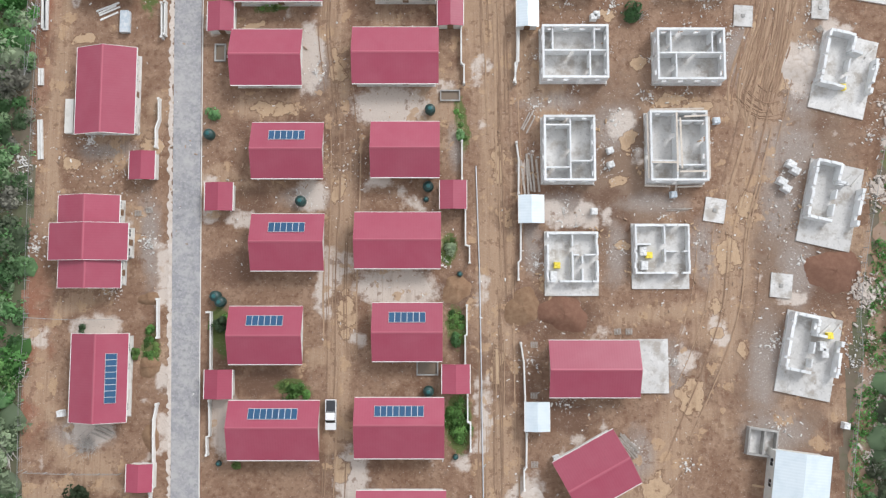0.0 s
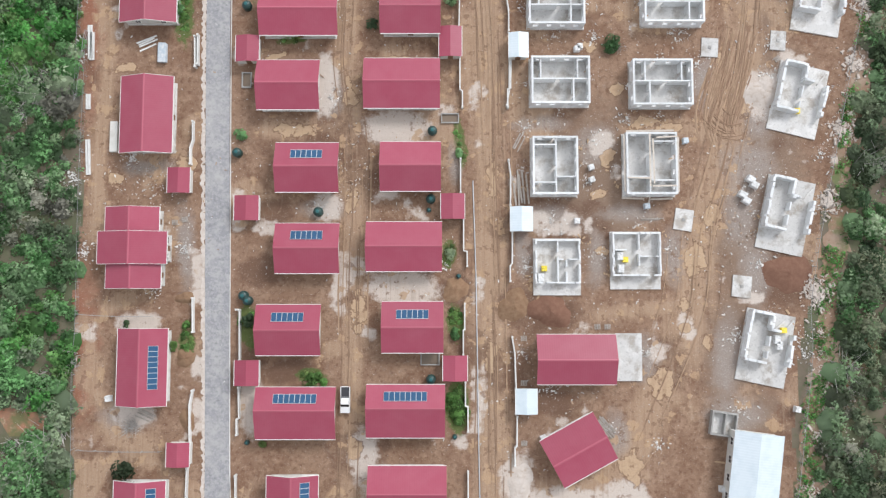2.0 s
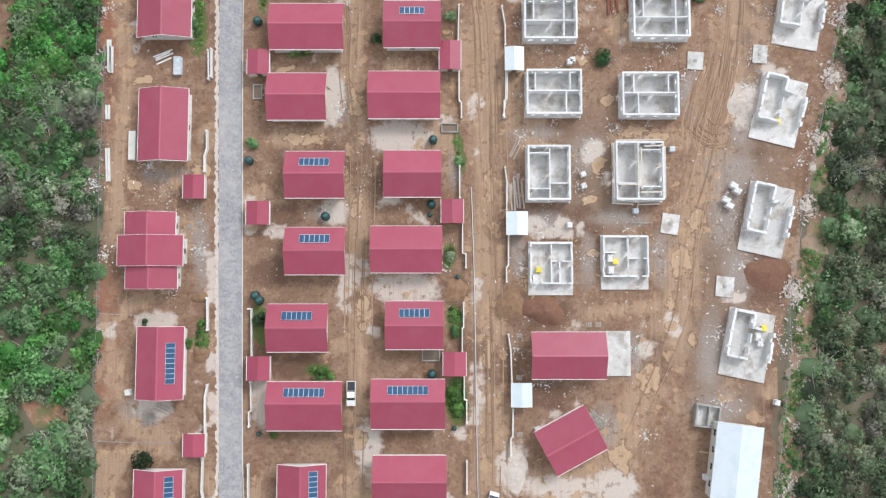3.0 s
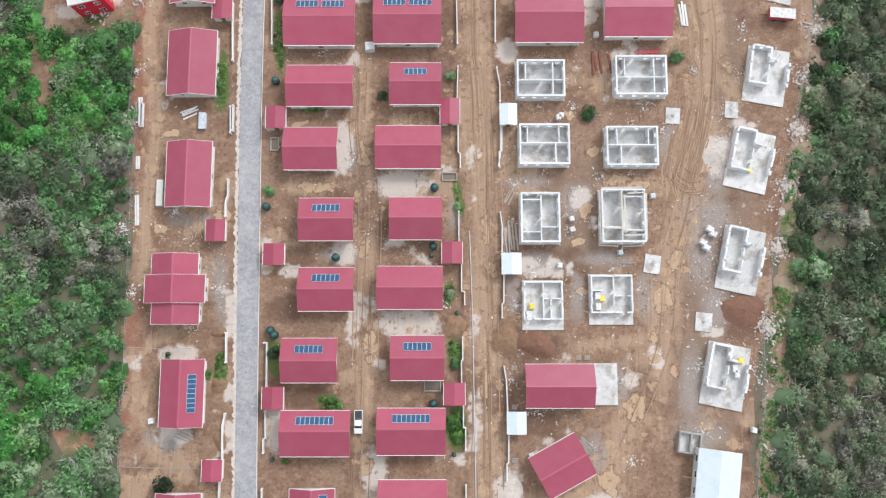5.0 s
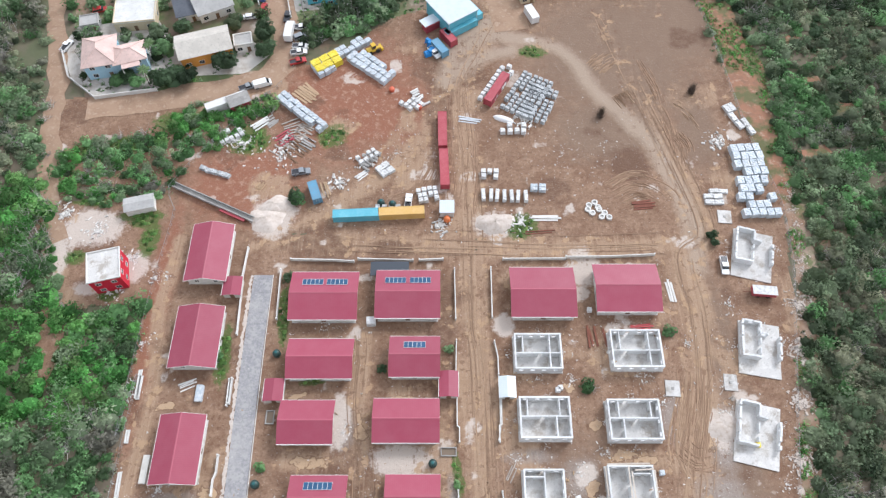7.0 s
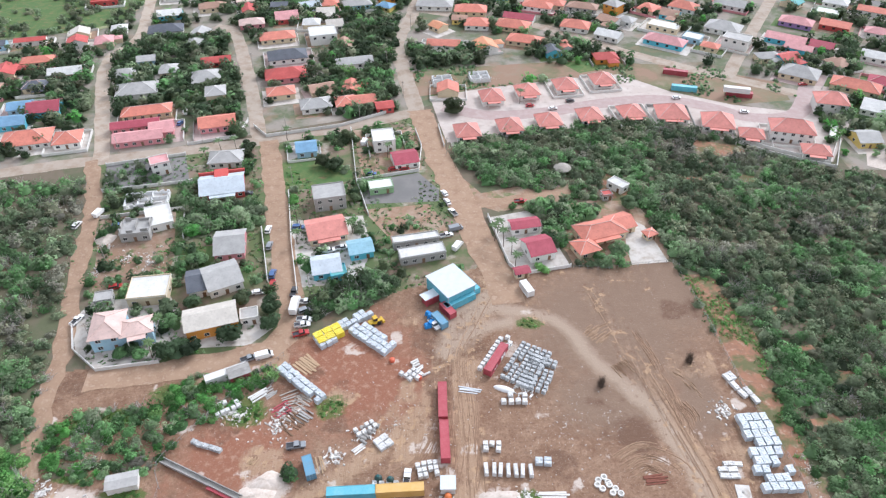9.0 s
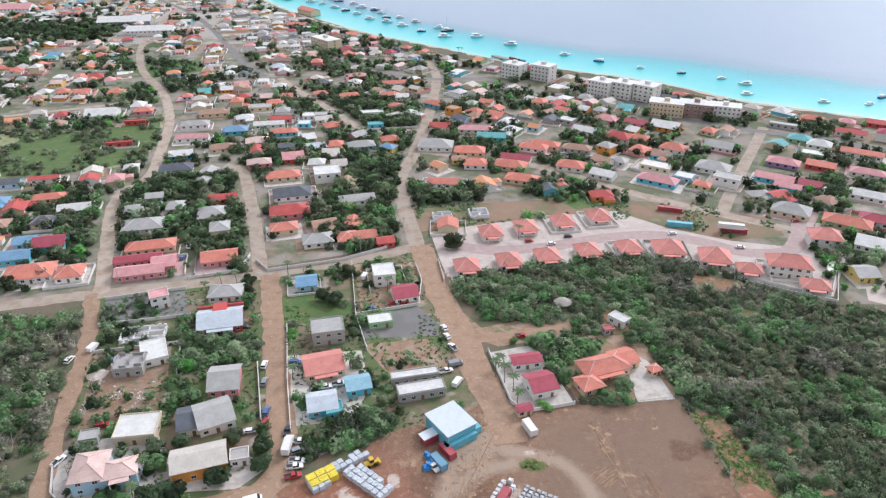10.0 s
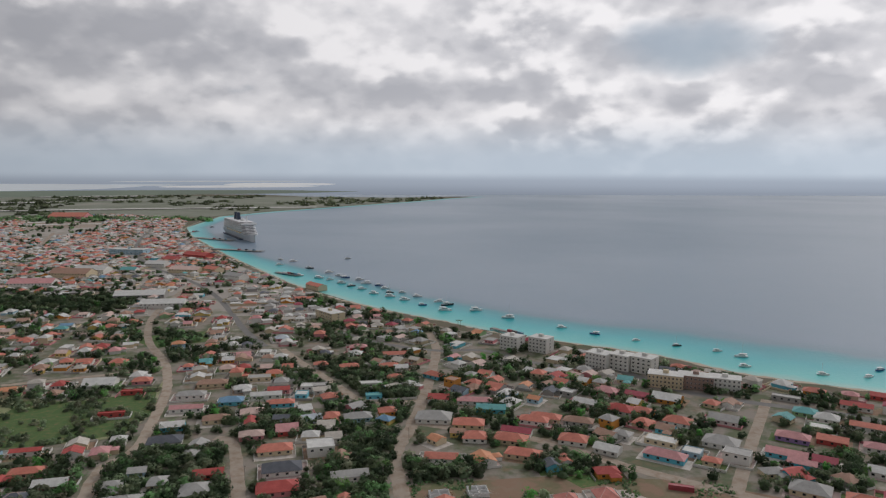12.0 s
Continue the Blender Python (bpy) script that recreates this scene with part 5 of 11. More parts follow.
# ---- plants ----
def leaf_mesh(name, x, y, z, r, h, leaves, size, seed, material, mass=True):
    """Crowns of many small leaf sprays: arrays of centres, radii and heights; one mesh."""
    rs = np.random.RandomState(seed)
    n = len(x)
    if n == 0:
        return None
    k = np.repeat(np.arange(n), leaves)
    N = len(k)
    lobes = 5
    la = rs.rand(n, lobes) * 6.283
    lr = 0.25 + 0.45 * rs.rand(n, lobes)
    lz = 0.35 + 0.5 * rs.rand(n, lobes)
    ls = 0.35 + 0.35 * rs.rand(n, lobes)
    which = rs.randint(0, lobes, N)
    u = rs.normal(size=(N, 3))
    u /= np.linalg.norm(u, axis=1, keepdims=True)
    u[:, 2] = np.abs(u[:, 2]) * 0.9 - 0.15
    rad = (0.75 + 0.3 * rs.rand(N)) * ls[k, which]
    px = x[k] + r[k] * (lr[k, which] * np.cos(la[k, which]) + rad * u[:, 0])
    py = y[k] + r[k] * (lr[k, which] * np.sin(la[k, which]) + rad * u[:, 1])
    pz = z[k] + h[k] * np.clip(lz[k, which] * 0.75 + rad * 0.75 * u[:, 2], 0.03, 1.2)
    nrm = u + 0.8 * rs.normal(size=(N, 3))
    nrm[:, 2] += 0.9
    nrm /= np.linalg.norm(nrm, axis=1, keepdims=True)
    t = np.cross(nrm, rs.normal(size=(N, 3)))
    t /= np.linalg.norm(t, axis=1, keepdims=True) + 1e-9
    b = np.cross(nrm, t)
    s = (size * 1.3 * (0.55 + 0.9 * rs.rand(N)) * (r[k] / 2.2) ** 0.4)[:, None]
    c = np.stack([px, py, pz], 1)
    tips = np.stack([c - t * s, c + t * s * 0.75 - b * s * 0.62, c + t * s * 0.5 + b * s * 0.66], 1).reshape(-1, 3)
    away = u + [0, 0, 0.35]
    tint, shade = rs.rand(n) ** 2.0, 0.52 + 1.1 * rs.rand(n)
    tri = np.arange(N * 3, dtype=np.int32).reshape(-1, 3)
    v_away, v_tint, v_shade = np.repeat(away, 3, axis=0), np.repeat(tint[k], 3), np.repeat(shade[k], 3)
    # an uneven mass of inner foliage closes each crown, painted darker as if in shade
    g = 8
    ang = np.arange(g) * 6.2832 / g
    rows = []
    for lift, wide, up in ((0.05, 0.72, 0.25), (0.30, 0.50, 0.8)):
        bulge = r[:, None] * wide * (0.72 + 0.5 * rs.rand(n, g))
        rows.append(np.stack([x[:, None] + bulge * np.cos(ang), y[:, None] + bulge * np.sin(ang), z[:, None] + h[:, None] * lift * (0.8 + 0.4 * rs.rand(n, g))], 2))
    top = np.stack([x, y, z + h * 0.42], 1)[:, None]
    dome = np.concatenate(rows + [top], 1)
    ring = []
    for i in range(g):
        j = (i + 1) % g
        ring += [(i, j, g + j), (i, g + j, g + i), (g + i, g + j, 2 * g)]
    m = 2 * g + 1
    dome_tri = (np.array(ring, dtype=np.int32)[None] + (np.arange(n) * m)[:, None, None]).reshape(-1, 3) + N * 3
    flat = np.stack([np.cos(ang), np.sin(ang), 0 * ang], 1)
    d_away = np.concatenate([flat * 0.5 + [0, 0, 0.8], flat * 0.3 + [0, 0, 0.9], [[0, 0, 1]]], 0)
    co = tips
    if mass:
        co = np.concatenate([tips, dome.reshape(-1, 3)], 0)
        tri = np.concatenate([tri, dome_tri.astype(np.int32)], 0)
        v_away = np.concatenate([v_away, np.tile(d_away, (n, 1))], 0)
        # the inner mass takes a dimmer tone: shade put into its colour
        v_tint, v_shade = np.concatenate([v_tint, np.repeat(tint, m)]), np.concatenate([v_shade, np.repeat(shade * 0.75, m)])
    v_away = v_away / np.linalg.norm(v_away, axis=1, keepdims=True)
    me = bpy.data.meshes.new(name)
    me.vertices.add(len(co))
    me.vertices.foreach_set("co", co.reshape(-1).astype(np.float32))
    me.loops.add(tri.size)
    me.loops.foreach_set("vertex_index", tri.reshape(-1))
    me.polygons.add(len(tri))
    me.polygons.foreach_set("loop_start", np.arange(0, tri.size, 3, dtype=np.int32))
    me.materials.append(material)
    me.update(calc_edges=True)
    me.attributes.new("outward", "FLOAT_VECTOR", "POINT").data.foreach_set("vector", v_away.reshape(-1).astype(np.float32))
    for key, v in (("tint", v_tint), ("shade", v_shade)):
        me.attributes.new(key, "FLOAT", "POINT").data.foreach_set("value", v.astype(np.float32))
    return me


def twig_mesh(name, x, y, r, h, twigs, seed, material, thick=0.05):
    """Bare grey branches that fan out from the ground, as thin three-sided spikes."""
    rs = np.random.RandomState(seed)
    n = len(x)
    k = np.repeat(np.arange(n), twigs)
    N = len(k)
    a = rs.rand(N) * 6.283
    out = 0.25 + 0.85 * rs.rand(N)
    p = np.stack([x[k] + 0.25 * r[k] * rs.normal(size=N), y[k] + 0.25 * r[k] * rs.normal(size=N), np.full(N, 0.05)], 1)
    q = p + np.stack([r[k] * out * np.cos(a), r[k] * out * np.sin(a), h[k] * (0.45 + 0.7 * rs.rand(N))], 1)
    side = np.stack([-np.sin(a), np.cos(a), np.zeros(N)], 1) * thick
    up = np.array([0, 0, 1.0]) * thick
    v = np.stack([p - side, p + side, p + up * 2, q], 1)
    base = np.arange(N)[:, None] * 4
    f = np.concatenate([base + [0, 1, 3], base + [1, 2, 3], base + [2, 0, 3]], 0)
    me = bpy.data.meshes.new(name)
    me.from_pydata(v.reshape(-1, 3).tolist(), [], f.tolist())
    me.materials.append(material)
    return me


def scatter(poly, gap, seed, holes=(), jitter=0.8, thin=0.0, thin_cell=14):
    """Uneven points inside a polygon, with clearings where noise is high."""
    rs = np.random.RandomState(seed)
    xs, ys = [p[0] for p in poly], [p[1] for p in poly]
    gx, gy = np.meshgrid(np.arange(min(xs), max(xs), gap), np.arange(min(ys), max(ys), gap))
    gx, gy = gx.ravel(), gy.ravel()
    gx = gx + gap * jitter * (rs.rand(gx.size) - 0.5) * 1.6
    gy = gy + gap * jitter * (rs.rand(gy.size) - 0.5) * 1.6
    ok = inside(poly, gx, gy)
    for hole in holes:
        ok &= ~inside(hole, gx, gy)
    if thin:
        ok &= fractal(gx, gy, thin_cell, seed + 3) < 1 - thin
    return gx[ok], gy[ok]


def tree(x, y, r=2.5, h=4.5, material=None, seed=1, label="broad green tree with a dense uneven crown", leaves=420, size=0.32):
    """A tree of its own: a forked trunk and a crown of leaf sprays."""
    rnd = random.Random(seed)
    root = thing("tree", x, y, 0.0, rnd.uniform(0, 360), label, "tree", "trees")
    m = Mesh()
    m.tube((0, 0, 0), (0.1, 0.05, h * 0.4), 0.16, 7, r2=0.12)
    for i in range(5):
        a = i * 1.256 + rnd.uniform(-0.3, 0.3)
        m.tube((0.1, 0.05, h * 0.35), (r * 0.55 * cos(a), r * 0.55 * sin(a), h * rnd.uniform(0.55, 0.8)), 0.09, 5, r2=0.03)
    m.obj("trunk", bark, root)
    one = np.array([0.0])
    me = leaf_mesh("crown", one, one, one + h * 0.22, one + r, one + h * 0.8, leaves, size, seed, material or leaf_mid)
    put_part("crown", me, root)
    return root


def palm(x, y, h=6.0, seed=1):
    rnd = random.Random(seed)
    root = thing("palm_tree", x, y, 0.0, rnd.uniform(0, 360), "palm with a thin trunk and drooping fronds", "palm", "palms")
    m = Mesh()
    for i in range(4):
        m.tube((0.1 * i * i * 0.3, 0, h * i / 4), (0.1 * (i + 1) ** 2 * 0.3, 0, h * (i + 1) / 4), 0.17 - 0.02 * i, 7, r2=0.15 - 0.02 * i)
    m.obj("trunk", bark, root)
    for i in range(13):
        a, droop = i * 2.4, rnd.uniform(0.1, 0.7)
        f = Mesh()
        prev = None
        for k in range(6):
            t = k / 5
            wv = 0.32 * sin(pi * (0.12 + 0.85 * t)) + 0.02
            c = Vector((0.48 + 2.4 * t * cos(a) * (1 - 0.15 * droop), 2.4 * t * sin(a), h + 0.7 * t - 2.2 * droop * t * t))
            sd = Vector((-sin(a), cos(a), 0)) * wv
            row = (c - sd - Vector((0, 0, 0.14)), c, c + sd - Vector((0, 0, 0.14)))
            if prev:
                f.face([prev[0], row[0], row[1], prev[1]])
                f.face([prev[1], row[1], row[2], prev[2]])
            prev = row
        f.obj("frond", palm_leaf, root)
    return root


# ---- the new houses ----
red_house(-37.4, 47.7, -24.9, 37.5)
red_house(-33.4, 30.9, -20.9, 20.9, panels=[(0.0, 6)])
red_house(-33.2, 14.8, -20.6, 4.8, panels=[(0.0, 6)])
red_house(-36.7, -1.2, -24.1, -11.2, panels=[(0.0, 6)])
red_house(-36.5, -17.2, -21.0, -27.3, panels=[(0.0, 8)], off=0.7)
red_house(-16.0, 48.1, -0.8, 37.8)
red_house(-12.6, 31.1, -0.6, 21.1)
red_house(-15.3, 15.1, -0.4, 5.2)
red_house(-12.1, -0.6, -0.1, -10.7, panels=[(0.0, 6)])
red_house(-15.0, -16.7, 0.2, -27.0, panels=[(0.0, 8)], off=0.7)
red_house(-14.6, -32.2, 0.5, -42.3)
red_house(-34.2, -34.1, -24.1, -46.7, ridge="y", panels=[(-1.0, 8)], turn=180)
red_house(-37.1, 62.8, -21.4, 52.7)
red_house(-12.8, 63.4, -0.7, 53.1, panels=[(0.0, 5)])
red_house(-38.1, 80.8, -21.2, 67.6, panels=[(-2.9, 5), (3.2, 5)])
red_house(-16.8, 81.3, -0.7, 68.0, panels=[(-3.1, 5), (3.1, 5)])
red_house(16.9, 82.1, 33.1, 68.3)
red_house(38.1, 83.0, 54.3, 69.7)
red_house(18.2, -7.0, 33.6, -16.8, label="long pale house under a red roof beside a bare slab")
red_house(-65.6, 94.8, -54.8, 78.2, ridge="y")
red_house(-65.4, 71.3, -53.8, 55.4, ridge="y")
red_house(-64.6, 44.3, -54.0, 28.8, ridge="y")
red_house(-63.7, -5.9, -53.8, -20.9, ridge="y", panels=[(0.0, 8)], turn=180)
red_house(-63.6, -35.1, -53.5, -47.9, ridge="y", panels=[(-1.0, 8)], turn=180)
# one house in three stepped wings
red_house(-66.9, 18.0, -56.1, 12.5, ridge="y", label="northern wing of a stepped house under a red roof")
red_house(-68.1, 13.1, -54.3, 6.7, ridge="y", eave=3.4, label="raised middle wing of a stepped house under a red roof", rise=1.7)
red_house(-66.5, 7.3, -55.5, 1.9, ridge="y", label="southern wing of a stepped house under a red roof")
# the house set aslant at the bend
red_house(21.1, -32.9, 31.1, -25.6, turn=28.5, size=(11.7, 10.2), label="red-roofed house set aslant beside the track")

for a, b, c, d in ((-42.0, 53.0, -37.2, 47.6), (-41.7, 20.4, -36.7, 15.4), (-41.0, -12.1, -36.1, -17.1), (-1.0, 54.9, 3.7, 48.6), (-0.6, 20.8, 4.2, 15.7),
                   (-0.2, -11.2, 4.7, -16.2), (-55.1, 26.0, -50.5, 20.9), (-53.9, -28.0, -49.3, -32.7), (-55.6, 79.8, -50.7, 74.6)):
    small_shed(a, b, c, d)
for a, b, c, d in ((13.1, 53.6, 17.1, 48.4), (13.2, 18.2, 17.7, 13.2), (14.0, -17.6, 18.3, -22.6)):
    small_shed(a, b, c, d, "white", "small shed under a pale sheet roof beside the wall")

# ---- shells without roofs ----
ROOMS_A = [(0, 0.55, 1, 0.55), (0.17, 0, 0.17, 0.55), (0.76, 0, 0.76, 0.55), (0.76, 0.55, 0.76, 1)]


def shell_between(x0, y0, x1, y1, plan, **more):
    return shell_house((x0 + x1) / 2, (y0 + y1) / 2, abs(x1 - x0), abs(y1 - y0), 0, plan, **more)


shell_between(17.6, 48.5, 29.3, 38.9, [(0, 0.47, 1, 0.47), (0.15, 0, 0.15, 0.47), (0.8, 0, 0.8, 0.47), (0.73, 0.47, 0.73, 1)], seed=1)
shell_between(37.9, 47.9, 49.9, 38.6, [(0, 0.47, 1, 0.47), (0.2, 0, 0.2, 0.47), (0.83, 0, 0.83, 0.47), (0.28, 0.47, 0.28, 1)], seed=2)
shell_between(17.7, 32.2, 26.7, 20.6, [(0.52, 0, 0.52, 1), (0, 0.13, 0.52, 0.13), (0, 0.8, 0.52, 0.8), (0.52, 0.7, 1, 0.7)], seed=3)
formed = shell_between(36.3, 33.0, 46.4, 20.6, [(0.47, 0, 0.47, 1), (0, 0.72, 0.47, 0.72), (0.47, 0.13, 1, 0.13), (0.47, 0.78, 1, 0.78)], seed=4)
# shuttering boards still hang round this shell and lie on its walls
for k, (x, y, ln, deg, z) in enumerate(((-0.2, 6.55, 9.6, 1, 2.7), (-5.35, 0, 11.5, 90.5, 2.75), (5.35, -0.3, 11.0, 89.5, 2.72), (-3.2, -6.75, 4.6, -2, 0.5), (2.6, -6.85, 4.4, 2, 0.45), (-0.4, 0.6, 10.5, 90, 3.18), (0.3, 0.4, 9.0, 91, 3.2), (0.1, -7.6, 3.0, 80, 0.1), (2.4, -4.6, 4.8, 1, 3.2), (-2.6, -3.0, 4.6, 179, 3.19), (3.0, 5.2, 4.2, 3, 3.19))):
    Mesh().box(-ln / 2, -0.16, 0, ln / 2, 0.16, 0.06).obj("shuttering_board", pale_board, formed, at=pose(x, y, z, 0, 0, deg))
shell_between(17.2, 64.1, 28.5, 55.2, ROOMS_A, seed=5)
shell_between(40.5, 65.1, 52.6, 55.6, ROOMS_A, seed=6)
ROOMS_C = [(0.5, 0, 0.5, 1), (0.5, 0.45, 1, 0.45), (0.7, 0.45, 0.7, 1)]
ROOMS_D = [(0.55, 0, 0.55, 0.8), (0, 0.4, 0.3, 0.4), (0.55, 0.55, 1, 0.55)]
shell_between(18.2, 11.7, 27.2, 2.9, ROOMS_C, height=1.5, porch=2.1, seed=7, label="half-built house of white block walls on a slab")
shell_between(33.6, 13.1, 43.2, 4.4, ROOMS_D, height=1.5, porch=2.4, seed=8, label="half-built house of white block walls on a slab")
for n, (xa, ya, xb, yb, xc, yc) in enumerate(((69.2, 48.3, 78.5, 46.0, 68.0, 34.1), (66.0, 24.8, 74.9, 22.8, 63.9, 10.1), (60.9, -2.1, 70.0, -4.0, 58.8, -16.1),
                                              (73.7, 68.4, 83.0, 66.7, 71.8, 55.0), (77.9, 94.8, 87.3, 92.4, 76.7, 80.9))):
    ang = math.degrees(atan2(yb - ya, xb - xa))
    w, d = hypot(xb - xa, yb - ya), hypot(xc - xa, yc - ya) - 2.2
    mx, my = (xa + xb) / 2 + sin(radians(ang)) * d / 2, (ya + yb) / 2 - cos(radians(ang)) * d / 2
    shell = shell_house(mx, my, w, d, ang, [(0.48, 0.36, 0.48, 0.78)], height=1.9, porch=2.0, seed=20 + n, label="half-built white block house on a wide slab",
                        outline=[(0, 0, 0, 0.84), (0.02, 0, 0.46, 0), (0.48, 0, 0.48, 0.26), (0.5, 0.26, 0.66, 0.26), (1, 0.26, 1, 0.86), (0.02, 0.84, 0.46, 0.84)])
    for k, (u, ln) in enumerate(((0.62, 2.6), (0.82, 3.0))):
        Mesh().box(-0.14, 0, 0, 0.14, ln, 0.2).obj("loose_beam", slab_concrete, shell, at=pose((u - 0.5) * w, d * 0.24, 0.36 + 0.01 * k, 0, 0, -38 + 8 * k))

shell_house(-116.5, 227.6, 16.5, 8.6, 11, [(0.3, 0, 0.3, 1), (0.62, 0, 0.62, 1), (0.3, 0.5, 1, 0.5)], height=1.5, seed=41, label="roofless grey block house with ragged walls")
for x, y, seed in ((1.0, 331.0, 42), (20.0, 335.5, 43)):
    shell_house(x, y, 10.0, 9.0, 8, [(0.5, 0, 0.5, 1), (0, 0.5, 1, 0.5)], height=1.9, seed=seed, label="roofless grey block house shell on a bare lot")
# bare pads and slabs
for x0, y0, x1, y1, a in ((57.8, 4.5, 61.6, 0.2, -6), (46.5, 17.9, 50.2, 13.6, -9), (52.8, 53.2, 56.2, 49.3, -4), (67.0, 54.7, 70.1, 50.7, -5), (74.3, 100.8, 77.9, 96.8, -5)):
    s = thing("concrete_pad", (x0 + x1) / 2, (y0 + y1) / 2, 0.05, a, "square pale concrete slab lying on the earth", "slab", "concrete pads")
    w, d = abs(x1 - x0) / 2, abs(y1 - y0) / 2
    Mesh().box(-w, -d, 0, w, d, 0.28).obj("slab", slab_concrete, s)
    Mesh().box(-0.35, -0.3, 0.28, 0.25, 0.3, 0.42).obj("hatch", old_concrete, s)
s = thing("bare_slab", 36.8, -11.7, 0.03, 0, "bare pale concrete floor slab beside the red-roofed house", "slab")
Mesh().box(-2.6, -4.7, 0, 2.6, 4.7, 0.38).obj("slab", slab_concrete, s)
s = thing("cistern", 55.1, -24.7, 0.03, -8, "open square concrete cistern, half built", "cistern")
for p, q in (((-2.4, -2.2), (2.4, -2.2)), ((2.4, -2.2), (2.4, 2.2)), ((2.4, 2.2), (-2.4, 2.2)), ((-2.4, 2.2), (-2.4, -2.2)), ((0.2, -2.2), (0.2, 2.2))):
    wall_run(Mesh(), p, q, 0.3, 0, 1.3, (), 0.5 if abs(p[1] - q[1]) < 0.01 else -0.5).obj("wall", old_concrete, s)
Mesh().box(-2.4, -2.2, 0.0, 2.4, 2.2, 0.12).obj("floor", slab_concrete, s)
# hall with a pale sheet roof
hall = thing("site_hall", 59.9, -33.8, 0.03, -7.5, "long hall under a pale blue-white sheet roof", "hall")
gable_wall(15.2, 8.9, 3.6, 0.75).obj("wall", plaster, hall, at=pose(0, 0, 0, 0, 0, 90))
for m in gable_slopes(15.2, 8.9, 3.7, 0.8, 0.35):
    m.obj("roof_slope", white_sheet, hall, at=pose(0, 0, 0, 0, 0, 90))
for v in (-5, -1.5, 2, 5.5):
    window_at(hall, -4.45, v, 1.9, -90)
# veranda slab of the western house, and the aslant house's steps
Mesh().box(0, 0, 0, 1.5, 6.2, 0.9).obj("veranda", plaster, tagged(thing("veranda_slab", -67.5, 29.5, 0.03, 0, "white raised veranda slab beside the western house", "veranda")))

# ---- boundary walls ----
for line in (pairs(3.3, 49.1, 3.3, 42.3, 3.8, 41.9, 3.8, 38.6), pairs(3.4, 28.0, 3.4, 21.3), pairs(4.0, 15.9, 4.0, 9.5, 4.7, 9.3, 4.7, 6.4),) + (
             pairs(4.2, -1.1, 4.2, -6.2, 3.9, -6.4, 3.9, -11.3), pairs(4.3, -16.6, 4.3, -21.2, 4.8, -21.4, 4.8, -26.1), pairs(-41.2, -2.3, -40.6, -2.3, -40.4, -12.3),
             pairs(-40.5, -17.6, -40.3, -23.6, -40.8, -23.8, -40.7, -26.8), pairs(-50.8, 53.3, -50.6, 47.0), pairs(-50.8, 35.7, -50.7, 31.9, -51.2, 30.3, -51.1, 27.0), pairs(-50.0, -0.0, -49.8, -6.7),
             pairs(-49.6, -18.2, -50.1, -20.9, -49.9, -28.4), pairs(13.7, 49.3, 13.6, 42.6, 13.0, 42.3, 13.0, 38.6), pairs(13.1, 27.8, 13.5, 24.7, 13.4, 18.7), pairs(13.8, 13.4, 13.7, 6.9, 13.3, 6.4, 13.3, 3.4),
             pairs(13.6, -7.7, 14.1, -10.9, 14.3, -17.9), pairs(14.5, -23.2, 14.4, -28.9, 14.0, -29.4, 14.0, -32.7), pairs(-40.8, -34.7, -40.6, -45.8), pairs(4.8, -34.0, 4.8, -40.5), pairs(-50.3, -33.2, -50.4, -40.1, -49.8, -43.0)):
    garden_wall(line)
for line in (pairs(-39.5, 85.6, -29.2, 85.4, -23.2, 85.0), pairs(-22.0, 85.7, -7.8, 85.3), pairs(-6.1, 85.4, 0.0, 85.7), pairs(3.0, 82.8, 3.2, 68.9), pairs(-41.8, 82.5, -41.4, 68.9),
             pairs(12.4, 83.1, 12.3, 69.4), pairs(15.7, 85.7, 31.8, 85.8), pairs(32.1, 86.3, 43.5, 86.4, 55.2, 87.0), pairs(-51.1, 89.0, -51.5, 80.5), pairs(-51.1, 75.2, -50.7, 64.8),
             pairs(3.3, 63.2, 3.1, 54.5), pairs(-50.2, 53.6, -50.1, 47.5), pairs(12.6, 62.9, 13.3, 58.9, 13.3, 54.5), pairs(13.4, 49.0, 13.3, 41.8, 12.8, 39.0)):
    garden_wall(line)
# precast white beams along the western fence
for x0, y0, x1, y1 in ((-72.3, 32.1, -71.9, 24.9), (-72.1, 54.4, -72.0, 48.6), (-72.5, 41.5, -72.4, 38.4), (-72.6, 55.9, -72.3, 48.9)):
    b = thing("precast_beam", x0, y0, 0.05, math.degrees(atan2(y1 - y0, x1 - x0)), "white precast concrete beams lying on the earth", "beam", "precast beams")
    ln = hypot(x1 - x0, y1 - y0)
    for k in (-0.26, 0.26):
        Mesh().box(0, k - 0.2, 0, ln, k + 0.2, 0.32).obj("beam", wall_white, b)
# supply pipe along the middle track
p = pairs(7.2, -43.5, 7.0, -34.3, 6.5, 3.9, 5.9, 23.7)
root = thing("supply_pipe", p[0][0], p[0][1], 0.1, 0, "long pale plastic pipe lying beside the track", "pipe")
for a, b in zip(p, p[1:]):
    Mesh().tube((a[0] - p[0][0], a[1] - p[0][1], 0.1), (b[0] - p[0][0], b[1] - p[0][1], 0.1), 0.11, 8).obj("pipe", alu, root)

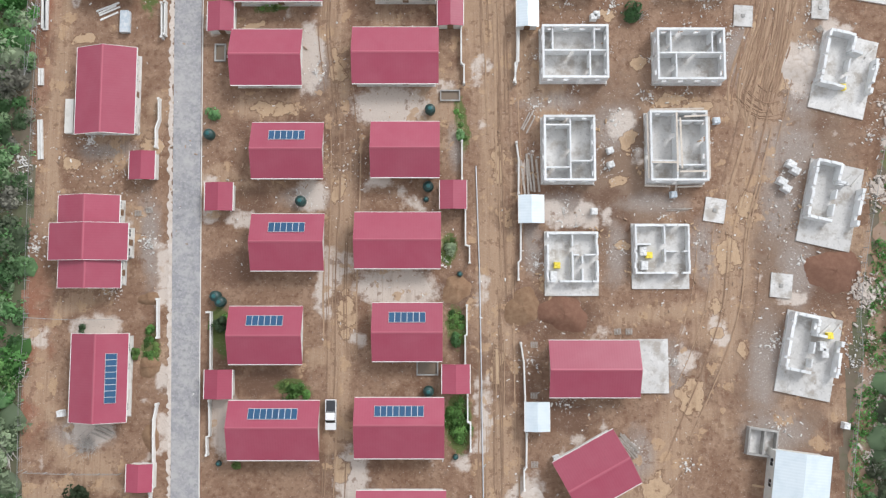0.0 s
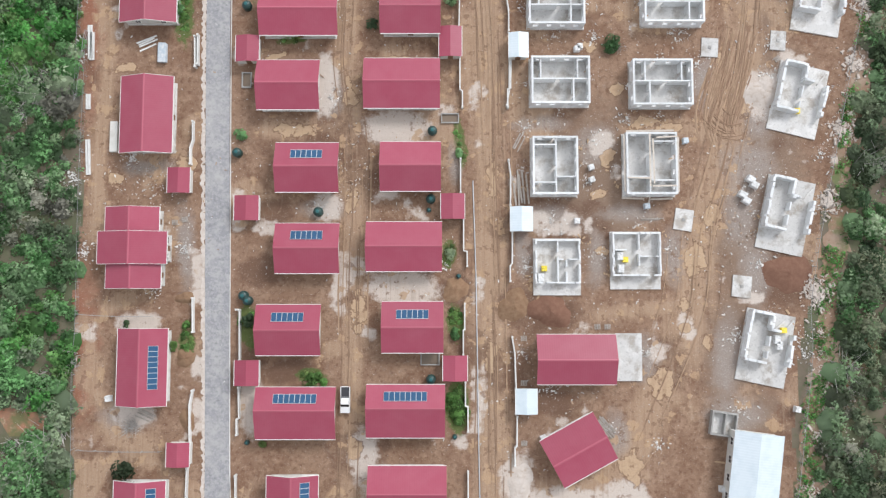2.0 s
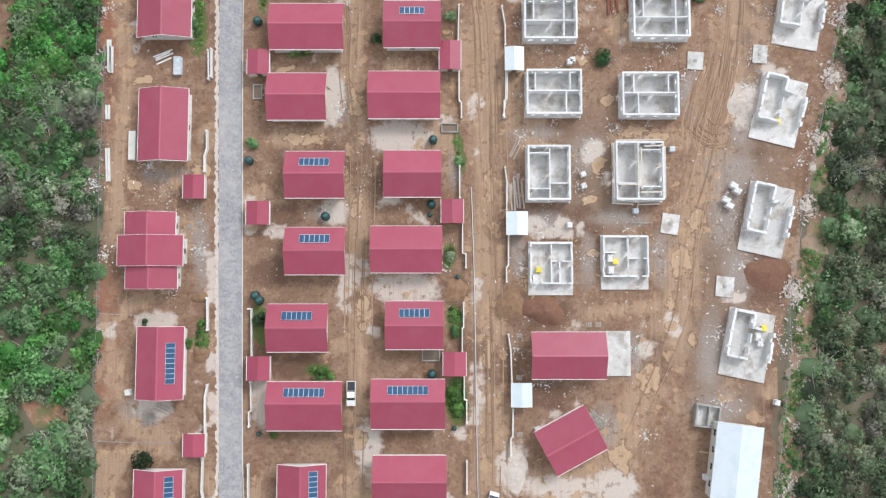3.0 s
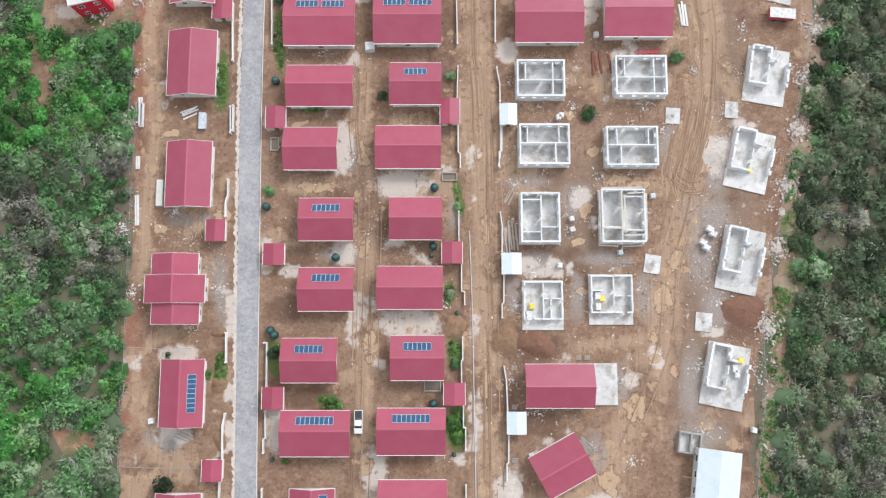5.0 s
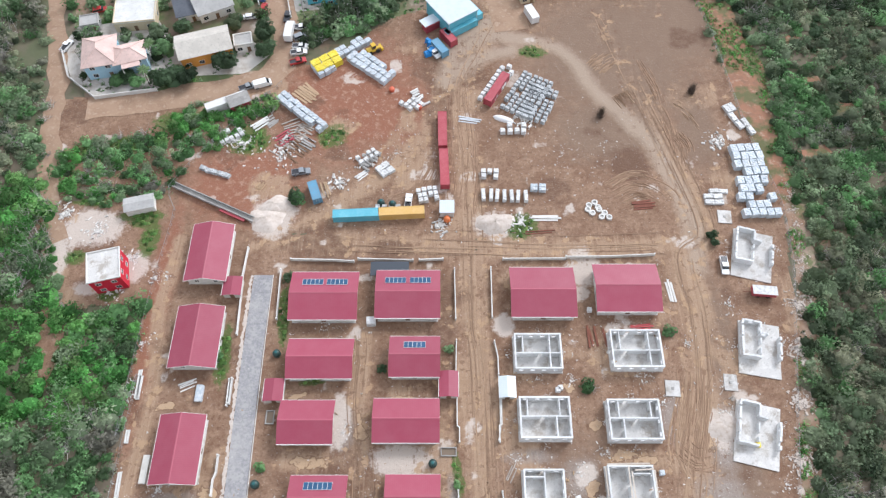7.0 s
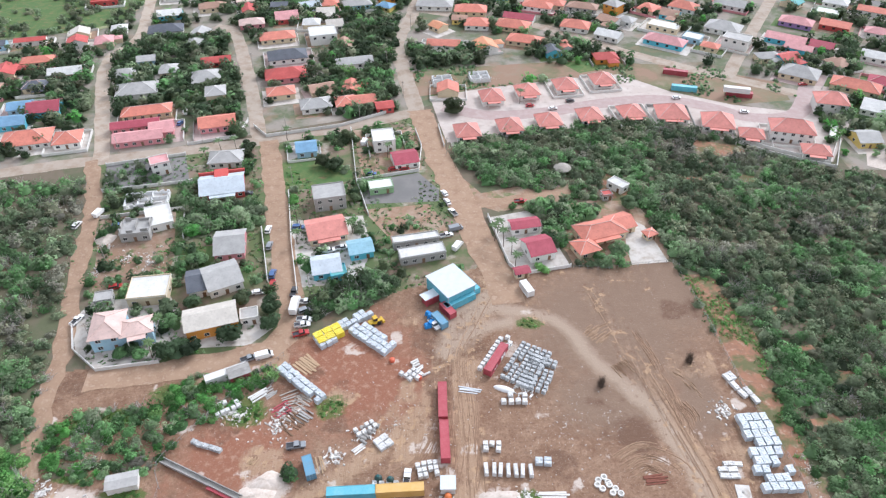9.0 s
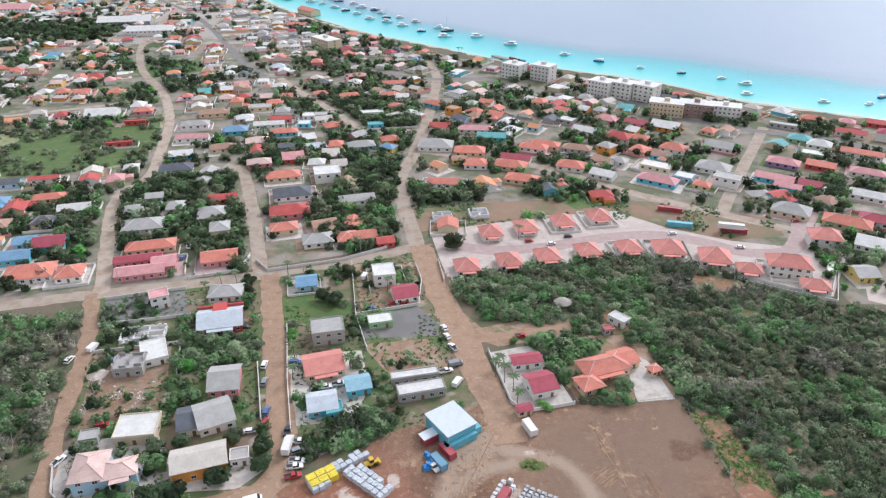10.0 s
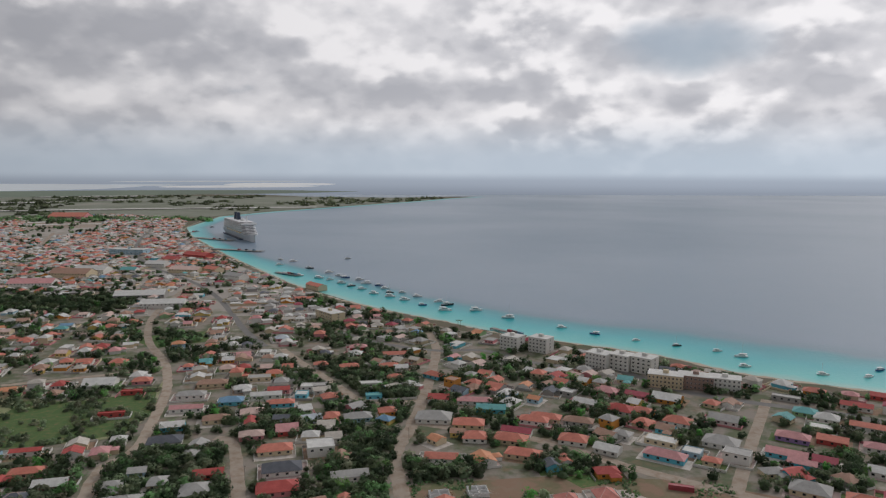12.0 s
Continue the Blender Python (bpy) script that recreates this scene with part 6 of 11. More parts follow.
fence(pairs(-72.4, -45.7, -73.3, -12.8, -72.9, -7.0, -73.2, 23.1, -72.9, 54.4, -74.7, 39.8, -74.1, 76.0, -72.6, 101.0, -75.4, 108.0, -63.0, 127.6, -48.6, 145.8))
fence(pairs(68.0, -45.8, 72.6, -12.9, 73.2, 1.5, 80.2, 35.5, 90.1, 80.4, 91.0, 87.8, 92.1, 103.2, 89.9, 115.6, 87.6, 132.4, 86.3, 146.9, 84.7, 166.5, 82.4, 182.1, 81.6, 188.3, 58.7, 185.1, 46.1, 185.7), label="wire mesh fence on thin grey posts along the scrub")
fence(pairs(-73.1, -3.2, -66.1, -3.6, -58.1, -3.6), h=1.3)
fence(pairs(-72.1, -29.8, -64.1, -30.1, -55.7, -30.1), h=1.3)

# ---- vehicles and loose things on the site ----
vehicle("pickup", "white", -19.4, -20.0, -90, "between the new houses")
vehicle("pickup", "white", 72.9, 83.8, -92, "beside the eastern track")
vehicle("van", "white", 9.9, -42.9, 75, "on the dirt track")
for x, y in ((-41.7, 29.3), (-2.3, 33.8), (-25.2, 17.3), (-2.5, -16.0), (-2.6, 19.9), (-39.9, 0.5), (-39.0, -0.5), (-40.3, 59.8)):
    water_tank(x, y, 0.95, 1.7)
for x, y in ((3.0, 4.4), (-38.8, -28.4), (2.2, -27.3), (-3.0, 17.7)):
    water_tank(x, y, 0.5, 0.7)
trailer = thing("red_trailer", 81.2, 76.0, 0.03, -5, "red flatbed trailer with a pale load cover", "trailer")
Mesh().box(-3.0, -1.2, 0.8, 3.0, 1.2, 2.2).obj("box", container_red, trailer)
Mesh().box(-3.05, -1.25, 2.2, 3.05, 1.25, 2.3).obj("cover", block_white, trailer)
for a in (-1.2, 1.2):
    for b in (-1.05, 1.05):
        Mesh().tube((a, b - 0.12, 0.45), (a, b + 0.12, 0.45), 0.45, 12).obj("wheel", rubber, trailer)
Mesh().tube((-3.0, 0, 0.7), (-5.0, 0, 0.45), 0.08, 6).obj("drawbar", rust, trailer)
tr = thing("blue_trough", -57.5, 50.0, 0.03, 0, "light blue upturned plastic trough on the earth", "trough")
Mesh().box(-0.9, -1.9, 0, 0.9, 1.9, 0.7).box(-0.7, -2.0, 0.1, 0.7, 2.0, 0.95).obj("body", block_blue, tr)
for x, y, d, mt, lb in ((48.9, 31.8, 5, block_blue, "pallet of pale blocks wrapped in film"), (40.9, 18.5, 5, block_blue, "pallet of pale blocks wrapped in film"), (71.6, 37.9, 0, plastic_yellow, "yellow wrapped load on the slab"),
                        (20.1, 5.9, 0, plastic_yellow, "yellow wrapped load on the slab"), (36.3, 7.7, 0, plastic_yellow, "yellow wrapped load on the slab"), (67.5, -6.4, 0, plastic_yellow, "yellow wrapped load on the slab"),
                        (69.8, -21.9, -10, block_white, "pallet of white blocks"), (-66.2, -19.8, 5, block_white, "white cement bag stack"), (27.8, 51.3, 5, block_white, "white water tote"), (19.7, -27.5, 20, block_white, "white water tote"),
                        (26.8, 15.5, 0, block_white, "small pallet of white blocks"), (29.9, 23.9, 20, block_white, "small pallet of white blocks"), (29.8, 26.4, 20, block_white, "small pallet of white blocks"), (36.7, 71.3, 0, block_white, "white water tote"),
                        (27.2, 50.8, 0, block_white, "white water tote"), (54.6, -37.3, 0, block_white, "white water tote")):
    block_stack(x, y, d, mt, lb + " standing on the site")
for x, y, d in ((61.9, 23.9, 60), (62.6, 22.8, 60), (60.2, 20.8, 60), (60.9, 19.6, 60), (35.2, 8.4, 0), (35.4, 5.9, 0), (19.4, 4.1, 0), (66.5, -9.4, 0), (66.1, -8.2, 0)):
    block_stack(x, y, d, block_white, "pallet of white blocks on the site", 1.2, 1.6, 1.1)
boards("plank_stack", 15.3, 22.1, 5, 7.5, 0.35, 93, grey_timber, "grey planks lying beside the wall")
boards("plank_stack", 15.0, 31.9, 3, 4.5, 0.25, 60, grey_timber, "grey planks lying on rubble", spread=0.5)
boards("beam_stack", 36.5, 64.2, 4, 6.0, 0.5, 92, rust, "rusty steel beams lying in rows", "beam", spread=1.4)
boards("beam_stack", 49.1, 67.2, 3, 6.5, 0.4, 2, car_red, "red painted steel beams beside the shell", "beam", spread=0.2)
boards("plank_stack", -58.9, -22.6, 5, 4.0, 0.25, -25, grey_timber, "grey planks behind the house")
boards("plank_stack", -60.9, 52.5, 4, 4.5, 0.3, 22, white_trim, "pale planks and red rails on the earth", spread=0.4)
boards("plank_stack", 57.7, 76.6, 3, 7.0, 0.5, 93, wall_white, "white precast posts in a row", spread=0.2)
boards("scaffold_plank", 55.4, -32.1, 1, 4.2, 0.35, -12, timber, "brown plank leaning at the hall")
boards("plank_stack", 41.9, 16.0, 2, 5.0, 0.15, 0, grey_timber, "thin planks on the earth", spread=0.1)
boards("rail_stack", 32.2, -25.3, 6, 5.0, 0.25, -52, grey_timber, "grey planks beside the aslant house", spread=0.1)
pile("earth_mound", 21.2, -2.6, 4.6, 3.1, 1.3, earth_red, "heap of red-brown earth beside the slab", "heap", 3)
pile("earth_mound", 14.0, -1.5, 3.2, 3.4, 0.9, earth_brown, "low heap of brown earth", "heap", 4)
pile("earth_mound", 69.1, 4.9, 4.6, 4.4, 1.0, earth_red, "spread heap of red earth", "heap", 5)
pile("earth_mound", 2.4, 1.7, 2.8, 2.4, 0.8, earth_brown, "heap of brown earth beside the wall", "heap", 6)
pile("lime_mound", 65.5, 41.9, 4.2, 3.6, 0.7, chalk, "spread heap of pale pinkish lime sand", "heap", 7)
pile("lime_mound", 15.1, -36.5, 2.8, 4.0, 0.6, chalk, "spread heap of white sand", "heap", 8)
pile("lime_mound", -45.4, 102.3, 4.5, 3.4, 1.8, chalk, "heap of pale pink sand", "heap", 9)
pile("lime_mound", -47.6, 98.1, 5.5, 3.6, 1.6, chalk, "wide heap of pale pink sand", "heap", 10)
pile("lime_mound", 14.1, 96.8, 5.0, 3.6, 1.6, chalk, "round heap of pale sand beside the track", "heap", 11)
pile("sand_mound", -51.8, -0.0, 1.8, 1.3, 0.7, earth_brown, "small heap of brown sand", "heap", 12)
pile("sand_mound", -51.4, -11.9, 2.2, 1.7, 0.7, earth_brown, "small heap of brown sand", "heap", 13)
pile("sand_mound", -50.7, -24.1, 1.6, 2.6, 0.7, earth_brown, "small heap of brown sand", "heap", 14)

WHITE_SPOTS = [(21.7, 15.5, 4), (30.6, 31.9, 4), (28.9, 23.1, 4), (16.6, 5.9, 2.5), (40.7, -10.9, 3), (-22.9, 40.7, 3), (-52.1, 10.0, 4), (42.2, -29.4, 3), (20.6, 47.0, 3), (16.4, 34.5, 3), (37.3, 36.5, 5), (51.9, 48.0, 4), (67.2, 44.9, 5)]
WHITE_SPOTS += [(62.3, 23.1, 7), (63.7, 6.9, 5), (58.7, -7.0, 4), (71.9, -10.9, 4), (58.6, -22.6, 5), (-24.6, 18.0, 3), (21.3, -17.8, 4), (0.6, 6.9, 2), (-28.6, 68.2, 6), (-3.5, 71.4, 2), (30.8, 53.8, 3), (48.6, 54.5, 4), (60.2, 62.4, 3),
               (67.7, 38.3, 4), (72.2, 72.8, 4), (67.4, 52.2, 5), (76.7, 29.3, 4), (15.5, -10.9, 3), (33.0, -25.5, 2), (-63.3, 28.3, 4), (-58.3, 1.4, 3)]
rubble("rubble", WHITE_SPOTS, rubble_white, "broken white blocks and plaster on the earth", 52, 3, (0.07, 0.38))
rubble("rubble", [(21.4, -10.9, 40), (61.9, 13.0, 40), (-18.6, 23.1, 45), (-59.0, 23.1, 30), (43.6, 62.5, 45), (-25.6, 62.5, 45), (-13.4, 120.0, 45), (34.1, 120.0, 40)], rubble_white, "scattered pale stones and scraps", 260, 5, (0.08, 0.32))
rubble("rubble", [(21.4, -10.9, 40), (61.9, 13.0, 40), (-18.6, 23.1, 45), (-59.0, 23.1, 30), (-12.0, 77.4, 45)], rubble_brown, "scattered brown stones and clods", 260, 6, (0.1, 0.4))
# single shrubs between the houses
for i, (x, y, r, h, mt) in enumerate(((-62.5, -33.8, 2.3, 3.0, leaf_dark), (-26.0, -16.1, 1.9, 1.2, leaf_grass), (-23.8, -16.5, 1.0, 0.9, leaf_grass), (-38.9, -4.5, 1.5, 2.2, leaf_dark), (-63.3, -5.2, 0.8, 1.0, leaf_mid), (-41.1, 32.9, 1.4, 1.4, leaf_mid), (34.5, 51.7, 2.0, 1.6, leaf_mid),
                                      (2.1, -20.2, 2.4, 1.0, leaf_grass), (2.8, -23.8, 1.6, 0.8, leaf_grass), (-35.9, -28.6, 0.8, 0.8, leaf_grass), (55.8, 65.4, 2.0, 1.8, leaf_mid), (34.3, 51.2, 1.8, 1.6, leaf_mid), (-14.4, 55.9, 1.2, 1.4, leaf_dark), (1.4, 60.8, 1.2, 1.2, leaf_mid),
                                      (-53.7, -9.4, 1.0, 1.0, leaf_grass), (-51.1, -5.3, 0.9, 0.8, leaf_grass), (2.0, -7.0, 1.2, 1.2, leaf_mid), (1.6, 9.0, 1.2, 1.0, leaf_mid), (3.3, 29.3, 0.9, 1.2, leaf_mid), (-39.6, 80.5, 1.8, 1.8, leaf_dark), (-55.1, 58.9, 1.6, 1.4, leaf_mid), (-40.0, 103.3, 2.4, 3.2, leaf_mid))):
    tree(x, y, r, h, mt, 100 + i, "leafy shrub growing from the bare earth", 240, 0.24)
# soak pits with concrete rims
for x, y, w, d in ((1.3, 36.5, 3.4, 1.8), (-40.2, 44.4, 1.8, 3.0), (-2.7, -11.9, 3.6, 2.6)):
    pit = thing("soak_pit", x, y, 0.05, 0, "open soak pit with a low concrete rim and brown water", "pit", "soak pits")
    for p, q in (((-w / 2, -d / 2), (w / 2, -d / 2)), ((w / 2, -d / 2), (w / 2, d / 2)), ((w / 2, d / 2), (-w / 2, d / 2)), ((-w / 2, d / 2), (-w / 2, -d / 2))):
        wall_run(Mesh(), p, q, 0.22, 0, 0.45, (), 0.5 if abs(p[1] - q[1]) < 0.01 else -0.5).obj("rim", old_concrete, pit)
    Mesh().box(-w / 2 + 0.1, -d / 2 + 0.1, 0.02, w / 2 - 0.1, d / 2 - 0.1, 0.12).obj("water", mat("murky_water", (0.17, 0.125, 0.085), 0.35), pit)
# empty pallets
for x, y, a in ((30.7, -5.7, 5), (32.7, -5.7, 0), (37.7, -15.1, 20), (15.9, -16.8, 0), (40.7, -11.1, 30), (-52.2, 15.8, 10), (-54.2, 15.2, 0), (68.3, 48.9, 30), (16.0, -8.0, 0), (15.9, -28.6, 0)):
    p = thing("wooden_pallet", x, y, 0.08, a, "empty pale wooden pallet on the earth", "pallet", "pallets")
    for k in range(5):
        Mesh().box(-0.6, -0.5 + k * 0.22, 0.1, 0.6, -0.38 + k * 0.22, 0.14).obj("slat", grey_timber, p)
    for k in (-0.5, 0, 0.5):
        Mesh().box(k - 0.06, -0.5, 0, k + 0.06, 0.5, 0.1).obj("bearer", grey_timber, p)
# dark carport and a white tote behind the northern houses
cp = thing("carport", -13.3, 82.0, 0.03, 0, "dark flat sheet carport beside the northern house", "carport")
Mesh().box(-5.2, -2.0, 2.4, 4.6, 2.0, 2.52).obj("roof", mat("dark_sheet", (0.05, 0.06, 0.075), 0.5), cp)
for u, v in ((-5, -1.8), (4.4, -1.8), (-5, 1.8), (4.4, 1.8)):
    Mesh().tube((u, v, 0), (u, v, 2.4), 0.06, 6).obj("post", alu, cp)
block_stack(-17.8, 68.1, 3, block_white, "white water tote beside the northern house", 2.2, 2.0, 1.6)
bx, by = (np.array([v]) for v in (-62.3, -25.5))
for ox, oy, rr in ((0, 0, 2.6), (1.0, 0.6, 1.8)):
    tagged(new("brush_pile", twig_mesh("brush_pile", bx + ox, by + oy, np.array([rr]), np.array([0.7]), 90, 5, twig_grey, 0.04)), "pile of bare grey brushwood", "brushwood", kind="stuff")
bx, by = (np.array([v]) for v in (35.4, 51.4))
tagged(new("brush_pile", twig_mesh("brush_pile", bx, by, np.array([2.2]), np.array([0.9]), 90, 6, twig_grey, 0.04)), "pile of bare grey brushwood", "brushwood", kind="stuff")
# bits of rubble and weeds along the eastern fence
rubble("rubble", [(89.7, 72.8, 5), (87.0, 60.9, 5), (84.2, 48.0, 4), (80.7, 34.1, 4), (77.9, 19.4, 4), (74.5, 1.5, 4), (75.3, -28.2, 5), (72.9, -39.6, 5), (77.6, -19.3, 5), (75.4, 0.9, 5)], chalk, "pale stones along the eastern fence", 150, 44, (0.15, 0.7))
rubble("rubble", [(-74.0, 62.6, 4), (-74.4, 51.1, 4), (-74.0, 80.6, 4), (-75.2, 24.9, 4), (-72.4, 9.0, 4)], rubble_white, "pale stones along the western fence", 50, 45, (0.12, 0.5))

# broken blocks, plaster and boards lie round every shell
rubble("rubble", [(x + dx, y + dy, 3.2) for x, y in SHELLS for dx, dy in ((-6.5, 0), (6.5, 1), (0, -6), (1, 6))], rubble_white, "broken blocks and plaster round the shells", 38, 61, (0.06, 0.28))
rubble("scrap_boards", [(x + dx, y + dy, 3.0) for x, y in SHELLS for dx, dy in ((-5.5, -4), (5.5, 4))], timber, "scrap boards round the shells", 9, 62, (0.2, 0.75))


# ---- storage yard north of the houses ----
container(-23.3, 98.7, 3, container_cyan, "faded cyan shipping container on the yard")
container(-11.1, 99.4, 3, container_tan, "ochre yellow shipping container on the yard")
container(-0.1, 127.1, 91, container_red, "dull red shipping container on the yard")
container(0.4, 113.8, 92, container_red, "dull red shipping container on the yard")
container(16.1, 142.8, 61, container_red, "dark red shipping container among block pallets")
container(-35.0, 106.0, -70, container_blue, "short blue-grey container beside a shrub", 6.1)
container(28.5, 174.1, -68, container_white, "white container box at the dirt road", 6.1)
container(-63.9, 137.6, 26, container_white, "long white trailer box beside the road", 12.2)
shed = thing("red_wall_shed", -60.1, 137.8, 0.03, 26, "small shed with red walls under a grey sheet roof", "shed")
gable_wall(6.0, 4.0, 2.6, 0.5).obj("wall", container_red, shed)
for m in gable_slopes(6.0, 4.0, 2.7, 0.6, 0.3):
    m.obj("roof_slope", old_concrete, shed)
conv = pairs(-74.3, 108.9, -50.9, 97.6)
cv = thing("steel_girder", conv[0][0], conv[0][1], 0.4, math.degrees(atan2(conv[1][1] - conv[0][1], conv[1][0] - conv[0][0])), "long grey steel girder lying across the earth", "girder")
cl = hypot(conv[1][0] - conv[0][0], conv[1][1] - conv[0][1])
Mesh().box(0, -0.7, 0, cl, 0.7, 0.25).obj("deck", old_concrete, cv)
for s in (1, -1):
    Mesh().box(0, s * 0.7 - 0.1, 0.0, cl, s * 0.7 + 0.1, 0.9).obj("side_rail", old_concrete, cv)
Mesh().box(cl * 0.62, -1.6, 0, cl * 0.92, -0.85, 0.5).obj("red_beam", container_red, cv)
# hut with a round frame and the mixer
hut = thing("mixer_hut", 1.1, 100.7, 0.03, 0, "small white hut with an orange mixer beside it", "hut")
Mesh().box(-1.8, -1.8, 0, 1.8, 1.8, 2.4).obj("wall", wall_white, hut)
Mesh().box(-2.0, -2.0, 2.4, 2.0, 2.0, 2.55).obj("roof", white_sheet, hut)
Mesh().lathe(0, -3.1, [(0.5, 0.4), (1.0, 0.8), (0.9, 1.5), (0.4, 1.9)], 12).obj("mixer_drum", mat("orange_paint", (0.6, 0.16, 0.04), 0.5), hut, smooth=True)
# block pallets in blocks of rows
def stack_rows(x, y, deg, nx, ny, sx, sy, material, label, w, d, h, skip=0.08, seed=1, slant=0.0):
    rnd = random.Random(seed)
    c, s = cos(radians(deg)), sin(radians(deg))
    for i in range(nx):
        for j in range(ny):
            if rnd.random() < skip:
                continue
            u, v = i * sx + rnd.uniform(-0.12, 0.12) + j * slant, j * sy + rnd.uniform(-0.15, 0.15)
            block_stack(x + c * u - s * v, y + s * u + c * v, deg + rnd.uniform(-5, 5), material, label, w, d, h)


stack_rows(17.5, 136.6, 60, 11, 6, 1.5, -1.75, block_grey, "pallet of grey-white blocks in rows on the yard", 1.0, 1.2, 1.2, 0.1, 2)
stack_rows(22.7, 133.6, 66, 9, 5, 1.5, -1.75, block_grey, "pallet of grey-white blocks in rows on the yard", 1.0, 1.2, 1.2, 0.12, 3)
stack_rows(14.0, 138.1, 60, 10, 3, 1.7, 1.6, block_white, "pallet of white blocks beside the red container", 1.2, 1.3, 1.2, 0.14, 4)
stack_rows(11.2, 105.5, 88, 1, 7, 1.0, -1.9, block_white, "tall pallet of white boards in a row", 3.4, 1.0, 1.2, 0.0, 5)
stack_rows(11.4, 111.7, 88, 2, 3, 1.7, -1.7, block_white, "pallet of white blocks on the yard", 1.3, 1.3, 1.1, 0.1, 6)
stack_rows(25.2, 107.3, 0, 2, 2, 2.2, 1.2, block_blue, "pallet of film-wrapped blocks", 1.9, 1.0, 1.1, 0, 7)
stack_rows(82.4, 120.8, 3, 4, 2, 2.15, -2.75, block_blue, "pallet of pale blue-white blocks along the fence", 1.9, 2.5, 1.6, 0.0, 8, 0.3)
stack_rows(82.6, 115.35, 3, 4, 2, 2.15, -2.75, block_blue, "pallet of pale blue-white blocks along the fence", 1.9, 2.5, 1.7, 0.05, 9, 0.2)
stack_rows(82.3, 109.9, 2, 4, 2, 2.15, -2.7, block_blue, "pallet of pale blue-white blocks along the fence", 1.9, 2.5, 1.5, 0.05, 10, 0.2)
stack_rows(81.4, 104.5, 1, 5, 3, 2.1, -2.5, block_blue, "pallet of pale blue-white blocks along the fence", 1.85, 2.2, 1.6, 0.1, 27, 0.2)
stack_rows(83.8, 135.8, -65, 4, 2, 3.2, 1.8, block_white, "pallet of white boards along the fence", 2.9, 1.5, 0.7, 0.1, 11)
stack_rows(72.8, 103.3, 0, 2, 2, 2.6, 2.0, block_white, "low stack of pale boards", 2.5, 1.4, 0.6, 0.0, 12)
stack_rows(74.6, 106.9, 0, 2, 1, 2.6, 2.0, block_white, "low stack of pale boards", 2.5, 1.2, 0.6, 0.0, 13)
stack_rows(-48.4, 139.6, -42, 11, 2, 1.7, 1.8, block_blue, "pallet of white blocks wrapped in film", 1.6, 1.6, 1.5, 0.04, 14)
stack_rows(-36.9, 149.2, 38, 3, 3, 2.0, 2.0, block_blue, "pallet of white blocks wrapped in film", 1.8, 1.8, 1.5, 0.0, 15)
stack_rows(-34.7, 154.4, 36, 8, 2, 2.0, 1.9, block_blue, "pallet of white blocks wrapped in film", 1.8, 1.7, 1.5, 0.05, 16)
stack_rows(-28.6, 155.4, -40, 8, 3, 2.0, 2.0, block_blue, "pallet of white blocks wrapped in film", 1.8, 1.8, 1.5, 0.06, 17)
stack_rows(-37.4, 150.8, 33, 3, 2, 3.0, 2.6, plastic_yellow, "stack under bright yellow sheeting", 2.8, 2.4, 1.9, 0.0, 18)
stack_rows(-6.0, 103.7, 12, 4, 3, 1.5, 1.6, block_white, "pallet of white and teal blocks beside the container", 1.2, 1.2, 1.1, 0.1, 19)
stack_rows(-23.0, 116.5, 35, 4, 2, 1.7, 1.7, block_white, "white tote bag on the earth", 1.1, 1.1, 1.0, 0.2, 20)
stack_rows(-16.4, 112.7, 40, 2, 2, 2.2, 2.0, block_white, "stack of white sheets", 2.0, 1.9, 0.8, 0.0, 21)
stack_rows(-12.1, 138.1, -40, 4, 3, 1.6, 1.6, block_white, "white tote on the red earth", 1.2, 1.2, 1.0, 0.3, 22)
stack_rows(-17.8, 101.1, 0, 4, 1, 1.9, 1.6, block_grey, "tall grey bag of aggregate", 1.3, 1.9, 1.2, 0.0, 23)
stack_rows(-63.2, 123.5, 30, 5, 3, 1.5, 1.5, block_white, "white tote bag on weedy ground", 1.2, 1.2, 1.0, 0.25, 24)
stack_rows(-67.4, 114.6, -20, 5, 1, 1.9, 1.5, block_grey, "old concrete block row", 1.7, 1.3, 0.8, 0.0, 25)
stack_rows(17.4, 127.5, 0, 4, 2, 2.0, 2.0, block_white, "white tote on the yard", 1.4, 1.4, 1.2, 0.15, 26)
for i, (x, y) in enumerate(((39.8, 102.4), (41.4, 103.3), (42.4, 101.1), (40.5, 100.0), (42.9, 98.8), (42.2, 101.8), (39.4, 101.1), (43.8, 100.0), (44.9, 98.6))):
    t = thing("tyre_ring", x, y, 0.03, 0, "white painted concrete ring on the earth", "ring", "concrete rings")
    Mesh().lathe(0, 0, [(0.85, 0), (0.85, 0.55), (0.5, 0.56), (0.48, 0.1)], 14).obj("ring", wall_white, t)
boards("timber_stack", -40.6, 142.4, 7, 8.0, 0.7, -42, timber, "brown timber beams beside white pallets", spread=0.2)
boards("timber_stack", -53.5, 130.7, 4, 6.0, 0.5, 40, white_trim, "white plastic tubes on weedy ground", spread=0.3, round_=True)
boards("pipe_stack", 7.7, 132.3, 4, 7.0, 0.35, -12, alu, "pale pipes lying on the yard", spread=0.3)
boards("pipe_stack", 27.7, 98.8, 3, 9.0, 0.5, -3, wall_white, "white concrete beams beside the heap", spread=0.2)
boards("pipe_stack", 25.8, 94.4, 2, 9.0, 0.25, 2, rust, "rusty rails on the weeds", spread=0.5)
boards("girder_stack", 54.7, 102.9, 5, 6.5, 0.5, 4, rust, "dark red painted girders", "girder", spread=0.1)
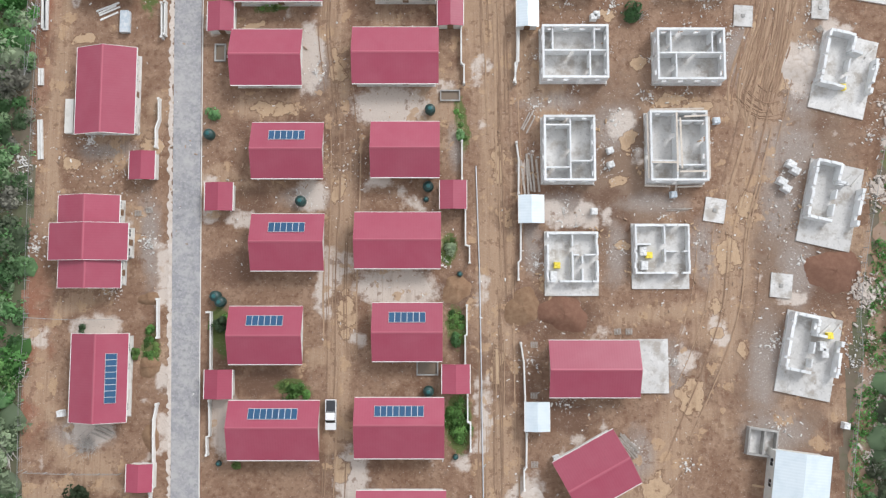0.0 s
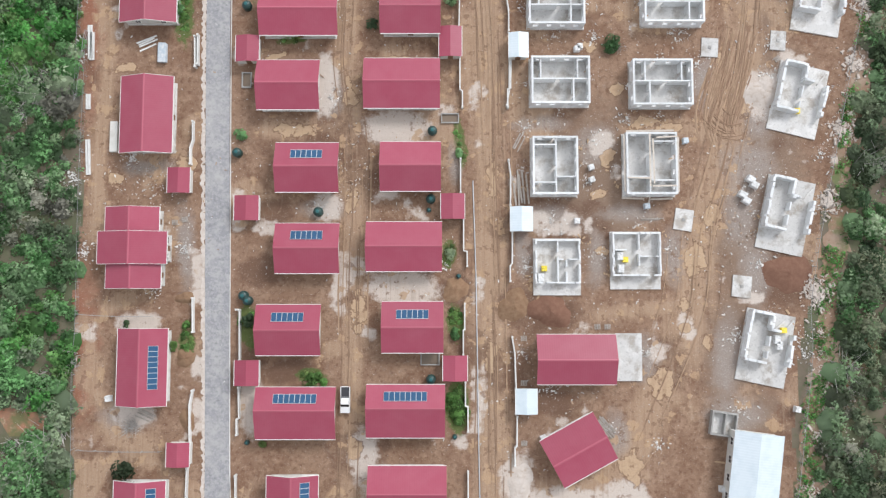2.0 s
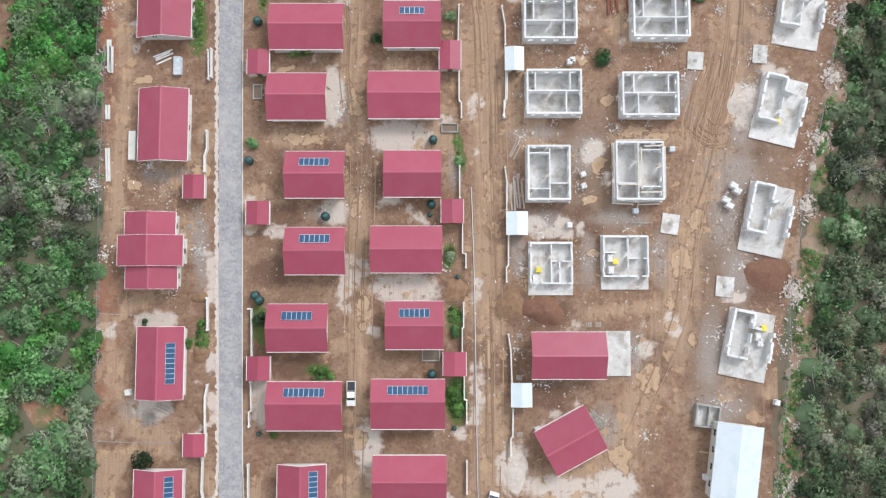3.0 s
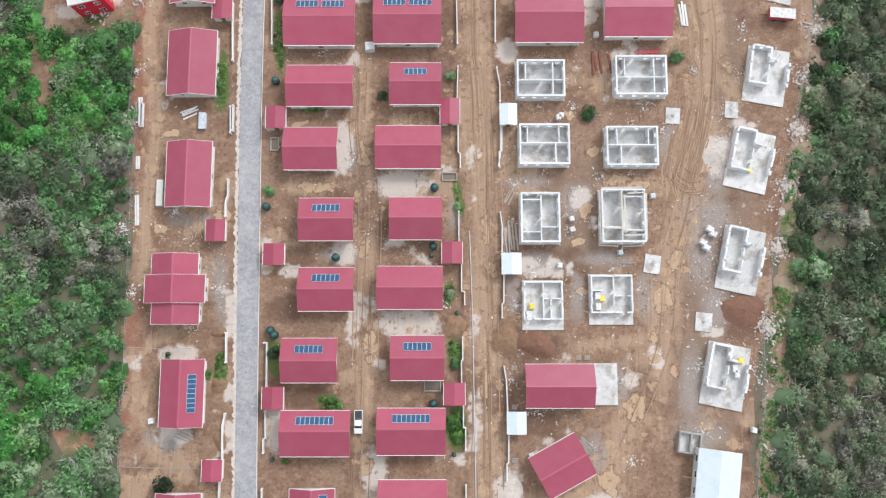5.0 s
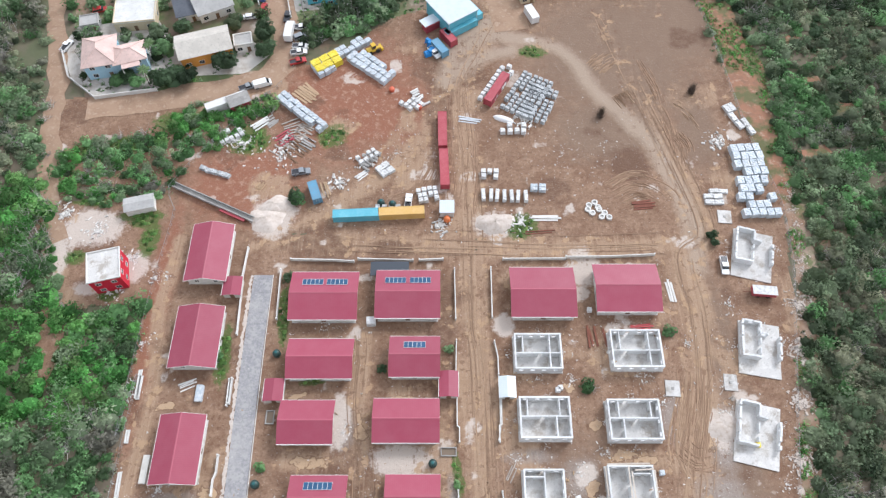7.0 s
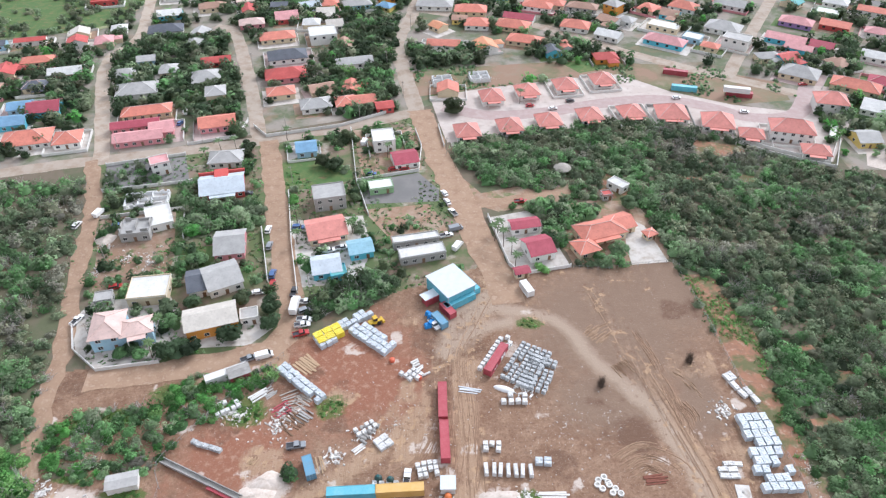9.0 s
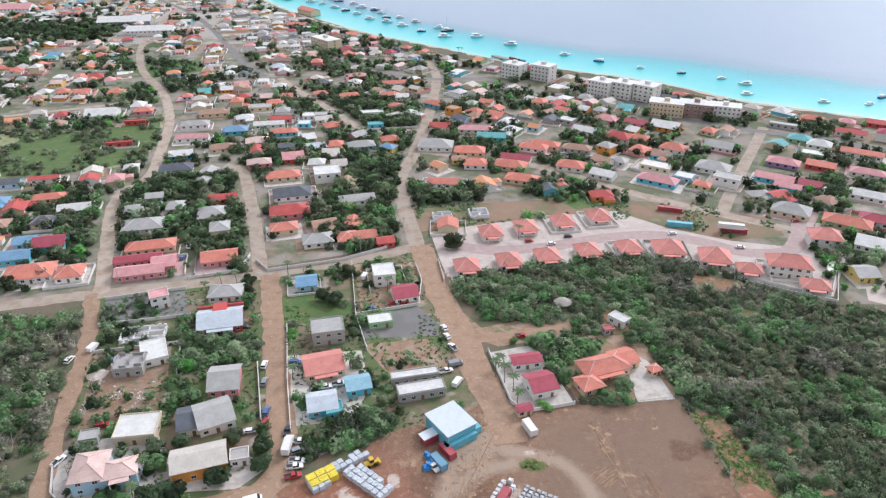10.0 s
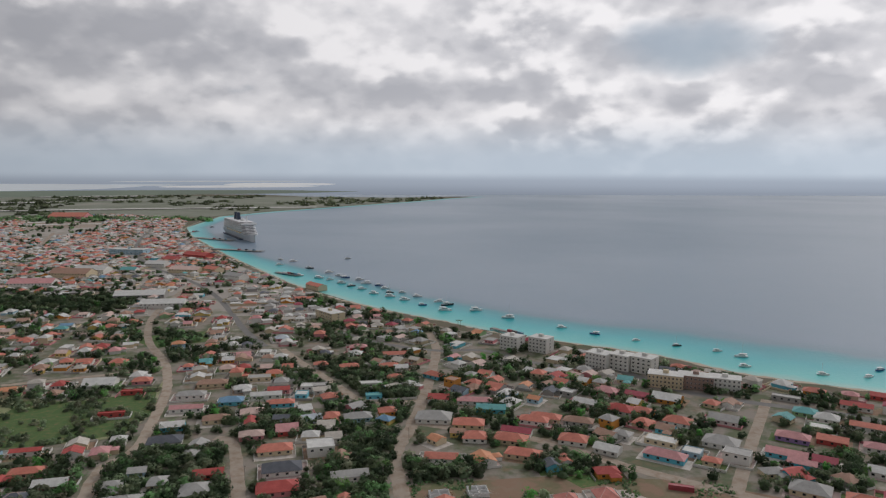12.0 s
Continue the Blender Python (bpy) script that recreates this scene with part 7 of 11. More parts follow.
boards("plank_stack", -44.5, 123.5, 8, 6.0, 0.4, -35, grey_timber, "grey scrap planks on weedy red earth", spread=0.9)
boards("plank_stack", -40.1, 128.6, 7, 6.0, 0.4, -38, grey_timber, "grey scrap planks on weedy red earth", spread=0.7)
boards("plank_stack", -38.8, 123.5, 5, 5.0, 0.6, -35, old_concrete, "flat grey sheets on the earth", spread=0.4)
boards("plank_stack", -50.5, 108.9, 7, 2.6, 0.22, 60, timber, "brown planks on red earth", spread=0.3)
boards("plank_stack", -31.9, 107.9, 3, 6.0, 0.4, -75, timber, "brown beams upright in weeds", spread=0.6)
boards("plank_stack", -22.8, 112.7, 4, 4.5, 0.35, 40, white_trim, "white profiles in a fan", spread=0.2)
boards("plank_stack", -45.5, 125.5, 6, 5.5, 0.5, 35, container_red, "dull red sheets in the scrap", spread=0.6, seed=4)
boards("plank_stack", -41.1, 122.1, 9, 7.0, 0.35, -40, dark_wood, "dark beams in the scrap", spread=0.8, seed=5)
boards("plank_stack", -43.5, 129.6, 6, 6.0, 0.4, 20, grey_timber, "weathered planks in the scrap", spread=1.0, seed=6)
boards("plank_stack", -50.3, 131.7, 5, 4.0, 0.5, 45, old_concrete, "grey slabs on the weeds", spread=0.5, seed=7)
boards("pipe_stack", -7.8, 141.3, 6, 3.0, 0.7, 40, wall_white, "short white concrete pipes", spread=0.8, seed=8, round_=True)
boards("pipe_stack", -19.9, 117.9, 7, 2.4, 0.8, -30, old_concrete, "short grey concrete pipes on the earth", spread=0.7, seed=9, round_=True)
for x, y in pairs(-7.0, 136.5, -15.3, 143.3):
    drum = thing("orange_drum", x, y, 0.03, 0, "orange drum lying beside the pipes", "drum")
    Mesh().lathe(0, 0, [(0.05, 0), (0.8, 0.02), (0.85, 0.5), (0.8, 1.0), (0.05, 1.05)], 14).obj("shell", mat("drum_orange", (0.55, 0.11, 0.05), 0.5), drum, smooth=True)
for x, y in pairs(-16.8, 102.9, -13.7, 102.4):
    water_tank(x, y, 1.0, 2.0)
vehicle("pickup", "white", -9.4, 103.3, 85, "behind the ochre container")
vehicle("pickup", "grey", -39.6, 113.2, 10, "on red earth")
boat = thing("rowing_boat", 17.8, 132.3, 0.05, -20, "white upturned boat hull on the yard", "boat")
hull = Mesh()
for k in range(8):
    u = -1 + 2 * k / 7
    hull.v += [(u * 3.4, (1 - u * u) ** 0.6 * 1.1 * cos(a) + 1e-4, 0.02 + (1 - u * u) ** 0.5 * 0.9 * sin(a)) for a in (0, 0.6, 1.2, 1.9, 2.5, pi)]
for k in range(7):
    for j in range(5):
        hull.f.append((k * 6 + j, (k + 1) * 6 + j, (k + 1) * 6 + j + 1, k * 6 + j + 1))
        hull.m.append(0)
hull.obj("hull", car_white, boat, smooth=True)
rubble("rubble", [(-45.8, 120.5, 9), (-28.9, 109.8, 4), (20.7, 97.0, 5), (-21.4, 117.5, 4), (79.2, 124.4, 5), (-0.6, 96.1, 4), (24.3, 132.7, 5), (-58.3, 123.5, 6)], rubble_white, "scrap, bags and broken blocks on the yard", 70, 12, (0.2, 0.9))
# ridges of ploughed earth on the empty field
def ridge(m, pts, w, h):
    """A low ridge of pushed-up earth along a line."""
    s = len(m.v)
    n = len(pts)
    for i, (x, y) in enumerate(pts):
        (ax, ay), (bx, by) = pts[max(i - 1, 0)], pts[min(i + 1, n - 1)]
        d = hypot(bx - ax, by - ay) or 1
        nx, ny, t = -(by - ay) / d, (bx - ax) / d, 0.25 + 0.75 * sin(pi * (i + 0.3) / (n - 0.4))
        m.v += [(x + nx * w, y + ny * w, 0.03), (x, y, 0.06 + h * t), (x - nx * w, y - ny * w, 0.03)]
    for i in range(n - 1):
        k = s + i * 3
        m.f += [(k, k + 1, k + 4, k + 3), (k + 1, k + 2, k + 5, k + 4)]
        m.m += [0, 0]


def rut_fan(m, line, reach, n, seed, w=0.2, h=0.16, share=0.45, bend=0.6):
    """Ridges side by side that follow a line for a part of its length."""
    rnd = random.Random(seed)
    pts = smooth_line(line, 1.2)
    for _ in range(n):
        off, a = rnd.uniform(-reach, reach), rnd.random() * (1 - share)
        b = a + share * rnd.uniform(0.35, 1.0)
        run = pts[int(a * len(pts)):max(int(a * len(pts)) + 3, int(b * len(pts)))]
        ph, amp, out = rnd.uniform(0, 6.28), rnd.uniform(0, bend), []
        for i, (x, y) in enumerate(run):
            (ax, ay), (bx, by) = run[max(i - 1, 0)], run[min(i + 1, len(run) - 1)]
            d = hypot(bx - ax, by - ay) or 1
            o = off + amp * sin(ph + i * 0.35)
            out.append((x - (by - ay) / d * o, y + (bx - ax) / d * o))
        ridge(m, out, w * rnd.uniform(0.7, 1.4), h * rnd.uniform(0.5, 1.3))


pale_ridges, dark_ridges = Mesh(), Mesh()
FAN = pairs(60.5, 55.0, 59.0, 48.0, 57.0, 41.0, 55.5, 35.0, 57.5, 29.5)
rut_fan(pale_ridges, FAN, 4.2, 60, 2, 0.26, 0.14, 0.5)
rut_fan(dark_ridges, FAN, 4.4, 54, 3, 0.16, 0.12, 0.5)
rut_fan(dark_ridges, pairs(54.0, 37.5, 57.5, 34.5, 62.0, 35.0), 3.0, 14, 4, 0.18, 0.14, 0.9)
rut_fan(pale_ridges, pairs(46.0, 152.0, 50.0, 155.5, 55.0, 158.5), 4.0, 26, 5, 0.26, 0.26, 0.5)
rut_fan(pale_ridges, pairs(53.5, 142.5, 56.5, 137.0), 3.4, 16, 6, 0.24, 0.3, 0.95, 0.2)
rut_fan(dark_ridges, pairs(60.5, 156.0, 64.6, 141.3, 66.5, 126.4, 68.3, 108.8), 1.6, 26, 7, 0.24, 0.16, 0.3)
rut_fan(dark_ridges, pairs(47.0, 106.0, 53.0, 109.0, 60.0, 106.0, 62.5, 101.0), 4.2, 26, 8, 0.26, 0.2, 0.7)
rut_fan(pale_ridges, pairs(48.0, 107.0, 54.0, 110.0, 60.0, 107.5, 63.0, 103.0), 4.0, 12, 9, 0.2, 0.2, 0.6)
rut_fan(dark_ridges, pairs(68.0, 127.0, 70.0, 122.0, 69.0, 115.0), 2.2, 18, 10, 0.22, 0.2, 0.6)
rut_fan(pale_ridges, pairs(69.0, 139.0, 73.0, 134.0, 76.0, 128.0), 2.0, 14, 11, 0.2, 0.2, 0.3)
rut_fan(dark_ridges, pairs(-2.0, 118.0, -6.0, 108.0, -14.0, 103.0, -24.0, 101.5), 3.2, 30, 12, 0.2, 0.1, 0.6)
rut_fan(dark_ridges, pairs(5.0, 100.0, 5.5, 125.0, 4.0, 145.0, 8.0, 160.0), 4.2, 34, 13, 0.16, 0.08, 0.4)
tagged(pale_ridges.obj("earth_ridges", rut_pale), "pale ridges of loosened earth left by a digger", "earth", kind="stuff")
tagged(dark_ridges.obj("earth_ridges", rut_dark), "dark ridges of earth pressed up by wheels", "earth", kind="stuff")
for i, (x, y, r, h) in enumerate(((-39.9, 104.8, 3.0, 3.5), (71.7, 90.9, 1.5, 1.8), (71.3, 92.9, 1.6, 1.6))):
    tree(x, y, r, h, leaf_dark, 302 + i, "dark thorny shrub on bare earth", 260, 0.26)
for i, (x, y) in enumerate(((46.2, 133.2), (74.5, 142.2))):
    tagged(new("thorn_shrub", twig_mesh("thorn_shrub", np.array([x, x + 0.3]), np.array([y, y + 0.9]), np.array([1.5, 1.2]), np.array([3.0, 3.8]), 120, 310 + i, bark, 0.06)), "dark leafless thorn shrub on bare earth", "shrub")
# yard workshop built of containers under one white roof
ws = thing("workshop", 0, 0, 0.03, 0, "blue container workshop under a flat white roof", "workshop")
P0, P1, P2 = Vector((2.7, 165.9, 0)), Vector((12.2, 172.5, 0)), Vector((-6.5, 175.3, 0))
ax, ay = (P1 - P0), (P2 - P0)
wdeg = math.degrees(atan2(ax.y, ax.x))
wc = P0 + ax / 2 + ay / 2
ws.matrix_basis = pose(wc.x, wc.y, 0.03, 0, 0, wdeg)
ww, wd = ax.length, ay.length
Mesh().box(-ww / 2, -wd / 2, 5.2, ww / 2, wd / 2, 5.45).obj("roof", white_sheet, ws)
for sx in (-1, 1):
    for sy in (-1, 1):
        Mesh().tube((sx * (ww / 2 - 0.4), sy * (wd / 2 - 0.4), 0), (sx * (ww / 2 - 0.4), sy * (wd / 2 - 0.4), 5.2), 0.12, 8).obj("post", alu, ws)
Mesh().box(-ww / 2 + 0.3, wd / 2 - 0.6, 0, ww / 2 - 0.3, wd / 2 - 0.4, 4.8).obj("back_wall", container_blue, ws)
for sx in (-1, 1):
    Mesh().box(sx * (ww / 2 - 0.35) - 0.1, -wd / 2 + 0.4, 0, sx * (ww / 2 - 0.35) + 0.1, wd / 2 - 0.6, 4.6).obj("side_wall", container_cyan, ws)
Mesh().box(-ww / 2 + 0.4, -wd / 2 + 0.35, 2.7, ww / 2 - 0.4, -wd / 2 + 0.55, 4.9).obj("front_panel", container_cyan, ws)
cs, sn = cos(radians(wdeg)), sin(radians(wdeg))
container(wc.x + cs * (ww / 2 + 0.8), wc.y + sn * (ww / 2 + 0.8), wdeg + 90, container_cyan, "blue container under the workshop roof", min(12.2, wd))
container(wc.x + sn * (wd / 2 - 0.2) + cs * -1, wc.y - cs * (wd / 2 - 0.2) - sn * 1, wdeg, container_cyan, "blue container under the workshop roof", min(12.2, ww))
container(-0.9, 159.3, wdeg + 90, container_blue, "blue container beside the workshop", 6.1)
container(1.8, 163.8, wdeg + 90, container_red, "faded red container beside the workshop", 6.1)
container(-3.3, 169.5, wdeg, container_red, "container with a white lid beside the workshop", 6.1)
lid = thing("white_lid", -3.7, 170.1, 2.7, wdeg, "white sheet roof over a container", "roof")
Mesh().box(-3.4, -1.8, 0, 3.4, 1.8, 0.18).obj("sheet", white_sheet, lid)
tarp = thing("blue_tarpaulin", -5.0, 160.6, 0.03, wdeg, "crumpled bright blue sheeting over machines", "tarpaulin")
rnd = random.Random(4)
for i in range(7):
    Mesh().obox(rnd.uniform(-2, 2), rnd.uniform(-3, 3), 0, rnd.uniform(0.8, 1.8), rnd.uniform(1, 2.4), rnd.uniform(1, 2.4), rnd.uniform(0, 90), taper=0.7).obj("fold", plastic_blue, tarp)
vehicle("pickup", "white", -2.7, 158.2, wdeg - 90, "at the workshop")
loader = thing("wheel_loader", -21.5, 159.1, 0.05, 30, "yellow wheel loader on the yard", "loader")
Mesh().box(-2.2, -0.8, 0.8, 0.4, 0.8, 1.7).obj("engine_body", machine_yellow, loader)
Mesh().box(-0.6, -0.7, 1.7, 0.6, 0.7, 3.0).obj("cab", dark_glass, loader)
Mesh().box(-0.7, -0.8, 3.0, 0.7, 0.8, 3.1).obj("cab_roof", machine_yellow, loader)
Mesh().box(0.4, -0.5, 0.9, 2.3, 0.5, 1.3).obj("boom", machine_yellow, loader)
Mesh().box(2.2, -1.2, 0.3, 2.9, 1.2, 1.1).obj("bucket", machine_yellow, loader)
for a in (-1.4, 1.0):
    for b in (-0.95, 0.95):
        Mesh().tube((a, b - 0.2, 0.65), (a, b + 0.2, 0.65), 0.65, 14).obj("wheel", rubber, loader)
me = leaf_mesh("weeds", weed_spots[0][0], weed_spots[0][1], 0 * weed_spots[0][0] + 0.05, 0 * weed_spots[0][0] + 0.8, 0 * weed_spots[0][0] + 0.5, 16, 0.2, 88, leaf_grass)
tagged(new("weeds", me), "bright green weeds on the bare earth", "weeds", kind="stuff")


# ---- thorn scrub round the site ----
WEST_WOOD = pairs(-330, -90, -73.4, -55.7, -74.0, -12.8, -73.5, -3.0, -73.7, 28.3, -73.9, 40.0, -73.6, 54.4, -74.3, 74.5, -83.5, 73.8, -94.4, 71.5, -99.7, 80.6, -103.9, 91.5, -101.7, 91.0, -112.2, 114.6, -117.5, 134.9, -123.1, 158.6, -133.2, 197.4, -146.7, 241.2, -180.5, 239.2, -330, 230)
MID_STRIP = pairs(-104.2, 103.4, -110.3, 120.5, -103.5, 125.5, -79.2, 126.5, -79.1, 134.9, -73.6, 137.0, -69.9, 129.6, -72.5, 116.5, -76.3, 103.3, -85.2, 101.5)
BANK = pairs(-75.7, 124.8, -77.9, 136.4, -71.8, 140.5, -66.6, 136.3, -55.9, 139.4, -51.9, 143.6, -49.2, 138.3, -59.2, 126.6, -65.3, 120.8)
EAST_WOOD = pairs(90, -90, 70.6, -43.6, 73.5, -12.9, 82.2, 35.5, 92.1, 80.4, 94.7, 87.8, 94.4, 103.2, 90.7, 132.7, 83.4, 162.8, 83.8, 190.4, 84.9, 217.0, 73.5, 224.5, 49.6, 228.4, 23.3, 238.5, 5.1, 258.2, 7.8, 271.6,
                  31.3, 278.6, 75.1, 290.7, 108.4, 285.2, 130.3, 272.2, 150.3, 253.2, 171.3, 246.5, 184.1, 240.1, 360, 200, 360, -90)
SHADE_TREES = pairs(-43.9, 160.8, -41.3, 173.6, -27.1, 181.9, -17.6, 184.8, -14.2, 174.9, -25.8, 168.3, -36.1, 163.2)
STRIP = pairs(82.7, 182.1, 93.9, 182.1, 94.5, 171.8, 98.7, 153.7, 96.1, 120.4, 97.5, 112.6, 94.0, 96.9, 93.1, 97.5, 92.4, 103.2, 90.2, 115.6, 87.9, 132.4, 86.6, 146.9, 85.0, 166.5)
FENCE_EAST = pairs(67.8, -50.8, 68.3, -43.6, 72.6, -12.9, 80.2, 35.5, 85.0, 56.6, 90.4, 80.4, 91.3, 87.8, 92.7, 103.2)
EAST_EDGE = [(x + 0.3, y) for x, y in FENCE_EAST] + [(x + 4.5 + 1.6 * sin(y * 0.3), y) for x, y in FENCE_EAST[::-1]]
CLEARINGS = [STRIP, EAST_EDGE, pairs(-106.7, 91.5, -100.7, 101.0, -87.6, 101.0, -83.3, 86.8, -94.4, 83.7), pairs(-100.3, 62.6, -98.6, 71.5, -93.3, 55.4, -94.8, 51.1), pairs(-90.2, -20.5, -83.8, -21.1, -77.4, -23.9, -80.2, -27.3, -85.9, -27.3), pairs(-135.9, 161.1, -127.5, 166.1, -121.1, 156.2, -128.7, 153.9),
             pairs(63.1, 228.4, 68.7, 251.2, 76.6, 228.3, 68.9, 213.5), pairs(20.3, 228.5, 34.2, 231.6, 53.0, 235.6, 51.9, 228.4, 33.5, 224.6)]
RED_SPOTS = [pairs(116.5, 138.8, 120.0, 139.9, 123.8, 138.6, 123.1, 134.9, 119.4, 135.6, 117.0, 134.6), pairs(100.6, 120.8, 105.0, 121.6, 109.6, 123.6, 111.2, 120.3, 107.6, 118.9, 105.2, 117.2), pairs(108.6, 166.0, 112.8, 166.3, 111.9, 163.0, 109.9, 161.6, 107.9, 162.3), pairs(110.0, 148.4, 114.4, 149.2, 115.0, 146.0, 112.0, 144.6, 109.8, 145.6),
             pairs(99.0, 243.0, 104.0, 243.8, 108.0, 242.4, 107.4, 238.6, 102.0, 239.4, 99.0, 237.8), pairs(123.0, 242.5, 126.0, 244.5, 129.8, 243.2, 129.2, 236.5, 126.5, 237.4, 123.6, 234.5), pairs(112.0, 273.5, 122.0, 270.5, 130.5, 268.0, 134.5, 260.5, 128.0, 260.0, 121.0, 256.5, 117.0, 262.0, 112.0, 263.5)]
CLEARINGS += RED_SPOTS


def wood(name, poly, gap, seed, near, thin, tints, label, leaves, size, rmin=1.1, rmax=2.9, tall=1.15):
    """Scrub as joined crowns in a few greens, with bare grey bushes between them."""
    x, y = scatter(poly, gap, seed, CLEARINGS, thin=thin, thin_cell=11)
    rs = np.random.RandomState(seed + 50)
    r = rmin + (rmax - rmin) * rs.rand(len(x)) ** 1.6
    h = r * tall * (0.8 + 0.5 * rs.rand(len(x)))
    pick = np.clip(fractal(x, y, 26, seed + 9) * 1.7 - 0.35 + 0.35 * (rs.rand(len(x)) - 0.5), 0, 0.999)
    edges = np.cumsum([0] + [t[1] for t in tints])
    for i, (material, share) in enumerate(tints):
        s = (pick >= edges[i]) & (pick < edges[i + 1] + 1e-9)
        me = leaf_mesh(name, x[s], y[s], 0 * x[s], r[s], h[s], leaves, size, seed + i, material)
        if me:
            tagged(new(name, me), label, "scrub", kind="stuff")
    bare = (fractal(x, y, 14, seed + 33) > 0.6) & (rs.rand(len(x)) < 0.5)
    tw = twig_mesh(name + "_twigs", x[bare] + 1.2, y[bare] + 0.8, r[bare] * 1.3, h[bare] * 1.1, 26, seed + 21, twig_grey, 0.085)
    tagged(new("bare_branches", tw), "bare grey branches of dry thorn bushes", "dry bush", kind="stuff")
    # low weeds fill the floor between the crowns
    x, y = scatter(poly, gap * 0.8, seed + 70, CLEARINGS, thin=0.3, thin_cell=8)
    z = 0 * x
    me = leaf_mesh("weeds", x, y, z, z + 0.5 + 0.9 * rs.rand(len(x)), z + 0.5, 12, 0.26, seed + 71, leaf_mid, mass=False)
    tagged(new("weeds", me), "low green weeds between the bushes", "weeds", kind="stuff")


def box_part(poly, x0, y0, x1, y1):
    """The part of a polygon inside an upright box."""
    for axis, lim, sign in ((0, x0, 1), (0, x1, -1), (1, y0, 1), (1, y1, -1)):
        out = []
        for p, q in zip(poly, poly[1:] + poly[:1]):
            a, b = (p[axis] - lim) * sign, (q[axis] - lim) * sign
            if a >= 0:
                out.append(p)
            if (a >= 0) != (b >= 0):
                t = a / (a - b)
                out.append((p[0] + (q[0] - p[0]) * t, p[1] + (q[1] - p[1]) * t))
        poly = out
    return poly


def grass_strip(poly, gap, seed, label):
    """Bright weeds in tufts over bare soil."""
    x, y = scatter(poly, gap, seed, thin=0.5, thin_cell=7)
    rs = np.random.RandomState(seed)
    me = leaf_mesh("weeds", x, y, 0 * x, 0.5 + 0.9 * rs.rand(len(x)), 0.3 + 0.4 * rs.rand(len(x)), 20, 0.22, seed, leaf_bright, mass=False)
    tagged(new("weeds", me), label, "weeds", kind="stuff")


ribbon("ground_edge", [(x + 3.2, y) for x, y in FENCE_EAST], 5.2, 0.03, plot_soil, "stony pale soil along the eastern fence", "ground", ragged=0.9, step=1.2, seed=21)
grass_strip(EAST_EDGE, 1.0, 33, "green weeds on stony soil beside the fence")
rubble("rubble", [(x + 2.6, y + k, 2.6) for x, y in FENCE_EAST for k in (-6, -2, 2, 6)], chalk, "pale stones along the eastern fence", 60, 46, (0.1, 0.4))
grass_strip(STRIP, 1.1, 31, "bright green weeds on red soil beside the fence")
GREENS_W = [(leaf_bright, 0.55), (leaf_mid, 0.40), (leaf_dry, 0.05)]
GREENS_E = [(leaf_mid, 0.45), (leaf_dark, 0.08), (leaf_thorn, 0.37), (leaf_dry, 0.10)]
GREENS_N = [(leaf_mid, 0.40), (leaf_thorn, 0.42), (leaf_dry, 0.18)]
wood("thorn_scrub", box_part(WEST_WOOD, -135, 112, 0, 300), 2.9, 19, True, 0.24, GREENS_N, "grey-green thorn scrub beside the dirt road", 110, 0.27, 1.3, 3.7, 1.0)
wood("thorn_scrub", box_part(WEST_WOOD, -135, -70, 0, 112), 2.7, 11, True, 0.24, GREENS_W, "dense green thorn scrub beside the fence", 140, 0.25, 1.3, 3.9, 1.0)
wood("thorn_scrub", box_part(WEST_WOOD, -330, -90, -135, 300), 3.5, 12, False, 0.27, GREENS_N, "dense green thorn scrub", 45, 0.42, 1.8, 3.8, 1.3)
wood("thorn_scrub", box_part(EAST_WOOD, 60, -70, 150, 200), 2.7, 13, True, 0.24, GREENS_E, "grey-green thorn scrub beside the fence", 128, 0.25, 1.3, 3.7, 0.95)
wood("thorn_scrub", box_part(EAST_WOOD, 150, -90, 360, 200), 3.6, 14, False, 0.27, GREENS_E, "grey-green thorn scrub", 56, 0.46, 1.6, 3.8)
wood("thorn_scrub", box_part(EAST_WOOD, -20, 200, 360, 330), 3.2, 15, False, 0.22, [(leaf_mid, 0.34), (leaf_thorn, 0.44), (leaf_dark, 0.08), (leaf_dry, 0.14)], "green scrub and low trees", 76, 0.34, 1.6, 4.0, 1.1)
wood("thorn_scrub", MID_STRIP, 2.6, 16, True, 0.15, GREENS_W, "green scrub beside the dirt road", 150, 0.23)
wood("thorn_scrub", BANK, 2.6, 17, True, 0.1, GREENS_W, "green scrub on the road bank", 150, 0.23)
wood("tree_grove", SHADE_TREES, 3.0, 18, True, 0.0, [(leaf_mid, 0.6), (leaf_dark, 0.4)], "grove of dark green trees beside the yard", 150, 0.36, 2.2, 3.8, 1.3)


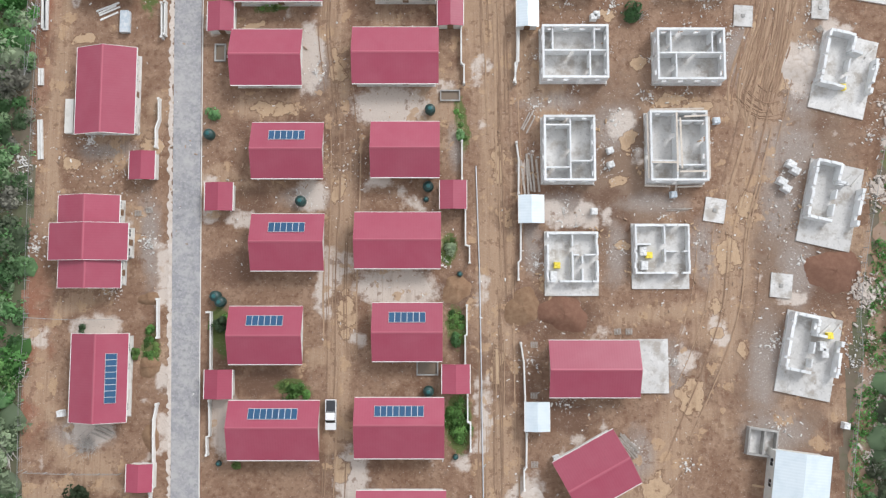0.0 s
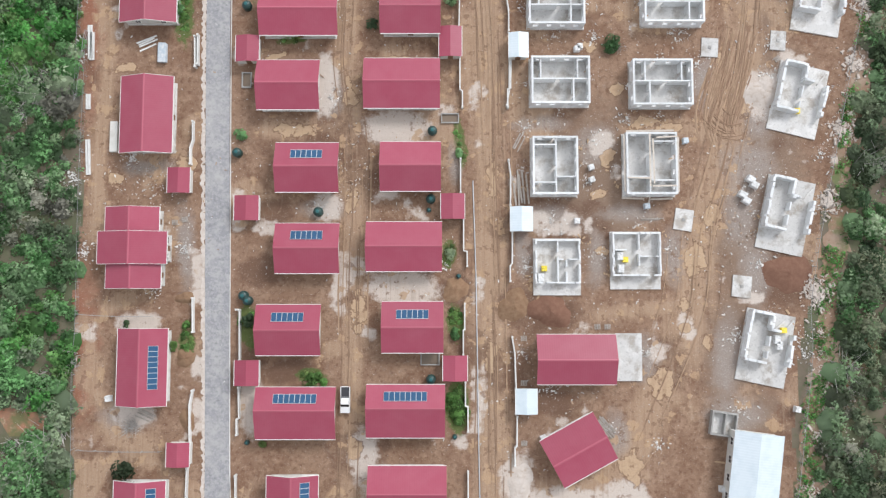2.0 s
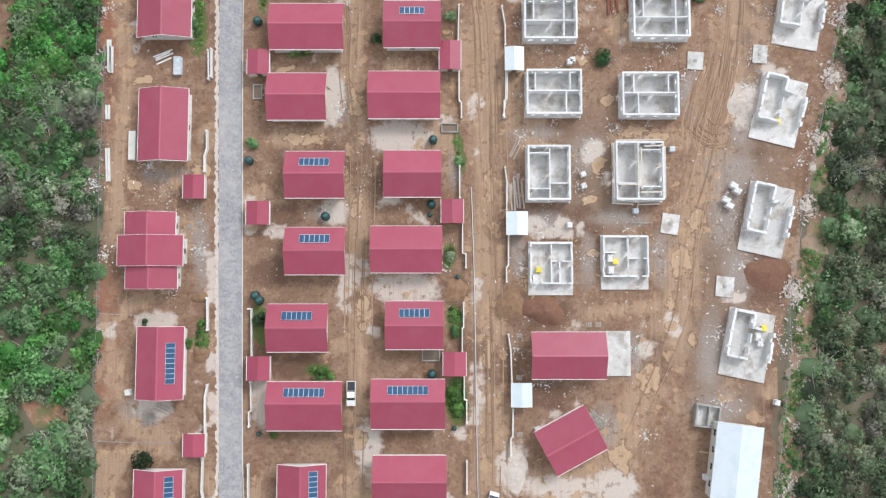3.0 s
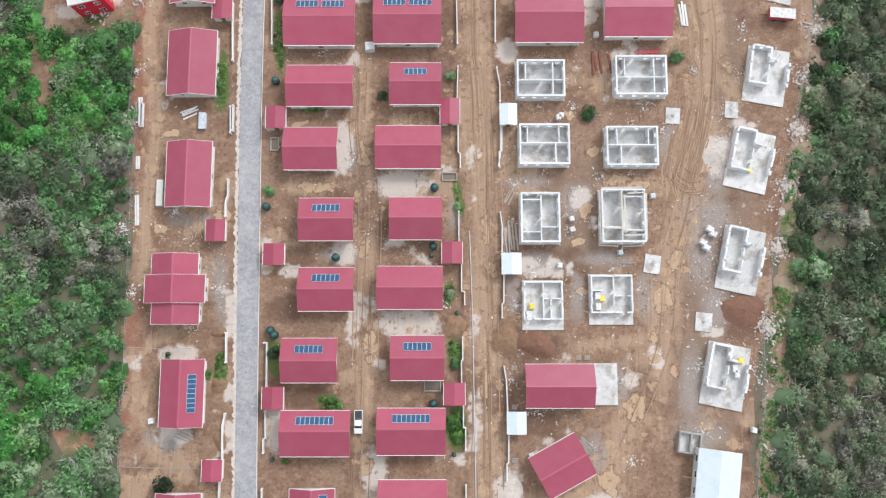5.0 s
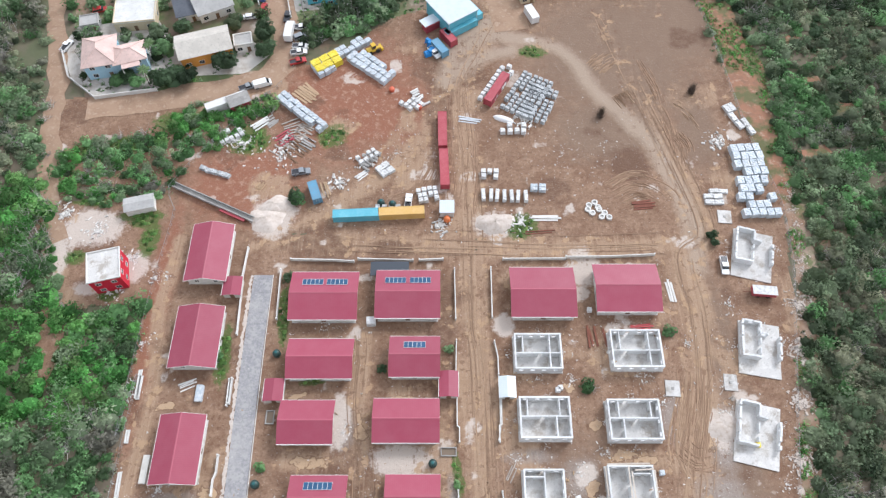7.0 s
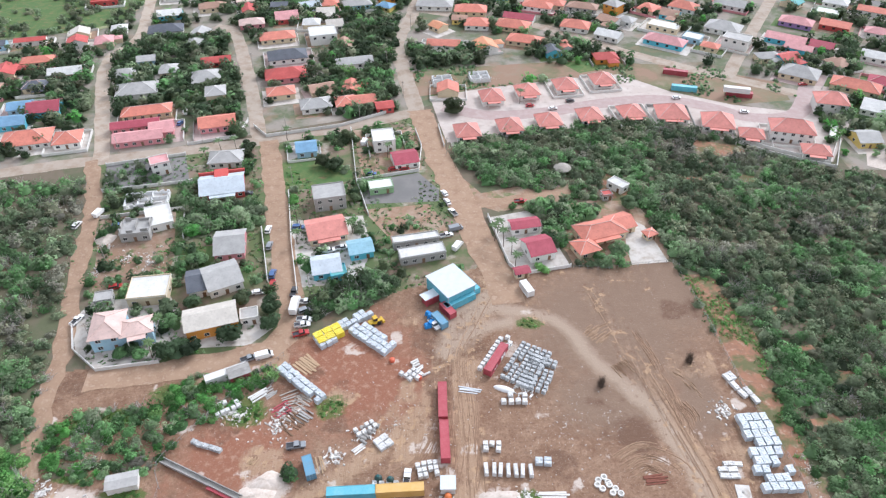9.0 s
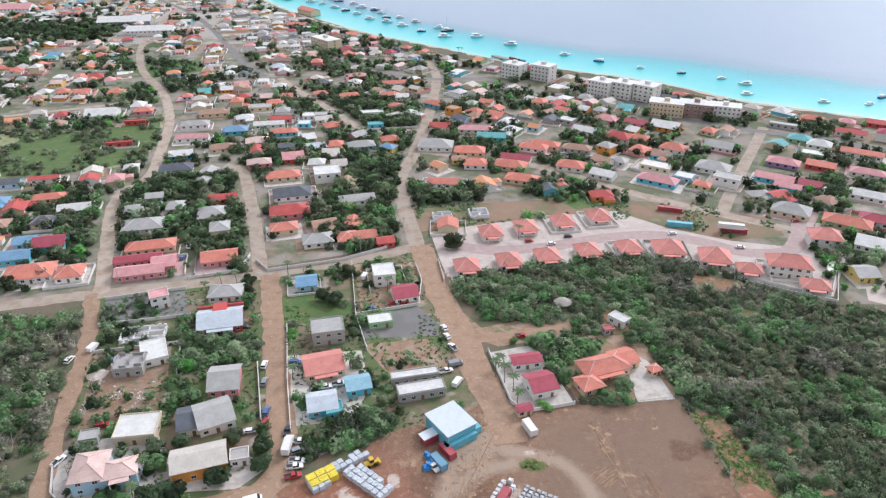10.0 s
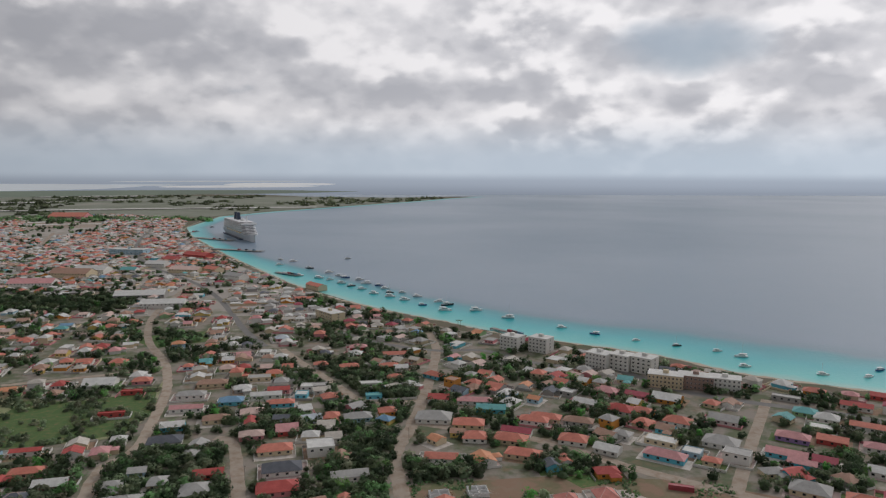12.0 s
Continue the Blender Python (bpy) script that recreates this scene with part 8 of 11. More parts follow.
# ---- town: materials and kinds ----
ROOF = {k: mat("roof_" + k, c, 0.75, vary=[(tuple(min(1, v * 1.35 + 0.02) for v in c), 0.3, 0.4, 0.7, 0.6), (tuple(v * 0.55 for v in c), 1.3, 0.52, 0.8, 0.6)], bump=0.03, bump_scale=3) for k, c in
        {"ice": (0.44, 0.49, 0.53), "sky": (0.24, 0.42, 0.50), "sand": (0.50, 0.465, 0.41), "orange": (0.58, 0.26, 0.14), "salmon": (0.60, 0.235, 0.195), "coral": (0.55, 0.19, 0.135), "red": (0.42, 0.075, 0.065), "magenta": (0.33, 0.06, 0.085), "pink": (0.55, 0.27, 0.27), "white": (0.58, 0.58, 0.555), "grey": (0.36, 0.355, 0.34), "dark": (0.10, 0.11, 0.13),
         "brown": (0.36, 0.22, 0.16), "teal": (0.12, 0.36, 0.36), "blue": (0.16, 0.30, 0.44), "pale": (0.60, 0.44, 0.39)}.items()}
WALL = {k: mat("wall_" + k, c, 0.85, vary=[(tuple(v * 0.65 for v in c), 0.8, 0.52, 0.8, 0.5)], bump=0.01) for k, c in
        {"white": (0.72, 0.71, 0.67), "cream": (0.62, 0.52, 0.36), "orange": (0.62, 0.27, 0.05), "pink": (0.62, 0.26, 0.28), "cyan": (0.12, 0.46, 0.58), "sky": (0.35, 0.52, 0.62), "red": (0.48, 0.08, 0.07), "yellow": (0.66, 0.50, 0.16),
         "grey": (0.36, 0.35, 0.33), "brick": (0.36, 0.25, 0.21), "green": (0.26, 0.42, 0.22), "purple": (0.32, 0.20, 0.42)}.items()}
TAKEN = []
PLOTS = []


def hip_roof(w, d, h, rise, over):
    m = Mesh()
    x, y = w / 2 + over, d / 2 + over
    r = max(0.2, x - y)
    if y > x:
        a, b = (0, -(y - x) - 0.1, h + rise), (0, (y - x) + 0.1, h + rise)
    else:
        a, b = (-r, 0, h + rise), (r, 0, h + rise)
    c = [(-x, -y, h), (x, -y, h), (x, y, h), (-x, y, h)]
    if y > x:
        m.face([c[0], c[1], a]).face([c[1], c[2], b, a]).face([c[2], c[3], b]).face([c[3], c[0], a, b])
    else:
        m.face([c[0], c[1], b, a]).face([c[1], c[2], b]).face([c[2], c[3], a, b]).face([c[3], c[0], a])
    m.box(-x, -y, h - 0.16, x, y, h - 0.002)
    return m


def town_house(x, y, w, d, deg, style="hip", roof="coral", wall="white", h=2.9, windows=True, words="", porch=False, z=0.0, take=True):
    """A lived-in house: walls, roof, windows and doors."""
    if take:
        TAKEN.append((x, y, max(w, d) / 2))
    PLOTS.append((x, y, w, d, deg))
    kind = {"hip": "hipped", "gable": "gabled", "flat": "flat"}[style]
    root = thing("town_house", x, y, z, deg, words or f"{wall} walled house under a {kind} {roof} roof", "house", "town houses")
    Mesh().box(-w / 2, -d / 2, 0, w / 2, d / 2, h).obj("wall", WALL[wall], root) if style != "gable" else gable_wall(w, d, h, d * 0.19).obj("wall", WALL[wall], root)
    if style == "hip":
        hip_roof(w, d, h + 0.02, min(w, d) * (0.36 if roof == "salmon" else 0.27), 0.6).obj("roof", ROOF[roof], root)
        if y < 330:
            rise, x2, y2 = min(w, d) * (0.36 if roof == "salmon" else 0.27), w / 2 + 0.6, d / 2 + 0.6
            r = max(0.2, abs(x2 - y2) + (0.1 if y2 > x2 else 0))
            ends = ((0, -r), (0, r)) if y2 > x2 else ((-r, 0), (r, 0))
            cap, top = Mesh(), h + 0.05 + rise
            cap.tube((*ends[0], top), (*ends[1], top), 0.13, 5)
            for sx in (-1, 1):
                for sy in (-1, 1):
                    e = ends[0] if (sy if y2 > x2 else sx) < 0 else ends[1]
                    cap.tube((sx * x2, sy * y2, h + 0.05), (*e, top), 0.13, 5)
            cap.obj("ridge_tiles", ROOF["pale" if roof != "grey" else "white"], root)
    elif style == "gable":
        for m in gable_slopes(w, d, h + 0.05, d * 0.2 * (1 + 1.0 / d), 0.5):
            m.obj("roof_slope", ROOF[roof], root)
    else:
        m = Mesh().box(-w / 2 - 0.2, -d / 2 - 0.2, h, w / 2 + 0.2, d / 2 + 0.2, h + 0.14)
        m.obj("roof", ROOF[roof], root)
        rim = Mesh()
        for p, q in (((-w / 2, -d / 2), (w / 2, -d / 2)), ((w / 2, -d / 2), (w / 2, d / 2)), ((w / 2, d / 2), (-w / 2, d / 2)), ((-w / 2, d / 2), (-w / 2, -d / 2))):
            wall_run(rim, p, q, 0.2, h + 0.14, h + 0.5, (), 0.5 if abs(p[1] - q[1]) < 0.01 else -0.5)
        rim.obj("parapet", WALL[wall], root)
    if windows and y > 300:
        # far off only the panes are told apart
        n = max(2, int(w / 4.5))
        for i in range(n):
            put_part("window", kept_mesh("far_pane", lambda: Mesh().box(-0.75, -0.05, -0.6, 0.75, 0.05, 0.6).data("window", dark_glass)), root, pose((i + 0.5) / n * w - w / 2, -d / 2, h - 1.35))
    elif windows:
        n = max(2, int(w / 3.2))
        for floor in range(2 if h > 4.5 else 1):
            for i in range(n):
                u = (i + 0.5) / n * w - w / 2
                if i == n // 2 and floor == 0:
                    door_at(root, u, -d / 2, 0, dark_wood)
                else:
                    window_at(root, u, -d / 2, 1.55 + 2.9 * floor, 0, 1.4, 1.2)
            for s, face in ((1, 90), (-1, -90)):
                window_at(root, s * w / 2, 0, 1.55 + 2.9 * floor, face, 1.4, 1.2)
    if porch:
        pr = Mesh().box(-w * 0.3, -d / 2 - 2.4, h - 0.35, w * 0.3, -d / 2, h - 0.2)
        pr.obj("porch_roof", ROOF[roof], root)
        for s in (-1, 1):
            Mesh().tube((s * w * 0.28, -d / 2 - 2.2, 0), (s * w * 0.28, -d / 2 - 2.2, h - 0.35), 0.12, 8).obj("porch_post", WALL["white"], root)
    return root


def at_corners(x0, y0, x1, y1, x2, y2, **more):
    """A house from three corners of its eaves: south-west, south-east, north-west."""
    a, b = Vector((x1 - x0, y1 - y0)), Vector((x2 - x0, y2 - y0))
    w = a.length
    u = a / w
    n = Vector((-u.y, u.x))
    d = max(4.0, b.dot(n))
    c = Vector((x0, y0)) + a / 2 + n * d / 2
    return town_house(c.x, c.y, w - 0.8, d - 0.8, math.degrees(atan2(u.y, u.x)), **more)


# ---- roads of the town ----
ROADS = []


def street(line, width, material, label, z=0.05, ragged=0.35, seed=1):
    ROADS.append((smooth_line(line, 8), width))
    z = z if z > 0.1 else 0.035 + 0.0035 * seed
    return ribbon("road", line, width, z, material, label, "road", ragged=ragged, step=3.5, seed=seed)


street(pairs(-197.5, 244.7, -164.3, 254.2, -148.9, 257.8, -119.3, 264.3, -79.1, 274.4, -47.2, 285.2, -21.4, 295.5, -10.2, 301.7), 8.0, road_pale, "pale packed dirt street between town blocks", 0.045)
street(pairs(-10.2, 301.7, -1.1, 258.3, 7.3, 228.6, 14.4, 200.1, 20.1, 178.9, 22.1, 168.1), 11.0, road_dirt, "wide rutted brown dirt road", 0.135, 0.9, 2)
street(pairs(-77.2, 273.9, -65.1, 225.0, -54.6, 184.9, -49.1, 163.3, -51.5, 150.2, -63.9, 144.7, -87.0, 139.1, -105.5, 136.5), 8.5, road_dirt, "brown dirt street past parked cars", 0.14, 0.6, 3)
street(pairs(-150.6, 257.8, -137.4, 225.2, -127.0, 183.5, -120.6, 160.0, -116.5, 146.0, -115.0, 134.0, -112.5, 122.0, -109.6, 108.8, -105.6, 98.1, -102.0, 91.2), 6.0, road_dirt, "brown dirt road along the scrub", 0.145, 0.8, 4)
street(pairs(13.4, 224.7, 33.9, 228.5, 52.5, 232.3), 5.0, road_dirt, "dirt spur into the scrub", 0.055, 0.6, 5)
street(pairs(-11.3, 299.4, -19.9, 348.7, -24.4, 380.4, -17, 428, -11, 480, -5, 561, -3, 613, -4, 635, -11, 680), 8.0, road_pale, "pale unpaved road climbing towards the shore", 0.06, 0.5, 6)
street(pairs(-146.3, 257.6, -156.5, 286.7, -174.3, 335.0, -180.8, 364.6, -174.5, 389.7, -184, 439, -200, 501, -225, 562, -245, 598), 7.0, road_pale, "pale street through the western blocks", 0.05, 0.4, 7)
street(pairs(-81.1, 273.7, -94.9, 321.5, -105.8, 356.5, -120.9, 398.6, -134, 408), 7.0, road_pale, "grey street between walled gardens", 0.05, 0.3, 8)
street(pairs(-13, 433, 26, 417, 63, 403, 98.3, 371.6, 130.1, 348.1, 152.4, 333.8, 177.6, 317.3), 8.0, road_pale, "pale diagonal road", 0.04, 0.4, 9)
street(pairs(148.0, 333.8, 173.5, 379.7, 204, 432, 231, 479), 7.0, road_pale, "wide grey street towards the shore", 0.05, 0.2, 10)
street(pairs(141, 561, 178, 499, 218, 473, 262, 454, 294, 432, 360, 410), 8.0, asphalt, "grey shore road", 0.06, 0.2, 11)
street(pairs(141, 561, 86, 569, 41, 612, -3, 613, -52, 637, -100, 683), 7.0, asphalt, "grey shore road", 0.06, 0.2, 12)
street(pairs(-10, 474, -36, 474, -57, 480, -83, 522, -114, 570, -142, 617), 6.5, road_pale, "pale street curving between gardens", 0.05, 0.3, 13)
street(pairs(-225, 562, -261, 537, -304, 518, -346, 501), 6.0, road_pale, "pale lane past a walled lot", 0.05, 0.3, 14)
street(pairs(-243, 594, -281, 660, -322, 780, -356, 993), 7.0, road_pale, "pale road towards the harbour", 0.05, 0.3, 15)
street(pairs(1.6, 305.2, 21.9, 296.5, 49.4, 299.2, 78.4, 307.9, 107.4, 312.0, 130.1, 303.6, 145.7, 293.3, 168.5, 296.0, 185.7, 323.1), 9.0, paving_pink, "pinkish paved lane of the row-house estate", 0.066, 0.1, 16)
street(pairs(-160, 627, -199, 696, -278, 864, -356, 993, -509, 1195, -646, 1461, -826, 1980), 7.0, asphalt, "grey town street", 0.05, 0.3, 17)
street(pairs(-851, 1465, -1010, 1804), 10.0, road_pale, "pale straight road", 0.05, 0.3, 18)


def yard(line, material, label, z=0.045, name="pavement"):
    m = Mesh()
    a = sum(p[0] * q[1] - q[0] * p[1] for p, q in zip(line, line[1:] + line[:1]))
    m.face([(x, y, z) for x, y in (line if a > 0 else line[::-1])])
    return tagged(m.obj(name, material), label, "yard", kind="structure")


yard(pairs(-1.1, 291.0, 2.7, 271.6, 31.1, 276.6, 71.7, 286.9, 108.4, 285.2, 129.9, 271.2, 167.7, 254.0, 194.2, 293.1, 206.1, 323.0, 187.2, 326.3, 168.3, 298.9, 142.0, 305.9, 115.3, 320.1, 93.6, 340.1, 65.8, 335.4, 23.5, 324.9, -5.4, 316.1), mat("estate_paving", (0.45, 0.385, 0.345), 0.9, vary=[((0.52, 0.47, 0.43), 0.12, 0.45, 0.6, 0.8), ((0.30, 0.25, 0.21), 0.4, 0.55, 0.7, 0.6)]), "pale paved plots of the row-house estate", 0.050)
yard(pairs(-16.4, 343.9, -11.1, 316.1, 23.5, 324.9, 65.8, 335.4, 93.6, 340.1, 115.3, 320.1, 142.0, 305.9, 171.8, 310.6, 173.9, 329.7, 129.8, 350.7, 69.0, 356.8, 25.0, 351.0), lot_soil, "bare brown lot beside the estate", 0.03)
yard(pairs(64.8, 354.5, 98.0, 361.7, 98.0, 350.8, 73.2, 341.7), lawn, "green weedy strip on the bare lot", 0.036)
yard(pairs(17.8, 215.5, 36.4, 220.9, 45.3, 186.9, 28.1, 182.9, 23.7, 187.6), yard_pale, "pale gravel garden round two houses", 0.10)
yard(pairs(67.2, 196.7, 69.7, 217.1, 76.6, 210.0, 80.4, 188.9, 67.1, 187.4), yard_pale, "pale drive beside the villa", 0.10)
yard(pairs(-119.8, 161.0, -116.4, 169.9, -91.9, 173.8, -78.3, 153.7, -86.7, 143.1, -104.0, 140.6, -112.6, 147.1), yard_pale, "pale paved garden", 0.06)
yard(pairs(-76.9, 149.1, -79.8, 158.5, -59.6, 163.3, -53.2, 158.4, -60.1, 150.2), yard_pale, "pale paved garden", 0.06)
yard(pairs(-118.1, 173.9, -131.3, 217.8, -104.4, 225.1, -95.6, 191.1, -95.6, 173.8), plot_soil, "bare reddish building plot with rubble", 0.05)
yard(pairs(-30.7, 221.1, -4.4, 224.8, 4.2, 203.4, -18.6, 201.9), plot_soil, "weedy plot of red soil and grass", 0.05)
yard(pairs(-31.0, 224.9, -32.5, 240.8, -9.4, 247.1, -1.0, 234.5, -1.0, 226.7), asphalt, "grey gravel lot", 0.055)
yard(pairs(-54.8, 190.9, -59.0, 213.9, -30.4, 217.4, -25.4, 197.0, -28.7, 179.1, -49.3, 176.4), yard_pale, "pale paved plot of two houses", 0.05)
yard(pairs(-40.4, 283.0, -11.7, 285.6, -8.2, 249.3, -32.7, 242.9), plot_soil, "brown walled plot", 0.05)
yard(pairs(-137.2, 235.0, -142.5, 254.2, -110.8, 260.9, -103.6, 241.0), asphalt, "grey walled plot", 0.05)
yard(pairs(-298, 660, -236, 688, -213, 649, -260, 617), lawn, "bright green field", 0.03)
yard(pairs(-281, 418, -290, 475, -252, 472, -206, 498, -190, 450, -192, 413, -232.8, 394.4, -264.4, 390.0), lawn, "green field with low scrub", 0.03)
yard(pairs(-1143, 1893, -995, 1980, -1113, 2296, -1536, 2566), road_pale, "wide pale airfield apron", 0.03)
# walls round the gardens
for line in (pairs(-118.2, 158.6, -113.7, 148.2, -103.7, 140.0, -85.9, 143.1), pairs(-61.4, 232.7, -55.1, 200.4, -48.8, 173.7), pairs(-41.2, 283.0, -34.9, 240.8, -9.4, 248.4, -8.6, 267.7, -11.6, 281.9), pairs(-34.9, 240.8, -28.2, 217.4),
             pairs(17.8, 216.2, 23.7, 187.6, 27.5, 182.3, 45.2, 186.3), pairs(-130.6, 216.0, -100.1, 222.1, -95.6, 203.8), pairs(-136.7, 233.8, -102.4, 241.0), pairs(-67.6, 208.7, -59.7, 179.2), pairs(-142.2, 253.3, -111.1, 261.9),
             pairs(-86.3, 286.5, -78.9, 277.2, -47.0, 286.3, -24.3, 300.0), pairs(-112.3, 270.4, -91.7, 277.2, -90.3, 291.9), pairs(-64, 471, -16, 480), pairs(1.4, 267.7, -1.1, 285.6), pairs(131.5, 272.2, 165.7, 252.2, 183.7, 282.3)):
    garden_wall(line, 1.5, 0.25, "white garden wall along a town plot")

def utility_pole(x, y, deg, h=8.5):
    root = thing("utility_pole", x, y, 0.0, deg, "grey wooden utility pole with a crossarm beside the street", "pole", "utility poles")
    Mesh().tube((0, 0, 0), (0, 0, h), 0.14, 7, r2=0.1).obj("pole", grey_timber, root)
    Mesh().box(-0.9, -0.06, h - 0.9, 0.9, 0.06, h - 0.78).obj("crossarm", grey_timber, root)
    for k in (-0.8, 0.8):
        Mesh().tube((k, 0, h - 0.78), (k, 0, h - 0.55), 0.05, 6).obj("insulator", alu, root)


for x, y, deg in ((-140.5, 264.0, 105), (-106.0, 271.5, 105), (-70.5, 281.5, 105), (-38.0, 293.0, 110), (-61.0, 240.0, 15), (-52.0, 205.0, 15), (-44.5, 174.0, 15), (-131.0, 229.0, 15), (-119.0, 190.0, 15), (-109.5, 152.0, 15), (2.5, 262.0, 15), (-18.5, 316.0, 8), (-28.5, 352.0, 8), (-17.5, 404.0, 170), (-88.5, 317.0, 15), (-100.0, 350.0, 15), (-160.0, 316.0, 18), (-173.0, 352.0, 15)):
    utility_pole(x, y, deg)

# ---- houses near the yard ----
at_corners(-107.3, 147.0, -97.6, 149.0, -109.8, 158.9, style="hip", roof="pale", wall="sky", h=5.6, words="two-storey pale blue house under a hipped pale pink roof")
at_corners(-98.2, 148.3, -88.9, 151.4, -100.2, 155.7, style="hip", roof="pale", wall="sky", h=5.4, words="wing of a pale blue house under a pale pink roof", porch=True)
at_corners(-103.6, 166.9, -90.3, 168.7, -105.7, 178.2, style="flat", roof="white", wall="cream", h=3.6, words="cream house under a flat white roof")
at_corners(-114.3, 166.7, -108.2, 168.2, -115.6, 171.9, style="flat", roof="grey", wall="grey", h=2.6)
at_corners(-79.5, 151.2, -63.9, 156.3, -83.9, 160.8, style="gable", roof="sand", wall="orange", h=4.4, words="orange house under a broad sand-coloured sheet roof")
at_corners(-64.4, 157.9, -58.3, 159.3, -65.8, 163.3, style="flat", roof="grey", wall="white", h=3.0)
at_corners(-84.2, 170.4, -77.4, 172.5, -86.2, 182.0, style="gable", roof="dark", wall="white", h=3.2)
at_corners(-77.3, 170.7, -66.6, 176.1, -81.8, 183.5, style="gable", roof="grey", wall="white", h=3.4, words="white house under a weathered grey sheet roof")
at_corners(-80.6, 189.9, -69.8, 191.7, -83.4, 203.9, style="gable", roof="grey", wall="pink", h=3.0)
raw = at_corners(-118.0, 200.9, -106.8, 202.5, -120.6, 210.4, style="flat", roof="grey", wall="grey", h=3.6, words="raw grey concrete house with an unfinished upper storey")
for u, v, w, d, z in ((-5.0, -3.4, 0.3, 1.2, 5.6), (-1.6, -3.6, 2.4, 0.25, 4.7), (-5.1, 0.5, 0.25, 3.0, 5.2), (0.4, 0.0, 0.25, 4.5, 5.6), (3.6, -3.5, 2.6, 0.25, 5.0), (4.9, 1.2, 0.25, 3.4, 5.4), (2.4, 3.5, 4.0, 0.25, 4.8), (-3.2, 3.5, 2.0, 0.25, 5.5)):
    Mesh().box(u - w / 2, v - d / 2, 3.7, u + w / 2, v + d / 2, z).obj("upper_wall", old_concrete, raw)
pile("lime_mound", -124.5, 203.5, 3.6, 4.0, 1.2, chalk, "pale heap of sand beside the raw house", "heap", 31)
rubble("rubble", [(-122.0, 198.0, 4), (-113.0, 192.0, 8), (-104.0, 190.0, 7), (-120.0, 186.0, 5), (-106.0, 216.0, 4)], rubble_white, "rubble and scraps on the building plot", 60, 71, (0.15, 0.6))
at_corners(-109.1, 206.1, -100.1, 210.1, -118.1, 217.3, style="flat", roof="white", wall="white", h=3.0)
at_corners(-119.7, 244.4, -112.3, 247.9, -122.4, 251.5, style="flat", roof="pink", wall="white", h=5.6)
ice = at_corners(-95.2, 226.2, -78.0, 230.1, -99.0, 240.7, style="gable", roof="ice", wall="red", h=3.0, words="red house under a pale bluish sheet roof", porch=True)
Mesh().box(-2.8, 1.4, 3.0, 2.6, 7.3, 5.6).obj("terrace", WALL["red"], ice)
Mesh().box(-9.2, 6.6, 3.0, -2.8, 7.35, 4.7).obj("parapet", WALL["red"], ice)
Mesh().box(2.6, 6.6, 3.0, 9.0, 7.35, 4.7).obj("parapet", WALL["red"], ice)
for u in (-1.8, -0.1, 1.6):
    Mesh().box(u - 0.5, 1.3, 3.6, u + 0.5, 1.42, 5.2).obj("opening", dark_glass, ice)
at_corners(-98.1, 250.2, -84.0, 251.9, -99.5, 260.2, style="hip", roof="grey", wall="white", h=3.0)
at_corners(-48.0, 197.9, -34.1, 202.1, -50.4, 210.7, style="gable", roof="salmon", wall="cream", h=3.0, words="cream house under a coral tiled roof", porch=True)
at_corners(-44.1, 179.2, -34.1, 181.5, -46.8, 189.2, style="gable", roof="ice", wall="cyan", h=3.0)
at_corners(-37.9, 178.3, -32.0, 180.0, -39.1, 184.6, style="flat", roof="teal", wall="cyan", h=2.8, words="turquoise annex with a flat turquoise roof")
at_corners(-32.5, 189.7, -23.8, 192.1, -33.6, 198.2, style="gable", roof="sky", wall="cyan", h=3.0)
at_corners(-49.1, 219.1, -36.5, 222.0, -50.1, 229.8, style="flat", roof="grey", wall="grey", h=5.8, words="raw grey two-storey house with a flat roof")
at_corners(-28.7, 230.2, -18.7, 232.5, -29.3, 237.4, style="flat", roof="white", wall="green", h=2.8)
at_corners(-29.3, 262.3, -19.3, 264.2, -31.1, 273.2, style="flat", roof="white", wall="white", h=5.6)
at_corners(-19.3, 248.2, -8.9, 251.2, -21.3, 259.0, style="gable", roof="magenta", wall="white", h=3.0)
at_corners(-62.2, 258.2, -53.2, 260.1, -64.3, 267.8, style="gable", roof="blue", wall="sky", h=3.0)
at_corners(-14.6, 186.8, 2.0, 191.0, -16.3, 192.9, style="flat", roof="white", wall="grey", h=3.4, words="unfinished house with a flat white roof")
at_corners(-17.6, 195.4, -0.4, 199.2, -18.3, 199.9, style="flat", roof="white", wall="grey", h=3.4, words="unfinished house with a flat white roof")
at_corners(25.9, 203.9, 37.0, 206.2, 25.8, 210.4, style="gable", roof="magenta", wall="white", h=3.0)
at_corners(31.4, 187.8, 40.8, 190.8, 28.9, 198.4, style="gable", roof="magenta", wall="white", h=3.4)
at_corners(25.2, 179.4, 30.6, 180.8, 25.1, 182.8, style="gable", roof="magenta", wall="cream", h=2.6)
at_corners(51.4, 196.2, 68.3, 202.0, 49.2, 206.1, style="hip", roof="coral", wall="cream", h=3.6, words="cream villa under a coral tiled hipped roof", porch=True)
at_corners(48.9, 189.4, 57.0, 192.5, 47.9, 197.6, style="hip", roof="coral", wall="cream", h=3.0)
at_corners(64.0, 202.7, 72.7, 206.1, 64.1, 213.1, style="gable", roof="coral", wall="cream", h=3.0)
at_corners(75.3, 199.9, 79.6, 201.9, 75.1, 203.9, style="hip", roof="coral", wall="cream", h=2.6)
at_corners(66.5, 236.0, 72.0, 229.9, 68.2, 242.3, style="flat", roof="white", wall="white", h=3.0)
at_corners(63.6, 225.5, 68.2, 226.6, 64.3, 229.4, style="flat", roof="red", wall="grey", h=2.6)
